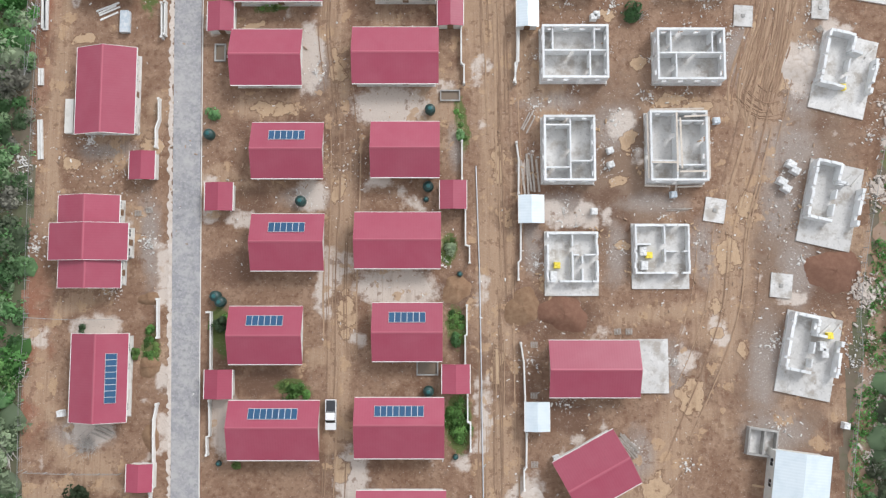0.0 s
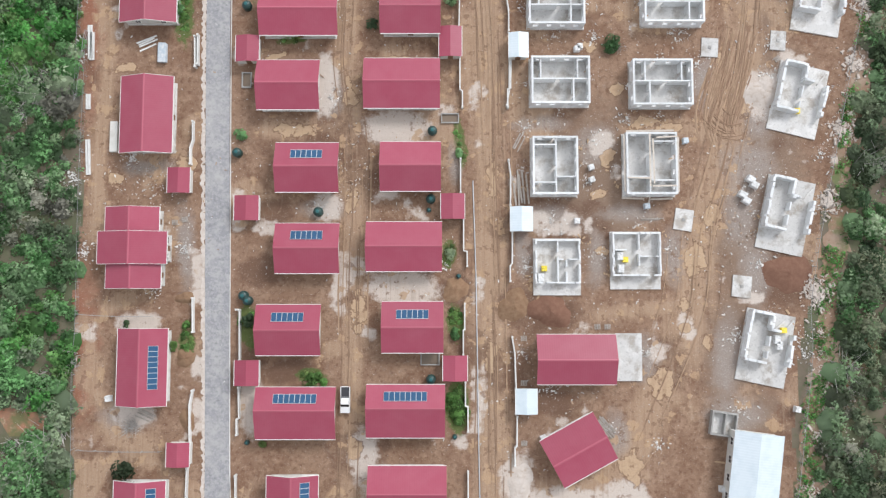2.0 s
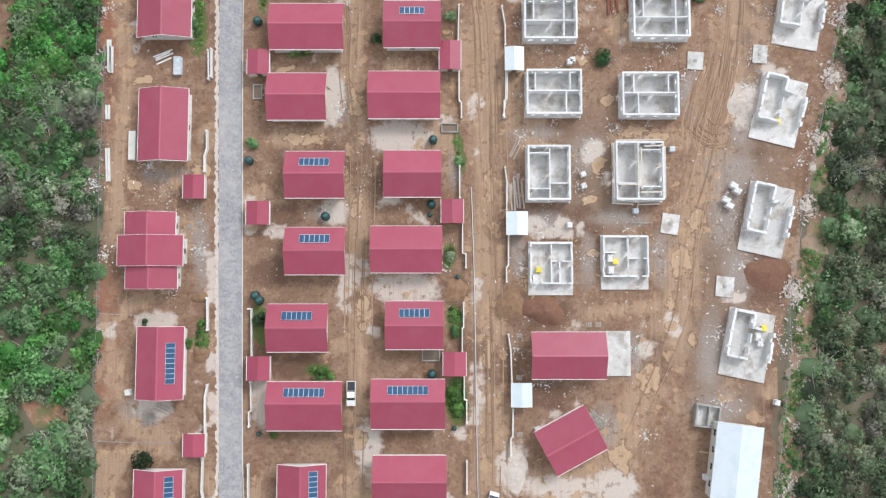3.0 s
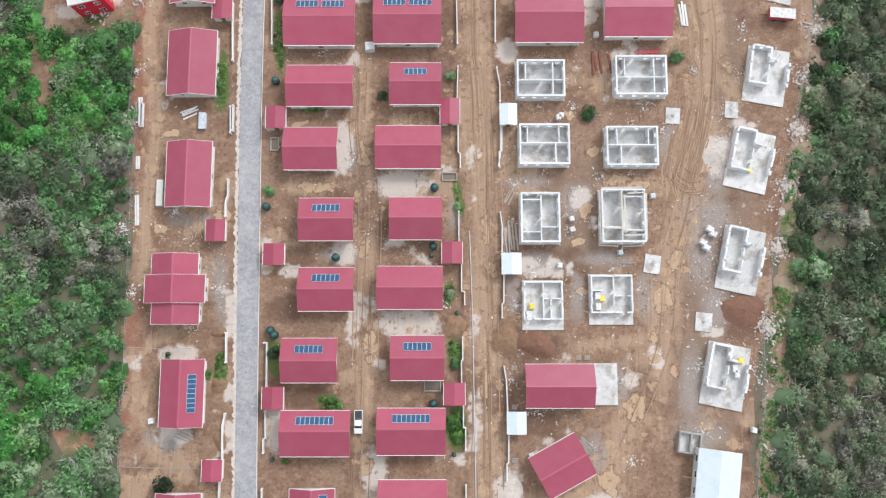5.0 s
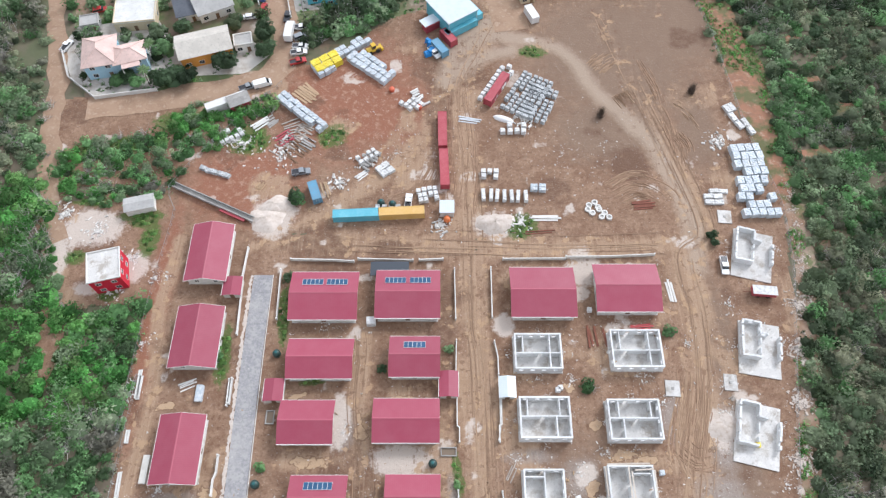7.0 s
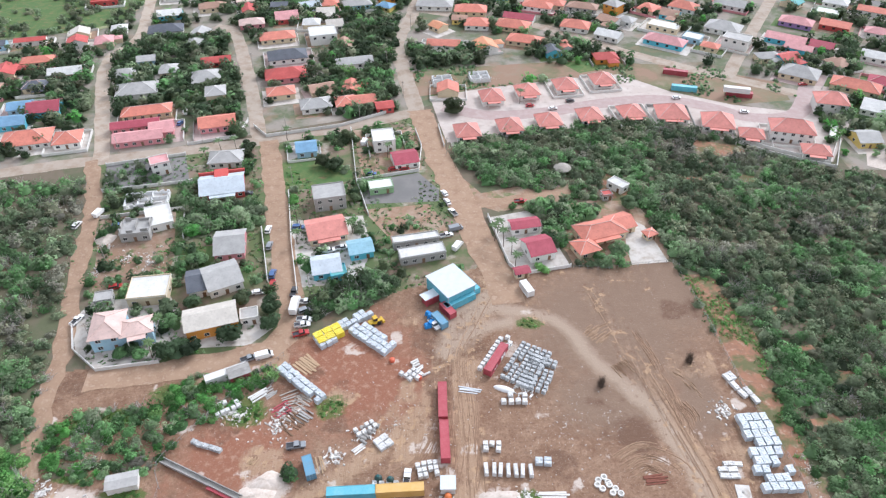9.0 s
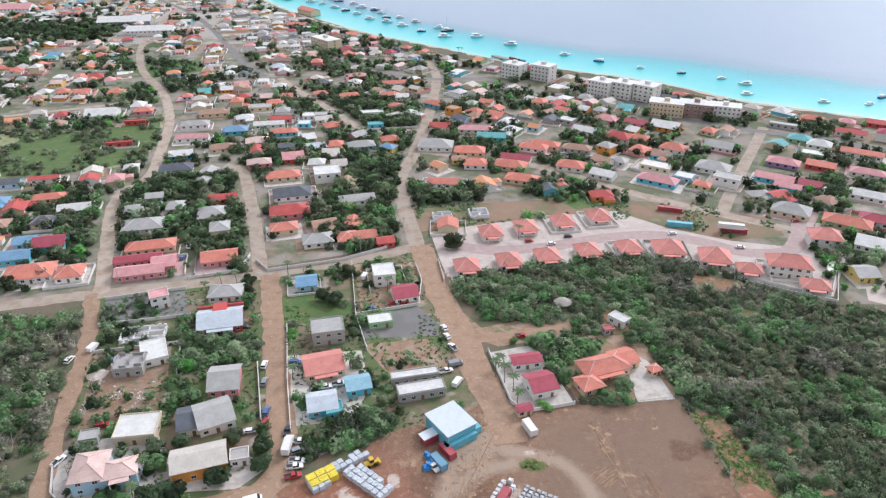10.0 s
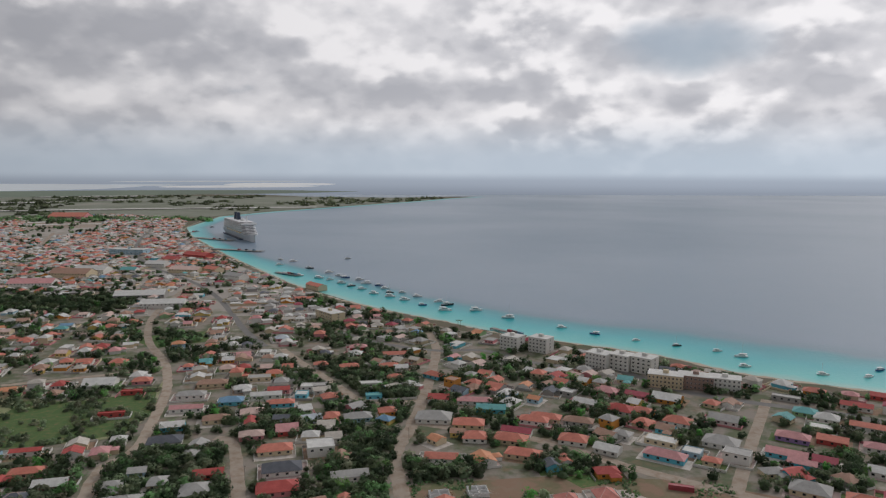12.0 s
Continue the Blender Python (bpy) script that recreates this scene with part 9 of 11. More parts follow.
# red cube house in the western scrub
cube = thing("cube_house", -84.9, 81.0, 0.03, 14, "red cube-shaped house under a flat pale concrete roof", "house")
Mesh().box(-3.9, -4.2, 0, 3.9, 4.2, 6.2).obj("wall", mat("red_paint", (0.52, 0.012, 0.035), 0.7, vary=[((0.40, 0.01, 0.03), 0.8, 0.5, 0.8, 0.5)]), cube)
Mesh().box(-4.1, -4.4, 6.2, 4.1, 4.4, 6.36).obj("roof", slab_concrete, cube)
for p, q in (((-4, -4.3), (4, -4.3)), ((4, -4.3), (4, 4.3)), ((4, 4.3), (-4, 4.3)), ((-4, 4.3), (-4, -4.3))):
    wall_run(Mesh(), p, q, 0.22, 6.36, 6.7, (), 0.5 if abs(p[1] - q[1]) < 0.01 else -0.5).obj("parapet", wall_white, cube)
for z in (1.6, 4.6):
    for u in (-1.9, 1.9):
        window_at(cube, u, -4.2, z, 0, 1.2, 1.1)
        window_at(cube, 3.9, u, z, 90, 1.2, 1.1)
sh2 = thing("grey_shed", -81.9, 101.9, 0.03, 14, "small shed with white walls under a grey sheet roof", "shed")
gable_wall(7.5, 4.0, 2.4, 0.4).obj("wall", WALL["white"], sh2)
for m in gable_slopes(7.5, 4.0, 2.5, 0.5, 0.3):
    m.obj("roof_slope", ROOF["grey"], sh2)
rubble("rubble", [(-92.2, 94.6, 6), (-84.6, 78.0, 5), (-81.7, 86.2, 4), (-102.4, 99.9, 4)], rubble_white, "pale rubble round the red house", 90, 41, (0.15, 0.7))

# ---- the coral-roofed row of houses ----
ROW_A = pairs(24.9, 311.3, 42.8, 316.9, 62.5, 323.2, 82.1, 329.1)
ROW_B = pairs(11.8, 277.6, 31.4, 282.3, 49.7, 287.0, 69.6, 291.9, 89.5, 294.7)
for line, deg in ((ROW_A, 8), (ROW_B, 8)):
    for x, y in line:
        town_house(x, y, 10.4, 11.0, deg, "hip", "salmon", "white", 2.9, words="white row house under a hipped coral tiled roof", porch=True)
for x, y, w, d, deg, h in ((108.2, 293.5, 13.5, 13, -4, 3.0), (127.5, 285.2, 13.5, 13, -12, 3.0), (139.0, 273.6, 10, 8, -14, 2.9), (156.7, 274.7, 18, 11, -14, 5.6), (161.9, 259.4, 11, 8, -14, 2.9), (185.8, 300.9, 14, 11, -14, 5.6)):
    town_house(x, y, w, d, deg, "hip", "salmon", "white", h, words="white estate house under a hipped coral tiled roof", porch=h < 4)

# boundary walls and the parked trailer at the end of the estate, and a heap of pale fill beyond them
garden_wall(pairs(130.9, 271.0, 141.4, 262.4, 155.6, 254.6, 167.2, 249.6, 181.3, 276.8), 1.3)
container(176.6, 275.6, 62, container_white, "long white trailer box parked beside the estate house", 12.2, 0.07)
yard(pairs(181.0, 251.0, 184.5, 259.0, 187.0, 265.5, 193.5, 262.5, 198.0, 254.0, 192.0, 250.5, 187.0, 247.5), chalk, "pale spilled fill beside the estate wall", 0.06)
# round thatched shelter between the bushes
TAKEN.append((50.7, 247.5, 4.6))
hut = thing("thatched_shelter", 50.7, 247.5, 0.03, 0, "round open shelter under a grey thatched roof", "shelter")
Mesh().lathe(0, 0, [(0.05, 3.0), (3.5, 2.0), (3.75, 2.0), (3.65, 2.2), (2.6, 2.75), (1.3, 3.3), (0.05, 3.6)], 20).obj("roof", mat("thatch_grey", (0.34, 0.315, 0.275), 0.95, vary=[((0.22, 0.20, 0.17), 1.5, 0.45, 0.7, 0.7), ((0.42, 0.40, 0.36), 5.0, 0.5, 0.7, 0.6)], bump=0.08, bump_scale=6), hut)
for k in range(6):
    a = k * pi / 3
    Mesh().tube((3.1 * cos(a), 3.1 * sin(a), 0), (3.1 * cos(a), 3.1 * sin(a), 2.15), 0.09, 8).obj("post", bark, hut)

# ---- houses of the town blocks ----

def block(*houses):
    for row in houses:
        x, y, w, d, deg, style, roof, wall = row.split()
        two = style == "flat" and wall in ("orange", "white") and float(w) < 17
        w, d = min(float(w), 9 + 0.5 * float(w)), float(d) * 1.1
        town_house(float(x), float(y), w, d, float(deg), style, roof, wall, 5.6 if two else 3.0)


block("-184 273 22 12 14 hip coral white", "-166 273 11 10 14 hip coral white", "-189 302 14 11 14 gable magenta cyan", "-201 303 10 8 14 gable blue sky",
      "-199 288 14 9 14 gable blue cyan", "-216 355 16 7 14 hip coral cream", "-195 341 16 9 14 gable white pink", "-232 382 16 5 14 gable red white",
      "-249 376 11 7 14 gable dark sky", "-135 274 23 8 14 gable pink pink", "-140 285 23 6 14 gable magenta pink", "-127 282 10 10 14 gable pink pink")
block("-139 298 26 8 14 hip coral cream", "-151 320 20 11 14 hip grey white", "-103 287 16 10 14 gable coral pink", "-120 354 15 7 14 gable red red",
      "-120 334 14 12 14 hip grey white", "-142 343 9 9 14 hip grey cream", "-158 356 9 7 14 gable grey sky", "-160 397 20 10 14 hip dark white",
      "-165 422 14 9 14 gable white cyan", "-168 454 24 7 10 gable pink white", "-143 469 16 9 10 hip blue cyan", "-175 482 20 8 10 hip grey white")
block("-169 509 24 8 10 hip brown cream", "-203 553 7 7 10 hip coral sky", "-170 548 11 9 10 hip pale cream", "-252 508 26 16 10 gable white white",
      "-265 565 13 9 10 hip coral cream", "-224 515 13 8 10 hip coral pink", "-220 489 14 4 10 flat red red", "-213 443 16 3 14 flat red red",
      "-138 524 17 9 10 flat grey cream", "-129 535 12 8 10 hip coral orange", "-116 494 15 7 10 gable red pink", "-108 465 18 7 10 hip coral cyan")
block("-122 482 24 7 10 gable white white", "-122 446 15 9 14 hip pale white", "-142 434 16 8 14 hip brown cream", "-112 407 14 8 14 hip pale pink",
      "-93 417 13 12 14 gable pink red", "-93 386 20 9 14 hip coral cream", "-83 360 22 11 14 hip dark white", "-80 337 22 11 14 hip red pink",
      "-79 317 13 8 14 hip coral cream", "-60 304 14 9 14 hip grey white", "-46 306 9 9 14 hip coral white", "-38 308 12 8 14 gable coral cream")
block("-27 302 8 6 14 gable red red", "-67 386 15 12 14 flat white white", "-46 352 20 8 14 gable grey white", "-52 438 17 9 14 hip grey sky",
      "-34 449 11 8 14 hip coral orange", "-46 481 11 6 10 flat teal cyan", "-51 509 17 6 10 flat white white", "-34 524 11 8 10 hip coral sky",
      "-73 554 15 7 10 hip coral cream", "-97 560 11 7 10 hip coral white", "-41 556 15 7 10 hip coral orange", "-31 551 11 8 10 gable white white")
block("-73 616 15 8 10 hip pink red", "-39 592 22 8 10 gable coral white", "-4 531 15 8 -38 hip coral cyan", "10 510 9 8 -38 flat brown orange",
      "-0 476 14 10 -6 gable red white", "-3 438 26 13 -6 hip grey white", "25 470 30 7 -6 hip pink white", "35 455 20 9 -6 gable teal cyan",
      "19 427 20 10 -6 hip coral cream", "48 414 18 8 -20 gable magenta white", "61 433 18 8 -20 hip coral white", "22 405 14 10 -6 hip coral white")
block("43 402 20 10 -20 hip coral cream", "2 375 18 8 -6 gable coral white", "12 412 9 7 -6 gable brown yellow", "48 380 20 9 -20 hip coral cream",
      "80 401 16 10 -20 hip coral white", "97 387 14 9 -33 gable white white", "89 431 18 8 -20 hip brown grey", "69 438 20 8 -20 hip coral cream",
      "101 467 16 9 -33 gable white white", "121 492 16 10 -33 hip pink pink", "121 453 18 11 -33 hip red white", "135 449 14 8 -33 hip coral orange")
block("141 483 16 8 -33 gable magenta pink", "160 476 20 13 -33 gable white orange", "152 431 16 10 -33 hip coral white", "132 400 18 9 -33 flat white cream",
      "127 378 26 9 -33 hip pink cyan", "166 397 20 12 -33 hip grey white", "183 435 18 11 -33 gable grey white", "166 375 14 9 -33 flat grey white",
      "144 383 10 8 -33 flat white sky", "150 370 9 6 -33 hip coral cream", "196 380 24 9 -33 gable pink cyan", "198 367 14 7 -33 gable pink cyan")
block("212 405 18 9 -33 hip pink purple", "233 400 16 9 -33 gable coral red", "250 437 14 10 -33 hip white white", "242 448 14 9 -33 hip teal green",
      "269 420 30 8 -33 gable coral white", "212 370 12 9 -33 gable magenta white", "186 336 18 12 -33 hip grey cream", "237 355 18 9 -33 gable white white",
      "208 321 26 10 -33 hip coral cream", "255 387 20 8 -33 hip pink white", "271 491 14 8 -33 hip coral orange", "244 478 18 6 -33 flat grey grey")
block("283 460 20 8 -33 gable red white", "313 480 14 8 -33 gable red red", "226 323 20 9 -33 hip magenta white", "211 296 24 12 -33 gable white white")


# ---- shore hotels ----
def slab_block(x, y, w, d, deg, floors, wall, words, bays, balcony=True):
    """A flat-roofed building of several storeys with a window in each bay."""
    TAKEN.append((x, y, w / 2))
    root = thing("apartment_building", x, y, 0.0, deg, words, "building", "shore buildings")
    h = floors * 3.1 + 0.17 * (len(TAKEN) % 5)
    Mesh().box(-w / 2, -d / 2, 0, w / 2, d / 2, h).obj("wall", WALL[wall], root)
    Mesh().box(-w / 2 - 0.3, -d / 2 - 0.3, h, w / 2 + 0.3, d / 2 + 0.3, h + 0.3).obj("roof", ROOF["white"], root)
    for f in range(floors):
        for i in range(bays):
            u = (i + 0.5) / bays * w - w / 2
            window_at(root, u, -d / 2, 1.7 + 3.1 * f, 0, w / bays * 0.38, 1.3)
            if balcony and f and i % 2 == 0:
                Mesh().box(u - w / bays * 0.42, -d / 2 - 1.3, 3.1 * f - 0.1, u + w / bays * 0.42, -d / 2, 3.1 * f + 0.06).box(u - w / bays * 0.42, -d / 2 - 1.3, 3.1 * f, u + w / bays * 0.42, -d / 2 - 1.2, 3.1 * f + 0.95).obj("balcony", WALL[wall], root)
        for s, face in ((1, 90), (-1, -90)):
            window_at(root, s * w / 2, 0, 1.7 + 3.1 * f, face, 1.6, 1.5)
    Mesh().box(-2, -1.5, h + 0.3, 2, 1.5, h + 2.6).obj("roof_hut", WALL[wall], root)
    return root


slab_block(66, 618, 18, 14, -38, 4, "white", "white apartment block of four storeys by the sea", 5)
slab_block(91, 612, 18, 14, -38, 4, "white", "white apartment block of four storeys by the sea", 5)
slab_block(132, 562, 18, 15, -40, 4, "white", "pale hotel block of four storeys by the sea", 6)
slab_block(149, 556, 16, 14, -40, 4, "white", "pale hotel block of four storeys by the sea", 4)
slab_block(165, 548, 17, 15, -40, 4, "white", "pale hotel block of four storeys by the sea", 4)
slab_block(170, 511, 25, 14, -22, 3, "cream", "raw concrete block of three storeys behind scaffolds", 9)
slab_block(191, 507, 25, 13, -22, 3, "brick", "raw concrete block of three storeys behind scaffolds", 9)
slab_block(211, 503, 22, 13, -22, 3, "white", "raw concrete block of three storeys behind scaffolds", 7)
slab_block(-119, 744, 34, 16, -50, 3, "cream", "cream building of three storeys in the old town", 7, False)
slab_block(-605, 1343, 72, 24, -10, 3, "sky", "long pale blue building of three storeys", 16, False)

# ---- the rest of the town, street after street ----
TOWN = pairs(-211.6, 244.8, -149.3, 258.7, -10.8, 304.0, 3.1, 311.1, 65.8, 335.4, 118.2, 320.1, 172.7, 293.2, 172.4, 248.7, 330, 235, 420, 330, 420, 400, 315, 479, 235, 524, 177, 575, 65, 652, 12, 700, -91, 794,
             -199, 934, -382, 1242, -561, 1576, -705, 1882, -858, 2332, -1210, 2554, -1463, 2297, -1524, 2222, -1500, 1500, -760, 420)
OPEN_LAND = [pairs(-290.5, 399.2, -318, 481, -253, 474, -207, 501, -213, 530, -189, 450, -191, 408, -232.8, 394.4, -282.0, 385.7), pairs(-582, 884, -468, 884, -384, 904, -359, 764, -425, 771, -518, 780),
             pairs(-301, 660, -238, 693, -210, 647, -258, 613), pairs(-16.5, 347.5, -11.1, 316.1, 65.8, 335.4, 114.4, 317.0, 172.7, 293.2, 182.7, 329.7, 130.7, 353.6, 25.1, 352.4), pairs(-977, 1608, -900, 1813, -1155, 2424, -1630, 2726), pairs(-62, 423, -25, 418, -24.7, 380.4, -24.5, 348.7, -51.0, 364.1)]

meadow = mat("meadow", (0.27, 0.29, 0.15), 0.95, vary=[((0.40, 0.36, 0.25), 0.03, 0.45, 0.6, 0.8), ((0.17, 0.23, 0.08), 0.08, 0.5, 0.65, 0.8)], bump=0.08, bump_scale=2)
town_floor = mat("town_floor", (0.26, 0.23, 0.195), 0.95, vary=[((0.085, 0.115, 0.05), 0.05, 0.43, 0.57, 0.85), ((0.40, 0.36, 0.31), 0.028, 0.58, 0.70, 0.8), ((0.24, 0.155, 0.10), 0.09, 0.52, 0.7, 0.7)], bump=0.05, bump_scale=1.5)
yard(TOWN, town_floor, "dry gardens, gravel and dust between town houses", 0.0, "ground_town")
# paler than the near town floor: distance haze put into the colour
yard(pairs(-1500, 1500, -1120, 960, -560, 905, -395, 915, -360, 760, -180, 760, -95, 800, -205, 945, -388, 1250, -566, 1580, -712, 1885, -862, 2325, -1210, 2540, -1460, 2290, -1520, 2215), mat("hazed_town_ground", (0.34, 0.31, 0.275), 0.95, vary=[((0.16, 0.175, 0.11), 0.02, 0.52, 0.64, 0.85), ((0.45, 0.42, 0.38), 0.012, 0.5, 0.62, 0.7)]), "ground of the old town, paled for haze", 0.012, "ground_old_town")
yard(OPEN_LAND[0], meadow, "grassy open land with low scrub", 0.02, "ground_meadow")
BLOCKS = pairs(-148.3, 256.4, -76.8, 275.4, -10.7, 300.6, 4.8, 240.7, 17.6, 184.7, -15.0, 173.5, -40.5, 168.3, -44.9, 151.3, -79.3, 140.5, -106.4, 138.5, -122.9, 185.2)
block_ground = mat("block_ground", (0.225, 0.165, 0.12), 0.95, vary=[((0.085, 0.135, 0.045), 0.055, 0.42, 0.54, 0.9), ((0.40, 0.355, 0.30), 0.09, 0.57, 0.66, 0.8), ((0.12, 0.15, 0.06), 0.5, 0.52, 0.7, 0.6)], bump=0.06, bump_scale=1.5)
yard(BLOCKS, block_ground, "dry gardens, weeds and dust between the houses", 0.012, "ground_blocks")
# green plots, a dark gravel plot and a thicket between the streets
yard(pairs(-95.3, 198.7, -83.1, 199.3, -80.1, 185.8, -91.6, 185.9), lawn, "green weedy plot behind the pink house", 0.058)
yard(pairs(-68.0, 254.7, -56.0, 265.0, -37.7, 250.0, -36.4, 242.6, -50.4, 235.4, -64.2, 235.5), lawn, "green weedy plot round the small blue house", 0.057)
yard(pairs(-140.0, 248.7, -125.7, 254.3, -120.5, 243.2, -134.6, 235.9), asphalt, "dark gravel plot inside a low wall", 0.059)
yard(pairs(5.5, 256.0, 9.0, 243.0, 16.0, 232.0, 30.0, 236.5, 52.0, 238.0, 50.5, 226.5, 33.0, 222.0, 22.0, 219.5, 14.0, 224.0, 8.0, 240.0), plot_soil, "bare reddish earth beside the dirt spur", 0.030)
yard(pairs(38.0, 221.0, 60.0, 227.0, 76.0, 226.0, 83.0, 205.0, 81.0, 190.5, 46.5, 187.6, 45.0, 195.0, 38.5, 204.0), plot_soil, "brown earth garden round the villa", 0.028)
THICKETS = [pairs(40.0, 217.0, 48.0, 221.0, 60.0, 224.0, 62.0, 217.0, 52.0, 212.0, 46.0, 209.5), pairs(16.5, 236.0, 30.0, 240.5, 50.0, 242.0, 40.0, 238.8, 28.0, 237.4, 20.0, 235.0), pairs(22.0, 221.5, 33.0, 223.5, 50.0, 228.0, 49.0, 224.0, 36.0, 220.5),
            pairs(-101.9, 228.8, -86.6, 225.6, -72.6, 225.6, -68.5, 211.8, -79.7, 206.3, -95.6, 205.4), pairs(33.5, 224.1, 51.1, 228.8, 50.5, 219.3, 47.0, 210.3, 46.1, 198.9, 39.3, 194.1, 39.0, 208.4),
            pairs(4.7, 265.2, 7.5, 251.0, 18.0, 236.0, 28.7, 237.5, 42.0, 242.0, 53.8, 243.8, 66.9, 249.4, 49.6, 263.1, 25.1, 267.0), pairs(82.3, 192.0, 80.4, 207.4, 77.9, 220.3, 76.0, 229.0, 84.0, 226.0, 89.8, 210.1, 89.6, 190.0),
            pairs(46.0, 189.2, 56.0, 188.4, 65.0, 188.6, 64.0, 186.2, 47.0, 186.6), pairs(-98.0, 239.0, -104.0, 238.0, -102.0, 231.0, -99.5, 228.5)]
GROVES = [pairs(-54.4, 410.3, -28.1, 415.0, -21.6, 340.1, -37.9, 326.5, -57.8, 343.8, -58.6, 374.6),
          pairs(-132.1, 311.1, -141.9, 359.1, -126.4, 383.4, -106.9, 351.4, -91.3, 293.4, -104.4, 282.6),
          pairs(-20.3, 358.5, -6.3, 378.5, 26.5, 374.2, 22.2, 354.4, -18.2, 347.2),
          pairs(-186.4, 375.3, -162.8, 392.3, -119.8, 383.4, -143.2, 363.0, -173.7, 351.7),
          pairs(-128.4, 446.8, -87.6, 452.1, -77.3, 410.4, -110.5, 401.1),
          pairs(-195.1, 268.0, -180.1, 267.9, -175.3, 258.5, -188.6, 256.3),
          pairs(-65.3, 333.3, -41.2, 329.8, -25.6, 316.7, -24.4, 298.7, -59.0, 293.2),
          pairs(-205.6, 341.0, -181.4, 340.9, -168.7, 311.3, -182.8, 299.5),
          pairs(-179.9, 344.4, -145.7, 351.6, -129.3, 311.1, -155.1, 305.2),
          pairs(50.3, 382.5, 82.9, 378.1, 82.4, 357.9, 48.1, 362.0),
          pairs(-84.8, 545.2, -16.9, 529.6, -15.5, 475.4, -64.2, 481.9),
          pairs(0.6, 487.9, 45.5, 440.4, 40.5, 475.1)]

ROOFS = ["coral"] * 8 + ["orange"] * 4 + ["red"] * 4 + ["pink"] * 3 + ["magenta"] * 2 + ["white"] * 9 + ["grey"] * 8 + ["sand"] * 4 + ["brown"] * 4 + ["pale"] * 3 + ["dark"] * 2 + ["teal", "blue", "ice"]
WALLS = ["white"] * 7 + ["cream"] * 5 + ["pink", "yellow", "sky", "cyan", "orange", "grey", "green"]


def free_spots():
    """House plots on a bent grid of streets, away from roads and things that stand already."""
    rs = np.random.RandomState(77)
    out = []
    a = radians(12)
    u, v = np.meshgrid(np.arange(-2600, 1200, 15.8), np.arange(-200, 3300, 17.0))
    u, v = u.ravel(), v.ravel()
    street_gap = (np.floor((v + 400) / 17.0).astype(int) % 3 == 0) & (v > 500)
    cross_gap = (np.floor((u + 3000) / 15.8).astype(int) % 8 == 0) & (v > 500)
    u, v = u + rs.uniform(-4, 4, u.size), v + rs.uniform(-4, 4, v.size)
    x = u * cos(a) - v * sin(a) + 0.00006 * v * v * 0
    y = u * sin(a) + v * cos(a)
    ok = inside(TOWN, x, y) & (distance(COAST, x, y) > 16) & (np.abs(x) < 0.70 * y + 40) & ~(street_gap & (rs.rand(u.size) < 0.9) & (v < 1200)) & ~(cross_gap & (v < 1200))
    for hole in OPEN_LAND:
        ok &= ~inside(hole, x, y)
    for line, width in ROADS:
        ok &= distance(line, x, y) > width / 2 + 7.5
    for tx, ty, tr in TAKEN:
        ok &= np.hypot(x - tx, y - ty) > tr + 9.0
    ok &= rs.rand(u.size) < 0.9
    return x[ok], y[ok], rs


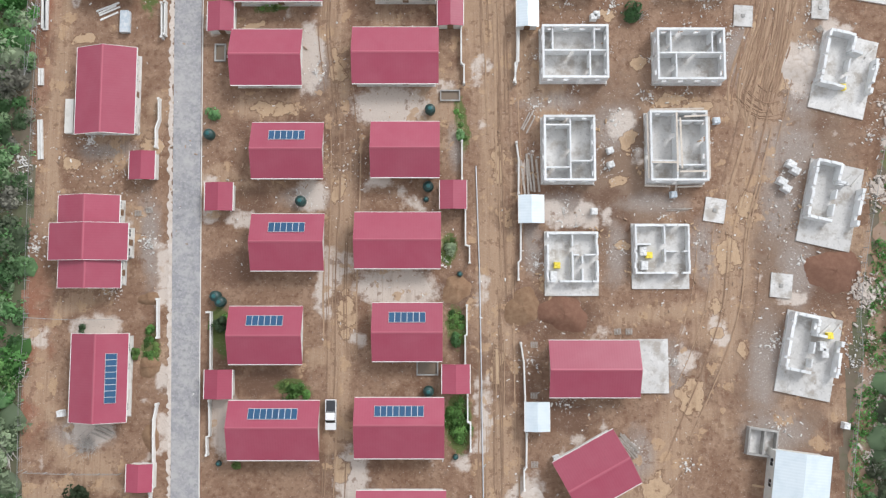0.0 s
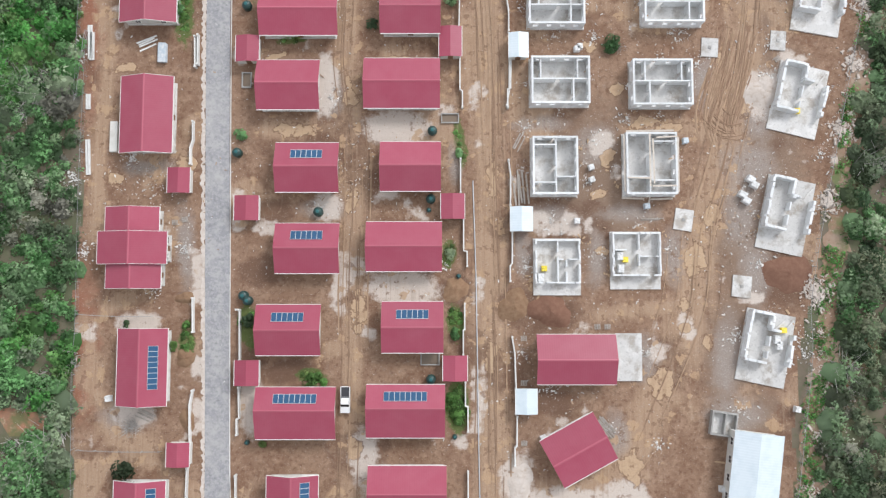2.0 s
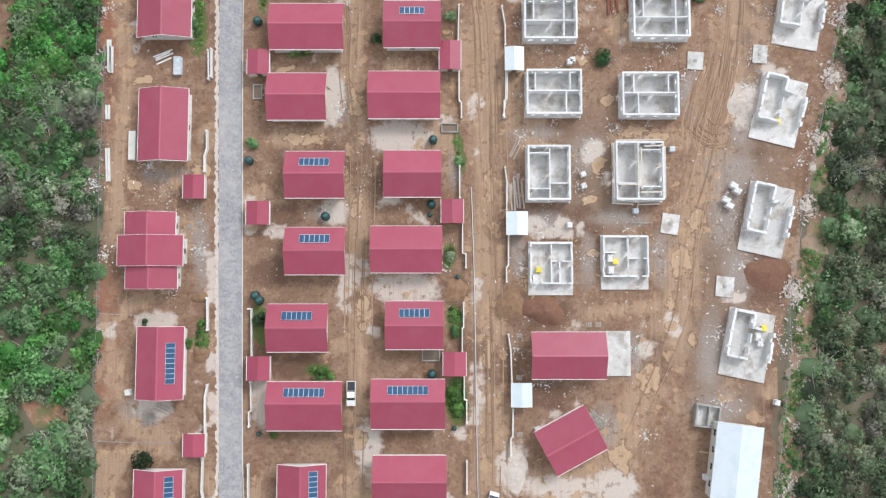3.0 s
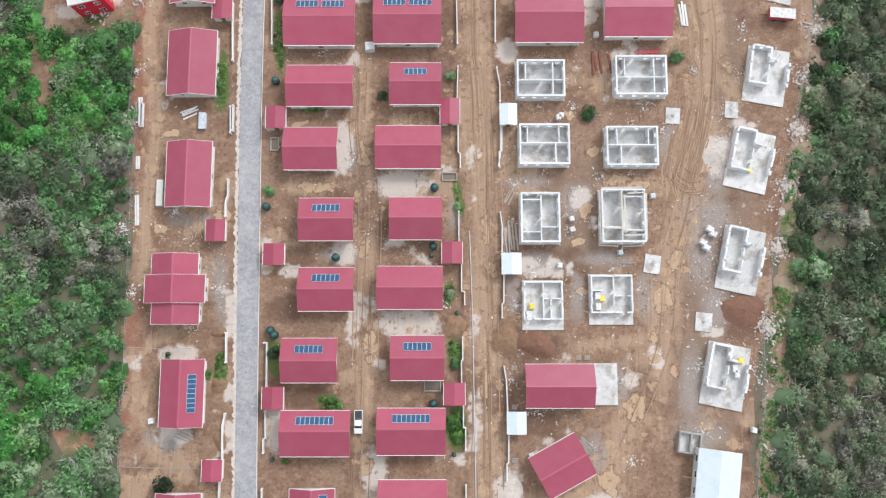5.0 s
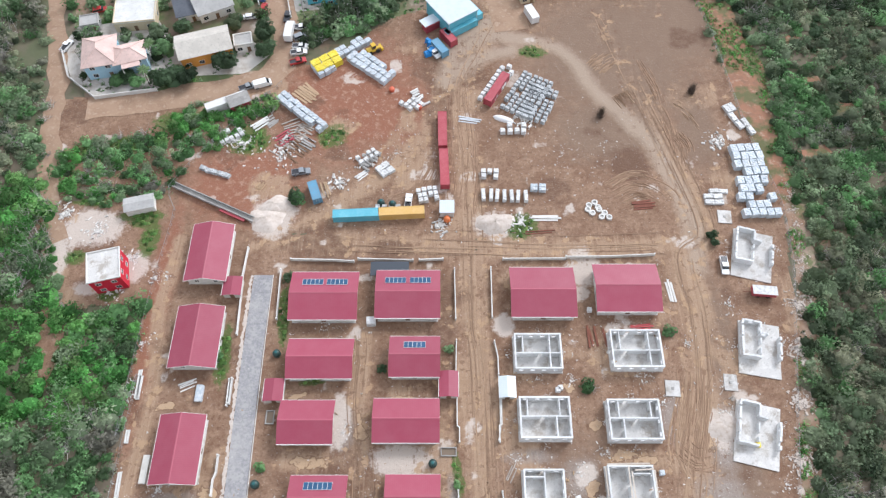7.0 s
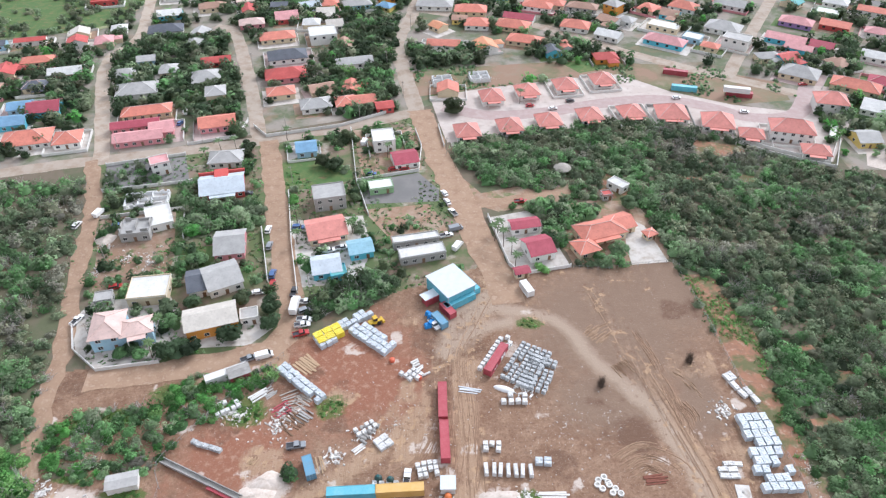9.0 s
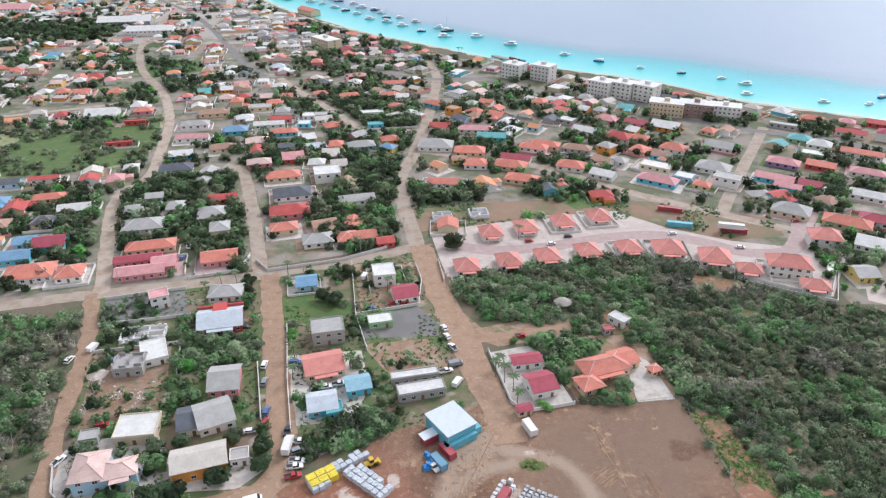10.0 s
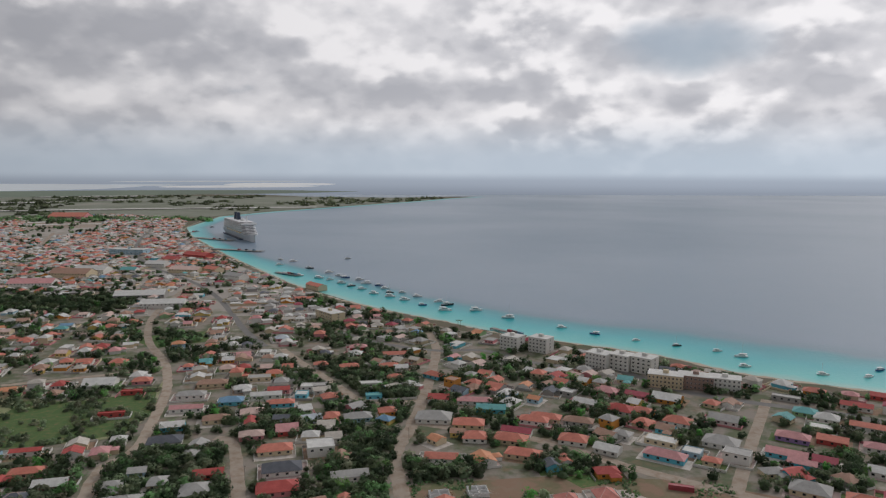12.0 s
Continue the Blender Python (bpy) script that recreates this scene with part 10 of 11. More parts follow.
fx, fy, frs = free_spots()
order = np.argsort(np.hypot(fx, fy))
fx, fy = fx[order], fy[order]
FAR_ROOFS, FAR_WALLS = defaultdict(Mesh), defaultdict(Mesh)
for i, (x, y) in enumerate(zip(fx, fy)):
    q = frs.rand(5)
    deg = float(12 + 26 * (q[0] - 0.5) + (90 if q[4] < 0.5 else 0) + (-50 if x > -60 and y > 400 else 0) - (35 if y > 1000 else 0))
    w, d = 8.0 + 4.5 * q[1], 7.5 + 3.5 * q[2]
    roof, wall = ROOFS[frs.randint(len(ROOFS))], WALLS[frs.randint(len(WALLS))]
    if y > 480 and q[0] < (0.38 if y < 750 else 0.55):
        roof = ("white", "pale", "sand", "coral", "grey", "white", "brown")[i % 7]
    if y > 750 and q[2] < 0.6:
        wall = "white"
    style = "flat" if roof in ("white", "grey") and q[3] < 0.4 else ("gable" if q[3] < 0.6 else "hip")
    h = 5.8 if q[3] > 0.93 else 3.0
    if i < 115:
        root = town_house(float(x), float(y), float(w), float(d), deg, style, roof, wall, h, take=False)
        if q[1] > 0.45 and style != "flat":
            # a lower wing across the house
            ww, wd, wy = w * 0.45, d * 0.55, -d * 0.5 - d * 0.2
            Mesh().box(w * 0.22 - ww / 2, wy - wd / 2, 0, w * 0.22 + ww / 2, wy + wd / 2, 2.6).obj("wing_wall", WALL[wall], root)
            slopes = hip_roof(ww, wd, 2.62, ww * 0.22, 0.4)
            slopes.v = [(p[0] + w * 0.22, p[1] + wy, p[2]) for p in slopes.v]
            slopes.obj("wing_roof", ROOF[roof], root)
        continue
    PLOTS.append((float(x), float(y), w, d, deg))
    if y > 1300:
        w, d = w * 1.25, d * 1.2
    T = pose(float(x), float(y), 0, 0, 0, deg)
    src = []
    if style == "hip":
        src.append((hip_roof(w, d, h, min(w, d) * 0.28, 0.6), FAR_ROOFS[roof]))
    elif style == "gable":
        for m in gable_slopes(w, d, h, d * 0.2, 0.5):
            src.append((m, FAR_ROOFS[roof]))
    else:
        src.append((Mesh().box(-w / 2 - 0.2, -d / 2 - 0.2, h, w / 2 + 0.2, d / 2 + 0.2, h + 0.3), FAR_ROOFS[roof]))
    src.append((gable_wall(w, d, h, d * 0.17 if style == "gable" else 0.01), FAR_WALLS[wall]))
    if q[1] > 0.4:
        # a lower wing across the house, or a flat annexe
        ww, wd, wx, wy = w * 0.46, d * 0.6, w * 0.22 * (1 if q[0] > 0.5 else -1), -d * 0.7
        wing = hip_roof(ww, wd, 2.6, ww * 0.22, 0.4) if q[2] > 0.35 else Mesh().box(-ww / 2, -wd / 2, 2.6, ww / 2, wd / 2, 2.8)
        body = Mesh().box(-ww / 2, -wd / 2, 0, ww / 2, wd / 2, 2.55)
        for m2 in (wing, body):
            m2.v = [(p[0] + wx, p[1] + wy, p[2]) for p in m2.v]
        src += [(wing, FAR_ROOFS[roof if q[2] > 0.35 else ("white", "grey", "pale")[i % 3]]), (body, FAR_WALLS[wall])]
    if q[4] > 0.3 and y < 1500:
        # low plot walls, open towards the street
        pw, pd, fence = w / 2 + 3.5 + 2 * q[3], d / 2 + 4.0 + 2 * q[0], Mesh()
        fence.box(-pw, -pd, 0, -pw + 0.25, pd, 1.5).box(pw - 0.25, -pd, 0, pw, pd, 1.5).box(-pw + 0.25, pd - 0.25, 0, pw - 0.25, pd, 1.5).box(-pw + 0.25, -pd, 0, pw * 0.2, -pd + 0.25, 1.5)
        src.append((fence, FAR_WALLS[("white", "white", "grey", "cream", "pink")[i % 5]]))
    # dark window bands stand a little proud of the walls
    g = Mesh()
    for sx in (-0.3, 0.05, 0.32):
        g.box(w * sx - 0.7, -d / 2 - 0.04, 1.0, w * sx + 0.7, -d / 2 + 0.05, 2.2)
    src.append((g, FAR_WALLS["pane"]))
    for m, dest in src:
        s = len(dest.v)
        dest.v += [tuple(T @ Vector(p)) for p in m.v]
        dest.f += [tuple(s + k for k in f) for f in m.f]
        dest.m += [0] * len(m.f)
for k, m in FAR_ROOFS.items():
    tagged(m.obj("far_house_roofs", ROOF[k]), f"{k} roofs of the far town houses", "roofs", kind="stuff")
for k, m in FAR_WALLS.items():
    tagged(m.obj("far_house_walls", dark_glass if k == "pane" else WALL[k]), "walls and windows of the far town houses", "houses", kind="stuff")

# each plot has its own ground, and many have a low wall round them
def plots():
    rs = np.random.RandomState(31)
    floors = {k: Mesh() for k in ("pale", "earth", "grass", "pink")}
    walls = {k: Mesh() for k in ("white", "grey", "pink")}
    for i, (x, y, w, d, deg) in enumerate(PLOTS):
        if y < 262 or y > 1500 or inside(OPEN_LAND[3], np.array([x]), np.array([y]))[0]:
            continue
        a, q = radians(deg), rs.rand(6)
        x0, x1, y0, y1 = -w / 2 - 1.5 - 3 * q[0], w / 2 + 1.5 + 3 * q[1], -d / 2 - 2.5 - 3 * q[2], d / 2 + 1.5 + 3 * q[3]
        c = [(x + u * cos(a) - v * sin(a), y + u * sin(a) + v * cos(a)) for u, v in ((x0, y0), (x1, y0), (x1, y1), (x0, y1))]
        cx, cy = np.array([p[0] for p in c]), np.array([p[1] for p in c])
        if any((distance(line, cx, cy) < width / 2 + 0.6).any() for line, width in ROADS):
            continue
        z = 0.016 + 0.0022 * (i % 13)
        floors["pale" if q[4] < 0.46 else "earth" if q[4] < 0.66 else "grass" if q[4] < 0.86 else "pink"].face([(px, py, z) for px, py in c])
        if q[5] < 0.62 and y < 900:
            m = walls["white" if i % 5 < 3 else "grey" if i % 5 == 3 else "pink"]
            for k, (p, r) in enumerate(zip(c, c[1:] + c[:1])):
                if k == 0 and q[0] < 0.5:
                    continue
                ln = hypot(r[0] - p[0], r[1] - p[1])
                m.obox((p[0] + r[0]) / 2, (p[1] + r[1]) / 2, 0, 1.1 + 0.5 * q[1], ln - 0.3, 0.24, math.degrees(atan2(r[1] - p[1], r[0] - p[0])))
    for k, mt, words in (("pale", yard_pale, "pale paved yards round the houses"), ("earth", plot_soil, "bare earth yards round the houses"), ("grass", lawn, "green lawns round the houses"), ("pink", paving_pink, "pinkish paved yards round the houses")):
        tagged(floors[k].obj("garden_plots", mt), words, "yards", kind="stuff")
    for k, m in walls.items():
        tagged(m.obj("plot_walls", WALL[k]), f"low {k} walls round the plots", "walls", kind="stuff")


plots()

# larger halls of the old town
for x, y, w, d, deg, roof, wall, h in ((-448, 1277, 60, 22, -30, "red", "red", 7), (-470, 1220, 40, 22, -30, "red", "cream", 6), (-303, 1021, 36, 18, -35, "grey", "white", 7), (-558, 1047, 60, 30, -5, "brown", "cream", 7), (-566, 958, 60, 26, 5, "pink", "white", 6),
                                       (-546, 1083, 50, 26, -5, "white", "white", 7), (-403, 1093, 50, 20, -10, "pale", "cream", 6), (-476, 1161, 36, 22, -10, "white", "white", 6), (-377, 867, 60, 24, 10, "white", "grey", 6), (-326, 811, 50, 20, 8, "white", "white", 6),
                                       (-360, 1092, 30, 18, -35, "coral", "cream", 7), (-169, 938, 34, 14, -50, "coral", "cream", 6), (-1253, 2342, 120, 60, 0, "coral", "pink", 9), (-493, 1094, 24, 18, 0, "teal", "white", 5)):
    town_house(x, y, w, d, deg, "gable", roof, wall, h, windows=True, take=False, words=f"long {wall} hall under a {roof} roof in the old town")

# ---- trees of the town ----
def town_trees():
    rs = np.random.RandomState(5)
    big = TOWN
    built_x, built_y = np.concatenate([fx, [t[0] for t in TAKEN]]), np.concatenate([fy, [t[1] for t in TAKEN]])
    built_r = np.concatenate([np.full(len(fx), 5.0), [t[2] for t in TAKEN]])
    for lo, hi, gap, leaves, size, rlo, rhi, thin, seed in ((230, 420, 5.0, 84, 0.46, 1.6, 4.2, 0.49, 1), (420, 720, 5.6, 44, 0.68, 1.8, 4.6, 0.52, 2), (720, 1250, 7.2, 22, 1.15, 2.2, 4.6, 0.59, 3), (1250, 2600, 13.0, 14, 1.9, 3.0, 5.2, 0.62, 4)):
        x, y = scatter(big, gap, 400 + seed, thin=thin, thin_cell=30)
        ok = ~inside(OPEN_LAND[3], x, y) & ~inside(OPEN_LAND[0], x, y) & (y > lo) & (y < hi) & (np.abs(x) < 0.70 * y + 40) & (distance(COAST, x, y) > 3)
        for line, width in ROADS:
            ok &= distance(line, x, y) > width / 2 + 2.4
        x, y = x[ok], y[ok]
        ok = np.ones(len(x), bool)
        for i in range(0, len(x), 400):
            dd = np.hypot(x[i:i + 400, None] - built_x, y[i:i + 400, None] - built_y) - built_r
            ok[i:i + 400] = dd.min(1) > 0.3
        x, y = x[ok], y[ok]
        r = rlo + (rhi - rlo) * rs.rand(len(x)) ** 1.4
        h = r * (1.3 + 0.6 * rs.rand(len(x)))
        k = rs.rand(len(x))
        for i, (mt, a, b) in enumerate(((leaf_dark, 0, 0.56), (leaf_thorn, 0.56, 0.78), (leaf_mid, 0.78, 0.94), (leaf_bright, 0.94, 1.01))):
            s = (k >= a) & (k < b)
            me = leaf_mesh("town_trees", x[s], y[s], 0.4 + 0 * x[s], r[s], h[s], leaves, size, 500 + seed * 5 + i, mt)
            if me:
                tagged(new("town_trees", me), "dark green garden trees between the houses", "trees", kind="stuff")
    # gardens and weeds of the near blocks
    for j, (gap, leaves, size, rlo, rhi, thin, mats) in enumerate(((4.6, 110, 0.36, 1.0, 3.4, 0.50, (leaf_dark, leaf_mid, leaf_mid)), (2.1, 18, 0.3, 0.5, 1.3, 0.50, (leaf_mid, leaf_thorn, leaf_bright)))):
        x, y = scatter(BLOCKS, gap, 650 + j, thin=thin, thin_cell=16)
        ok = np.ones(len(x), bool)
        for line, width in ROADS:
            ok &= distance(line, x, y) > width / 2 + rlo
        for tx, ty, tr in TAKEN:
            ok &= np.hypot(x - tx, y - ty) > tr * 1.05 + rlo * 0.8
        ok &= ~inside(SITE, x, y)
        x, y = x[ok], y[ok]
        r = rlo + (rhi - rlo) * rs.rand(len(x)) ** 1.5
        k = rs.randint(0, 3, len(x))
        for i, mt in enumerate(mats):
            s = k == i
            me = leaf_mesh("garden_plants", x[s], y[s], 0 * x[s], r[s], r[s] * (1.4 if j == 0 else 0.45), leaves, size, 660 + 5 * j + i, mt, mass=j == 0)
            tagged(new("garden_plants", me), "green shrubs and weeds in the dry gardens", "shrubs", kind="stuff")
    for j, (poly, gap, leaves, size, tint, lo, hi) in enumerate(((OPEN_LAND[0], 5.0, 46, 0.5, leaf_thorn, 1.2, 3.6), (OPEN_LAND[1], 11, 26, 1.5, leaf_dark, 3, 6), (OPEN_LAND[5], 4.5, 70, 0.55, leaf_dark, 1.8, 3.4), (OPEN_LAND[3], 1.9, 10, 0.34, leaf_mid, 0.4, 1.5))):
        x, y = scatter(poly, gap, 700 + j, thin=(0.44, 0.25, 0.2, 0.60)[j], thin_cell=(16, 30, 30, 12)[j])
        r = lo + (hi - lo) * rs.rand(len(x))
        tagged(new("field_scrub", leaf_mesh("field_scrub", x, y, 0 * x, r, r * 1.2, leaves, size, 720 + j, tint)), "low green scrub on open land", "scrub", kind="stuff")
    # thickets and groves of dark trees that close whole plots
    for j, poly in enumerate(THICKETS + GROVES):
        near = j < len(THICKETS)
        x, y = scatter(poly, 2.9 if near else 4.0, 740 + j, thin=0.0)
        ok = np.ones(len(x), bool)
        for tx, ty, tr in TAKEN:
            ok &= np.hypot(x - tx, y - ty) > tr + 1.0
        for line, width in ROADS:
            ok &= distance(line, x, y) > width / 2 + 2.5
        x, y = x[ok], y[ok]
        r = (1.6 if near else 2.4) + 2.2 * rs.rand(len(x))
        k = rs.rand(len(x))
        for i, (mt, a, b) in enumerate(((leaf_mid if near else leaf_dark, 0, 0.55), (leaf_thorn, 0.55, 0.78), (leaf_mid, 0.78, 1.01))):
            q = (k >= a) & (k < b)
            me = leaf_mesh("tree_grove", x[q], y[q], 0.2 + 0 * x[q], r[q], r[q] * 1.35, 100 if near else 64, 0.36 if near else 0.6, 760 + 3 * j + i, mt)
            if me:
                tagged(new("tree_grove", me), "dense thicket of green trees between the houses", "trees", kind="stuff")
    # plain of far scrub beyond the town, out to the cape
    yard(pairs(-3300, 2380, -820, 2450, -700, 2800, -560, 3060, -200, 3720, 60, 4300, -300, 4340, -900, 4450, -3300, 4790), flat_far, "olive scrub flats beyond the town", 0.1, "ground_flats")
    x, y = scatter(pairs(-3300, 2520, -820, 2520, -700, 2800, -560, 3060, -200, 3720, 60, 4300, -300, 4340, -900, 4450, -3300, 4700), 70, 801, thin=0.5, thin_cell=300)
    r = 14 + 16 * rs.rand(len(x))
    tagged(new("far_scrub", leaf_mesh("far_scrub", x, y, 0 * x, r, 0 * x + 3.0, 8, 4.0, 802, leaf_flat)), "low dark scrub on the far flats", "scrub", kind="stuff")
    x, y = scatter(pairs(-2200, 2380, -800, 2380, -720, 2200, -2200, 2150), 24, 803, thin=0.35, thin_cell=120)
    r = 7 + 6 * rs.rand(len(x))
    tagged(new("far_scrub", leaf_mesh("far_scrub", x, y, 0 * x, r, 0 * x + 6.0, 10, 3.4, 804, leaf_mid)), "dark trees beyond the town", "trees", kind="stuff")


town_trees()
# pale strips on the far flats: salt pans, runway and bare ground
salt = mat("salt_flat", (0.66, 0.65, 0.62), 0.8, vary=[((0.45, 0.42, 0.36), 0.004, 0.45, 0.65, 0.6)])
for line, wd, label in ((pairs(-1817, 2715, -1470, 2857, -1051, 2991, -556, 3088), 60, "pale runway strip across the flats"), (pairs(-2255, 3456, -2060, 3507, -1946, 3532), 110, "pale salt pan"), (pairs(-1922, 3798, -1749, 3826), 90, "pale salt pan"),
                        (pairs(-2481, 4225, -2149, 4390, -1824, 4469), 110, "pale salt pan"), (pairs(-1331, 2144, -1252, 2189, -1132, 2235), 50, "pale bare ground"), (pairs(-1283, 2013, -1146, 2094, -1012, 2135), 40, "grey lagoon strip")):
    ribbon("salt_flat", line, wd, 3.2 if wd > 55 else 0.2, salt, label, "salt flat", ragged=wd * 0.15, step=60, seed=3)
# upright backdrop strips that glow of themselves, in place of sunlit lakes and flats
for a0, a1, z0, z1, glow, words in ((-700, 260, 40.0, 88.0, lake_glow, "glowing grey strip for lagoons on the far horizon"), (280, 570, 54.0, 68.0, salt_glow, "glowing white strip for salt lakes on the far horizon"), (400, 600, 66.0, 84.0, salt_glow, "glowing white strip for salt lakes on the far horizon"), (60, 330, 66.0, 78.0, lake_glow, "glowing grey strip for lagoons on the far horizon"), (200, 560, 92.0, 100.0, lake_glow, "glowing grey strip for lagoons on the far horizon"), (-900, 640, 6.0, 42.0, plain_glow, "glowing olive strip for flats on the far horizon")):
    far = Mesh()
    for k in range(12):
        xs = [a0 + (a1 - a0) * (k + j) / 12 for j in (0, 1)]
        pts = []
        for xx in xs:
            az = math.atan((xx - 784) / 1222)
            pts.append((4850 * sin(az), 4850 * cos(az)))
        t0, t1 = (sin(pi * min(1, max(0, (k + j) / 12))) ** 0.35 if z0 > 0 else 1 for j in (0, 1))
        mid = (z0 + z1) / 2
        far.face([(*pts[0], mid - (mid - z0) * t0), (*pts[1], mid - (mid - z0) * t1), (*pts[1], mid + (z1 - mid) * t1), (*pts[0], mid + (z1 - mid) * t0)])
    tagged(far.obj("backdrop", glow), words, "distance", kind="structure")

# ---- boats, piers and the cruise ship ----
def boat_hull(L, W, H, n=9):
    m = Mesh()
    for k in range(n):
        u = k / (n - 1)
        half = W / 2 * (1 if u < 0.55 else max(0.03, 1 - ((u - 0.55) / 0.45) ** 1.8))
        sheer = H * (1 + 0.35 * u * u)
        x = -L / 2 + L * u
        m.v += [(x, -half * 0.55, -0.3), (x, -half, sheer), (x, half, sheer), (x, half * 0.55, -0.3)]
    for k in range(n - 1):
        a, b = k * 4, (k + 1) * 4
        m.f += [(a, b, b + 1, a + 1), (a + 1, b + 1, b + 2, a + 2), (a + 2, b + 2, b + 3, a + 3)]
    m.f.append((0, 1, 2, 3))
    m.m = [0] * len(m.f)
    return m


boat_white = mat("boat_white", (0.84, 0.84, 0.83), 0.35, spec=0.6)
boat_kinds = []
for paint, dark in ((boat_white, False), (boat_white, True), (car_blue, False), (car_dark, True)):
    root = thing("moored_boat", 0, 700, -0.5, 0, "", "boat", "moored boats")
    boat_hull(10.5, 3.4, 1.2).obj("hull", paint, root)
    Mesh().box(-3.2, -1.2, 1.2, 1.8, 1.2, 2.5).obj("cabin", car_white, root)
    Mesh().box(-2.6, -1.22, 1.8, 1.82, 1.22, 2.2).obj("windows", dark_glass, root)
    Mesh().box(-4.4, -1.4, 2.9, 0.6, 1.4, 3.0).obj("sun_roof", car_white, root)
    Mesh().tube((-1, 0, 2.5), (-1, 0, 5.0 if not dark else 12.0), 0.09, 6).obj("mast", alu, root)
    if dark:
        Mesh().tube((-1, 0, 2.2), (-5, 0, 2.4), 0.16, 6).obj("boom", alu, root)
    boat_kinds.append(root)
BOATS_A = pairs(-263, 1232, -291, 1256, -277, 1187, -240, 1075, -218, 1063, -217, 1144, -183, 1039, -177, 1098, -164, 1022, -157, 1062, -144, 1044, -142, 991, -125, 966, -120, 1022, -107, 990, -107, 942, -87, 906, -86, 970, -76, 946)
BOATS_B = pairs(-67, 914, -64, 885, -50, 914, -44, 861, -29, 885, -21, 827, -2, 849, 9, 827, 6, 796, 42, 796, 75, 755, 126, 707, 154, 679, 188, 653, 220, 633, 250, 614, 253, 564, 305, 541, 338, 535, 359, 554, -171, 1271, -660, 1996, 263, 595)
rnd = random.Random(6)
for i, (x, y) in enumerate(BOATS_A + BOATS_B):
    kind = (0, 1, 0, 2, 0, 3, 1)[i % 7]
    s = rnd.uniform(0.95, 1.5) * (0.72 if y < 750 else 1.0)
    m = pose(x, y, -0.55, 0, 0, rnd.uniform(-25, 25) + (180 if rnd.random() < 0.3 else 0))
    ob = boat_kinds[kind] if i < 7 and kind not in [(0, 1, 0, 2, 0, 3, 1)[j] for j in range(i)] else copy_thing(boat_kinds[kind], m)
    ob.matrix_basis = m @ Matrix.Diagonal((s, s, s, 1))
    tagged(ob, ("white motor boat", "white sailing boat with a bare mast", "blue-hulled motor boat", "dark-hulled sailing boat")[kind] + " moored in turquoise water")
for x0, y0, x1, y1, w in ((-595, 1671, -482, 1600, 18), (-469, 1425, -356, 1382, 14), (53, 700, 83, 665, 5), (-260, 1093, -217, 1057, 8), (-661, 1795, -646, 1845, 6)):
    p = thing("pier", x0, y0, -0.6, math.degrees(atan2(y1 - y0, x1 - x0)), "low grey concrete pier on piles", "pier", "piers")
    ln = hypot(x1 - x0, y1 - y0)
    Mesh().box(0, -w / 2, 1.2, ln, w / 2, 2.0).obj("deck", old_concrete, p)
    for k in range(int(ln / 12) + 1):
        Mesh().tube((k * 12, -w / 2 + 1, -1), (k * 12, -w / 2 + 1, 1.2), 0.5, 6).obj("pile", old_concrete, p)
    for k in range(3):
        Mesh().box(ln * (0.5 + 0.15 * k), -min(w / 4, 1.3), 2.0, ln * (0.5 + 0.15 * k) + 6, min(w / 4, 1.3), 4.4).obj("cargo", (container_red, car_dark, container_blue)[k], p)
# the ship lies with its bow towards the town
ship = thing("cruise_ship", -488, 1690, -0.6, math.degrees(atan2(-296, 156)), "white cruise ship with many decks and dark funnels at the pier", "ship")
navy = mat("ship_navy", (0.03, 0.045, 0.08), 0.4)
ship_white = mat("ship_white", (0.74, 0.75, 0.76), 0.5)
boat_hull(292, 34, 14, 25).obj("hull", ship_white, ship)
Mesh().box(-146, -17.2, -0.3, 60, 17.2, 2.2).obj("boot_stripe", navy, ship)
for k in range(9):
    z0 = 14 + k * 3.1
    bow, stern = 118 - k * 5.0, -140 + k * 2.2
    Mesh().prism([(stern, -16.5), (bow - 14, -16.5), (bow, -9), (bow, 9), (bow - 14, 16.5), (stern, 16.5)], z0, z0 + 1.3).obj("deck_wall", ship_white, ship)
    Mesh().prism([(stern - 1, -16.9), (bow - 14, -16.9), (bow + 1, -9), (bow + 1, 9), (bow - 14, 16.9), (stern - 1, 16.9)], z0 + 2.75, z0 + 3.1).obj("deck_edge", ship_white, ship)
    Mesh().prism([(stern, -16.0), (bow - 15, -16.0), (bow - 1, -8.8), (bow - 1, 8.8), (bow - 15, 16.0), (stern, 16.0)], z0 + 1.3, z0 + 2.75).obj("window_band", dark_glass, ship)
for k in range(12):
    for s in (1, -1):
        Mesh().tube((-90 + k * 14, s * 17.6, 17.5), (-80 + k * 14, s * 17.6, 17.5), 1.6, 8).obj("lifeboat", machine_yellow if k % 2 else ship_white, ship)
for x in (-55, -28):
    Mesh().prism([(x - 7, -4.5), (x + 6, -4.5), (x + 6, 4.5), (x - 7, 4.5)], 41.5, 60, taper=0.75).obj("funnel", navy, ship)
Mesh().tube((70, 0, 41), (66, 0, 56), 1.3, 8).obj("radar_mast", ship_white, ship)
Mesh().lathe(20, 0, [(5, 41.5), (5.5, 44), (4, 47.5), (1.5, 49)], 12).obj("dome", ship_white, ship, smooth=True)
Mesh().box(82, -17.8, 36, 90, 17.8, 40).obj("bridge", ship_white, ship)

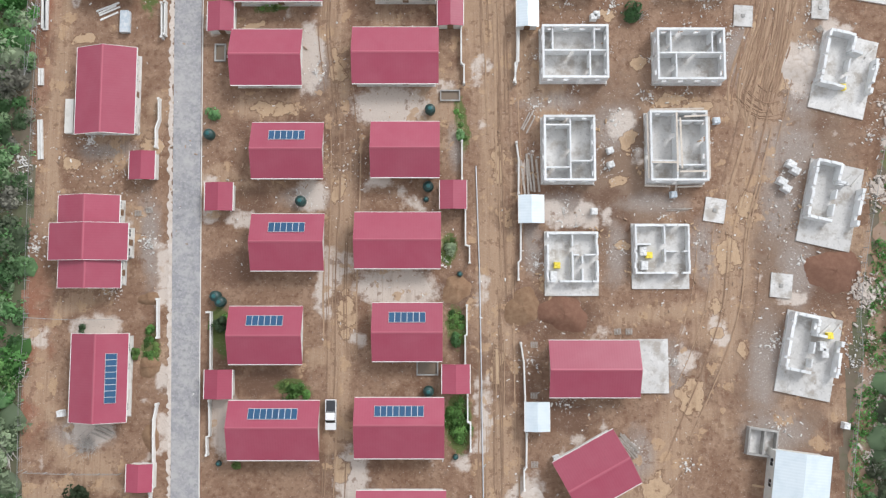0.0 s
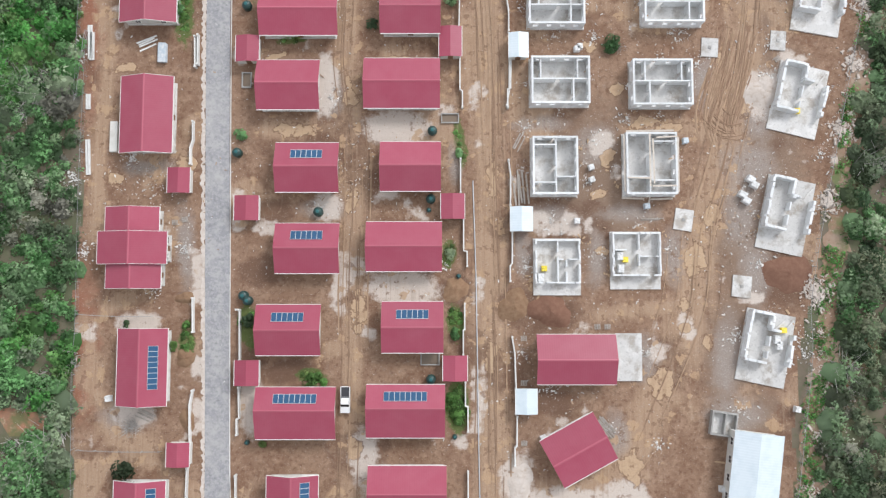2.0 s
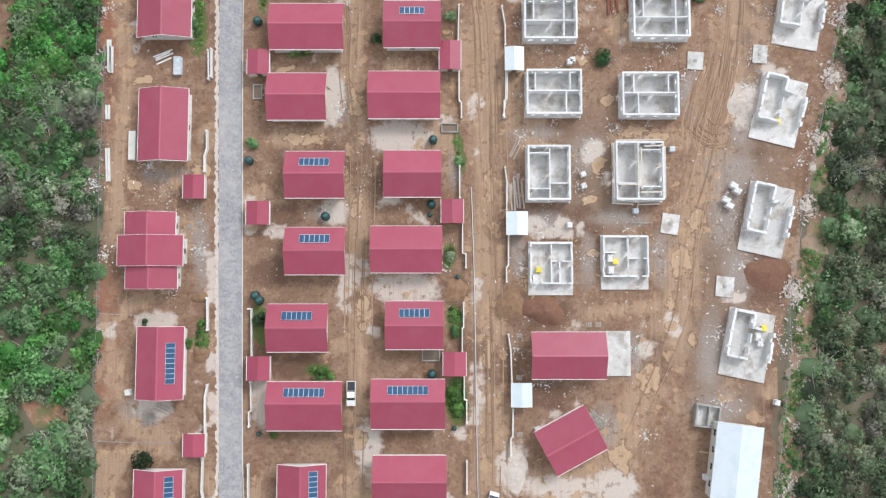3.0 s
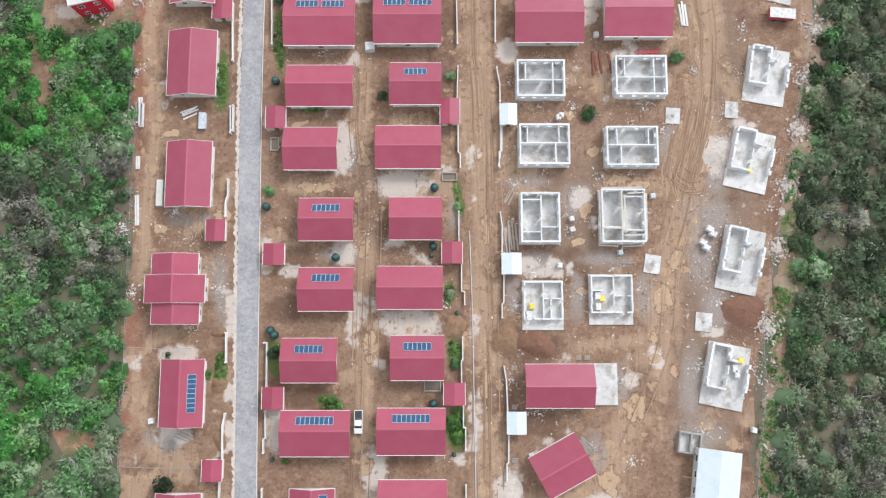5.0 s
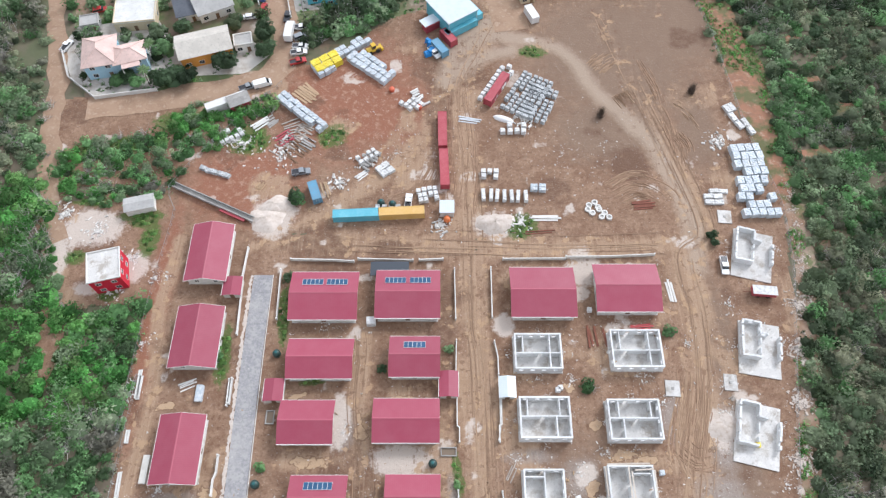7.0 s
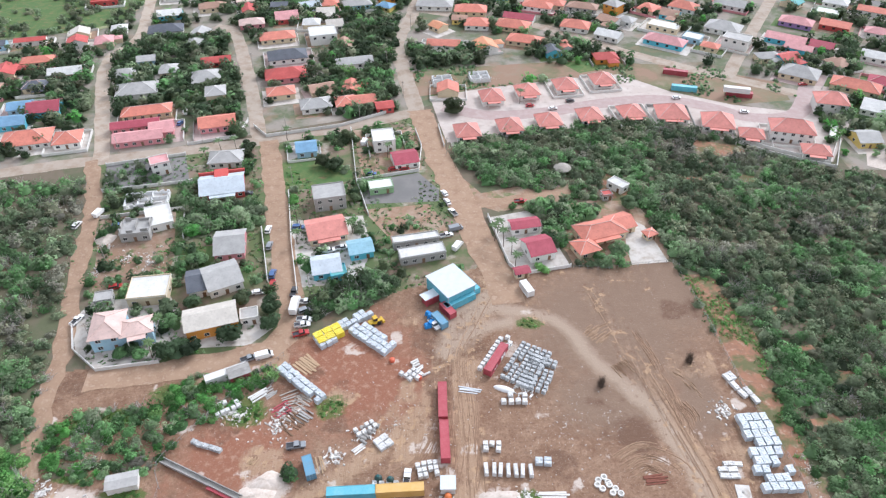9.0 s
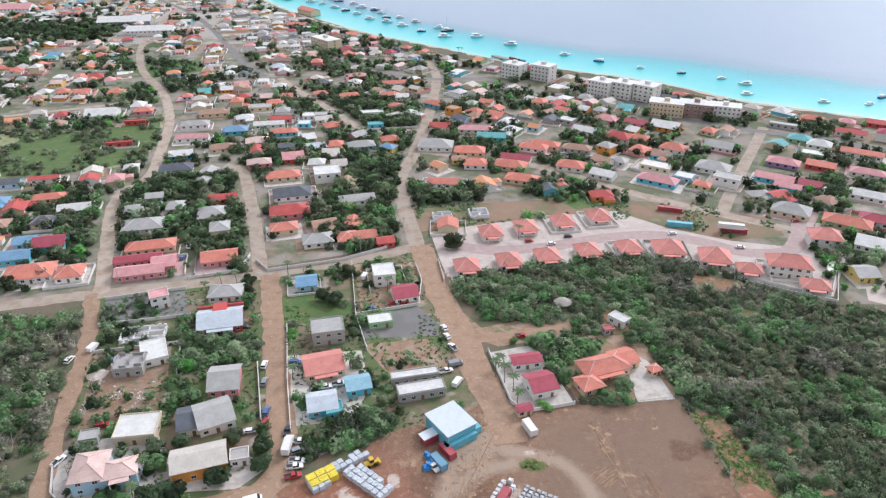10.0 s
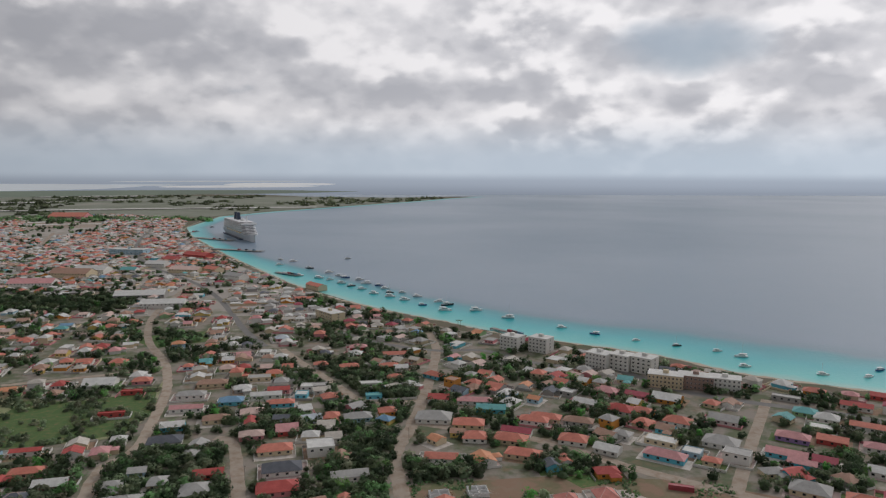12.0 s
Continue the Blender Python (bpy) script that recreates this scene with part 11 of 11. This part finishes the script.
# ---- parked cars and single trees in the near blocks ----
for kind, colour, x, y, deg in (("suv", "white", -137.9, 211.4, 80), ("van", "white", -132.4, 218.9, 75), ("pickup", "white", -117.5, 161.0, 70), ("suv", "red", -110.8, 176.6, 20), ("sedan", "white", 1.2, 231.3, 115), ("sedan", "white", 2.3, 225.5, 115), ("pickup", "white", 4.4, 218.4, 118),
                                ("van", "grey", 5.3, 208.1, 20), ("pickup", "white", 1.7, 204.1, 20), ("van", "white", 5.7, 197.6, 60), ("pickup", "white", -40.9, 195.5, 14), ("pickup", "white", -36.2, 197.1, 14), ("suv", "blue", -58.7, 182.9, 88), ("sedan", "red", -57.9, 177.8, 88),
                                ("suv", "grey", -62.7, 198.4, 88), ("suv", "white", -64.9, 208.1, 88), ("pickup", "black", -49.9, 173.7, 88), ("truck", "white", -48.3, 166.5, 88), ("pickup", "white", -45.2, 168.9, 0), ("suv", "grey", -44.9, 165.0, 30), ("pickup", "white", -44.4, 160.8, 0), ("pickup", "white", -44.7, 158.3, 10),) + (
                                ("pickup", "red", -44.6, 154.5, 20), ("sedan", "red", -15.4, 249.3, 10), ("sedan", "red", -20.2, 249.3, 10), ("sedan", "blue", -29.2, 245.9, 0), ("van", "white", -34.1, 271.3, 80), ("pickup", "red", 31.3, 225.4, 5), ("van", "white", -54.3, 145.3, 20), ("pickup", "grey", -58.7, 144.2, 25),
                                ("sedan", "white", -61.9, 173.7, 10), ("sedan", "black", -77.8, 232.0, 10), ("van", "white", -121.0, 300.4, 80), ("sedan", "blue", -121.3, 289.3, 80), ("sedan", "black", -59.0, 265.5, 30), ("suv", "black", -120.8, 250.6, 10), ("sedan", "red", 184.2, 326.4, 5), ("suv", "white", 47.2, 315.9, 60),
                                ("sedan", "white", 116.1, 312.6, 5), ("suv", "white", 112.6, 290.6, 80), ("sedan", "white", 144.6, 297.8, -10), ("sedan", "red", 43.2, 305.0, 8), ("sedan", "black", 63.3, 309.8, 8), ("suv", "blue", -122.1, 210.7, 20), ("sedan", "white", 53.9, 302.1, 8), ("suv", "blue", -53.9, 209.4, 5)):
    vehicle(kind, colour, x, y, deg, "beside a town street")
container(122.7, 339.6, -18, container_red, "dark red container on a bare lot")
container(122.2, 321.3, -14, container_cyan, "bright blue container on a bare lot")
container(147.7, 314.8, -14, container_red, "red and white container on a bare lot")
container(145.6, 314.1, -14, container_white, "white container stacked on a red one", z=2.65)
for i, (x, y, r, h, mt) in enumerate(((6.2, 298.3, 6.0, 7.5, leaf_dark), (-80.7, 146.2, 4.2, 5.5, leaf_dark), (-78.0, 147.3, 3.6, 5.0, leaf_dark), (-85.4, 146.3, 3.4, 5.0, leaf_dark), (-66.5, 153.0, 4.0, 5.0, leaf_dark), (-56.1, 165.0, 4.0, 6.0, leaf_dark), (-54.8, 158.8, 3.5, 5.5, leaf_dark), (-86.5, 159.0, 3.2, 4.5, leaf_mid),
                                      (-89.5, 165.2, 3.0, 4.5, leaf_mid), (-65.4, 158.9, 2.5, 3.0, leaf_dark), (-82.1, 167.7, 3.0, 4.5, leaf_dark), (-66.0, 169.0, 3.0, 4.5, leaf_dark), (-96.2, 147.4, 3.0, 3.5, leaf_dark), (-98.9, 145.7, 2.6, 3.2, leaf_mid), (-92.2, 145.6, 2.4, 3.0, leaf_mid),) + (
                                      (-45.3, 250.7, 4.5, 6.0, leaf_dark), (-49.1, 253.0, 3.8, 5.0, leaf_dark), (-41.9, 274.4, 3.0, 4.5, leaf_dark), (-92.2, 215.0, 4.5, 4.0, leaf_mid), (-86.2, 216.8, 4.5, 4.0, leaf_dark), (-77.2, 214.9, 4.5, 4.0, leaf_mid), (-71.5, 218.5, 3.8, 4.0, leaf_mid), (-92.8, 206.3, 3.6, 3.5, leaf_bright), (-87.0, 190.2, 4.0, 3.5, leaf_mid),
                                      (63.0, 192.7, 4.2, 5.0, leaf_mid), (55.7, 191.2, 2.6, 3.0, leaf_mid), (39.1, 200.8, 3.2, 4.0, leaf_dark), (44.1, 214.5, 4.0, 5.0, leaf_dark), (39.6, 221.8, 3.6, 5.0, leaf_mid), (72.6, 221.7, 4.0, 5.0, leaf_mid), (-84.8, 267.1, 3.0, 4.0, leaf_dark), (35.1, 185.3, 2.4, 2.0, leaf_bright), (-180.1, 270.8, 4.5, 5.0, leaf_dark), (-189.7, 267.4, 4.0, 5.0, leaf_dark),
                                      (-57.7, 226.0, 2.4, 3.0, leaf_bright), (-33.4, 227.8, 2.6, 3.5, leaf_dark))):
    tree(x, y, r, h, mt, 900 + i, leaves=520, size=0.38)
for i, (x, y) in enumerate(pairs(-96.4, 265.2, -89.3, 264.3, -100.2, 256.7, 20.9, 206.3, 19.5, 201.3, 25.0, 193.2, 25.8, 187.1, 22.4, 198.0, -54.9, 213.5, -53.0, 199.9, -33.3, 206.5, 38.5, 308.1, -69.0, 274.2, -84, 531, -23.0, 258.8, -88.5, 145.4, -89.8, 157.0, 21, 704, 19, 709)):
    palm(x, y, 5.5 + (i * 37 % 10) * 0.25, 40 + i)
# red soil shows in the clearings of the scrub
red_soil = mat("red_soil", (0.33, 0.165, 0.10), 0.95, vary=[((0.23, 0.13, 0.085), 0.4, 0.45, 0.65, 0.8), ((0.46, 0.33, 0.24), 0.5, 0.54, 0.66, 0.8), ((0.10, 0.13, 0.05), 0.16, 0.47, 0.57, 0.8)], bump=0.06, bump_scale=2)
for k, poly in enumerate([CLEARINGS[4], CLEARINGS[6], STRIP] + RED_SPOTS):
    yard(poly, red_soil, "red soil in a clearing of the scrub", 0.022 + 0.001 * (k > 2), "ground_clearing")
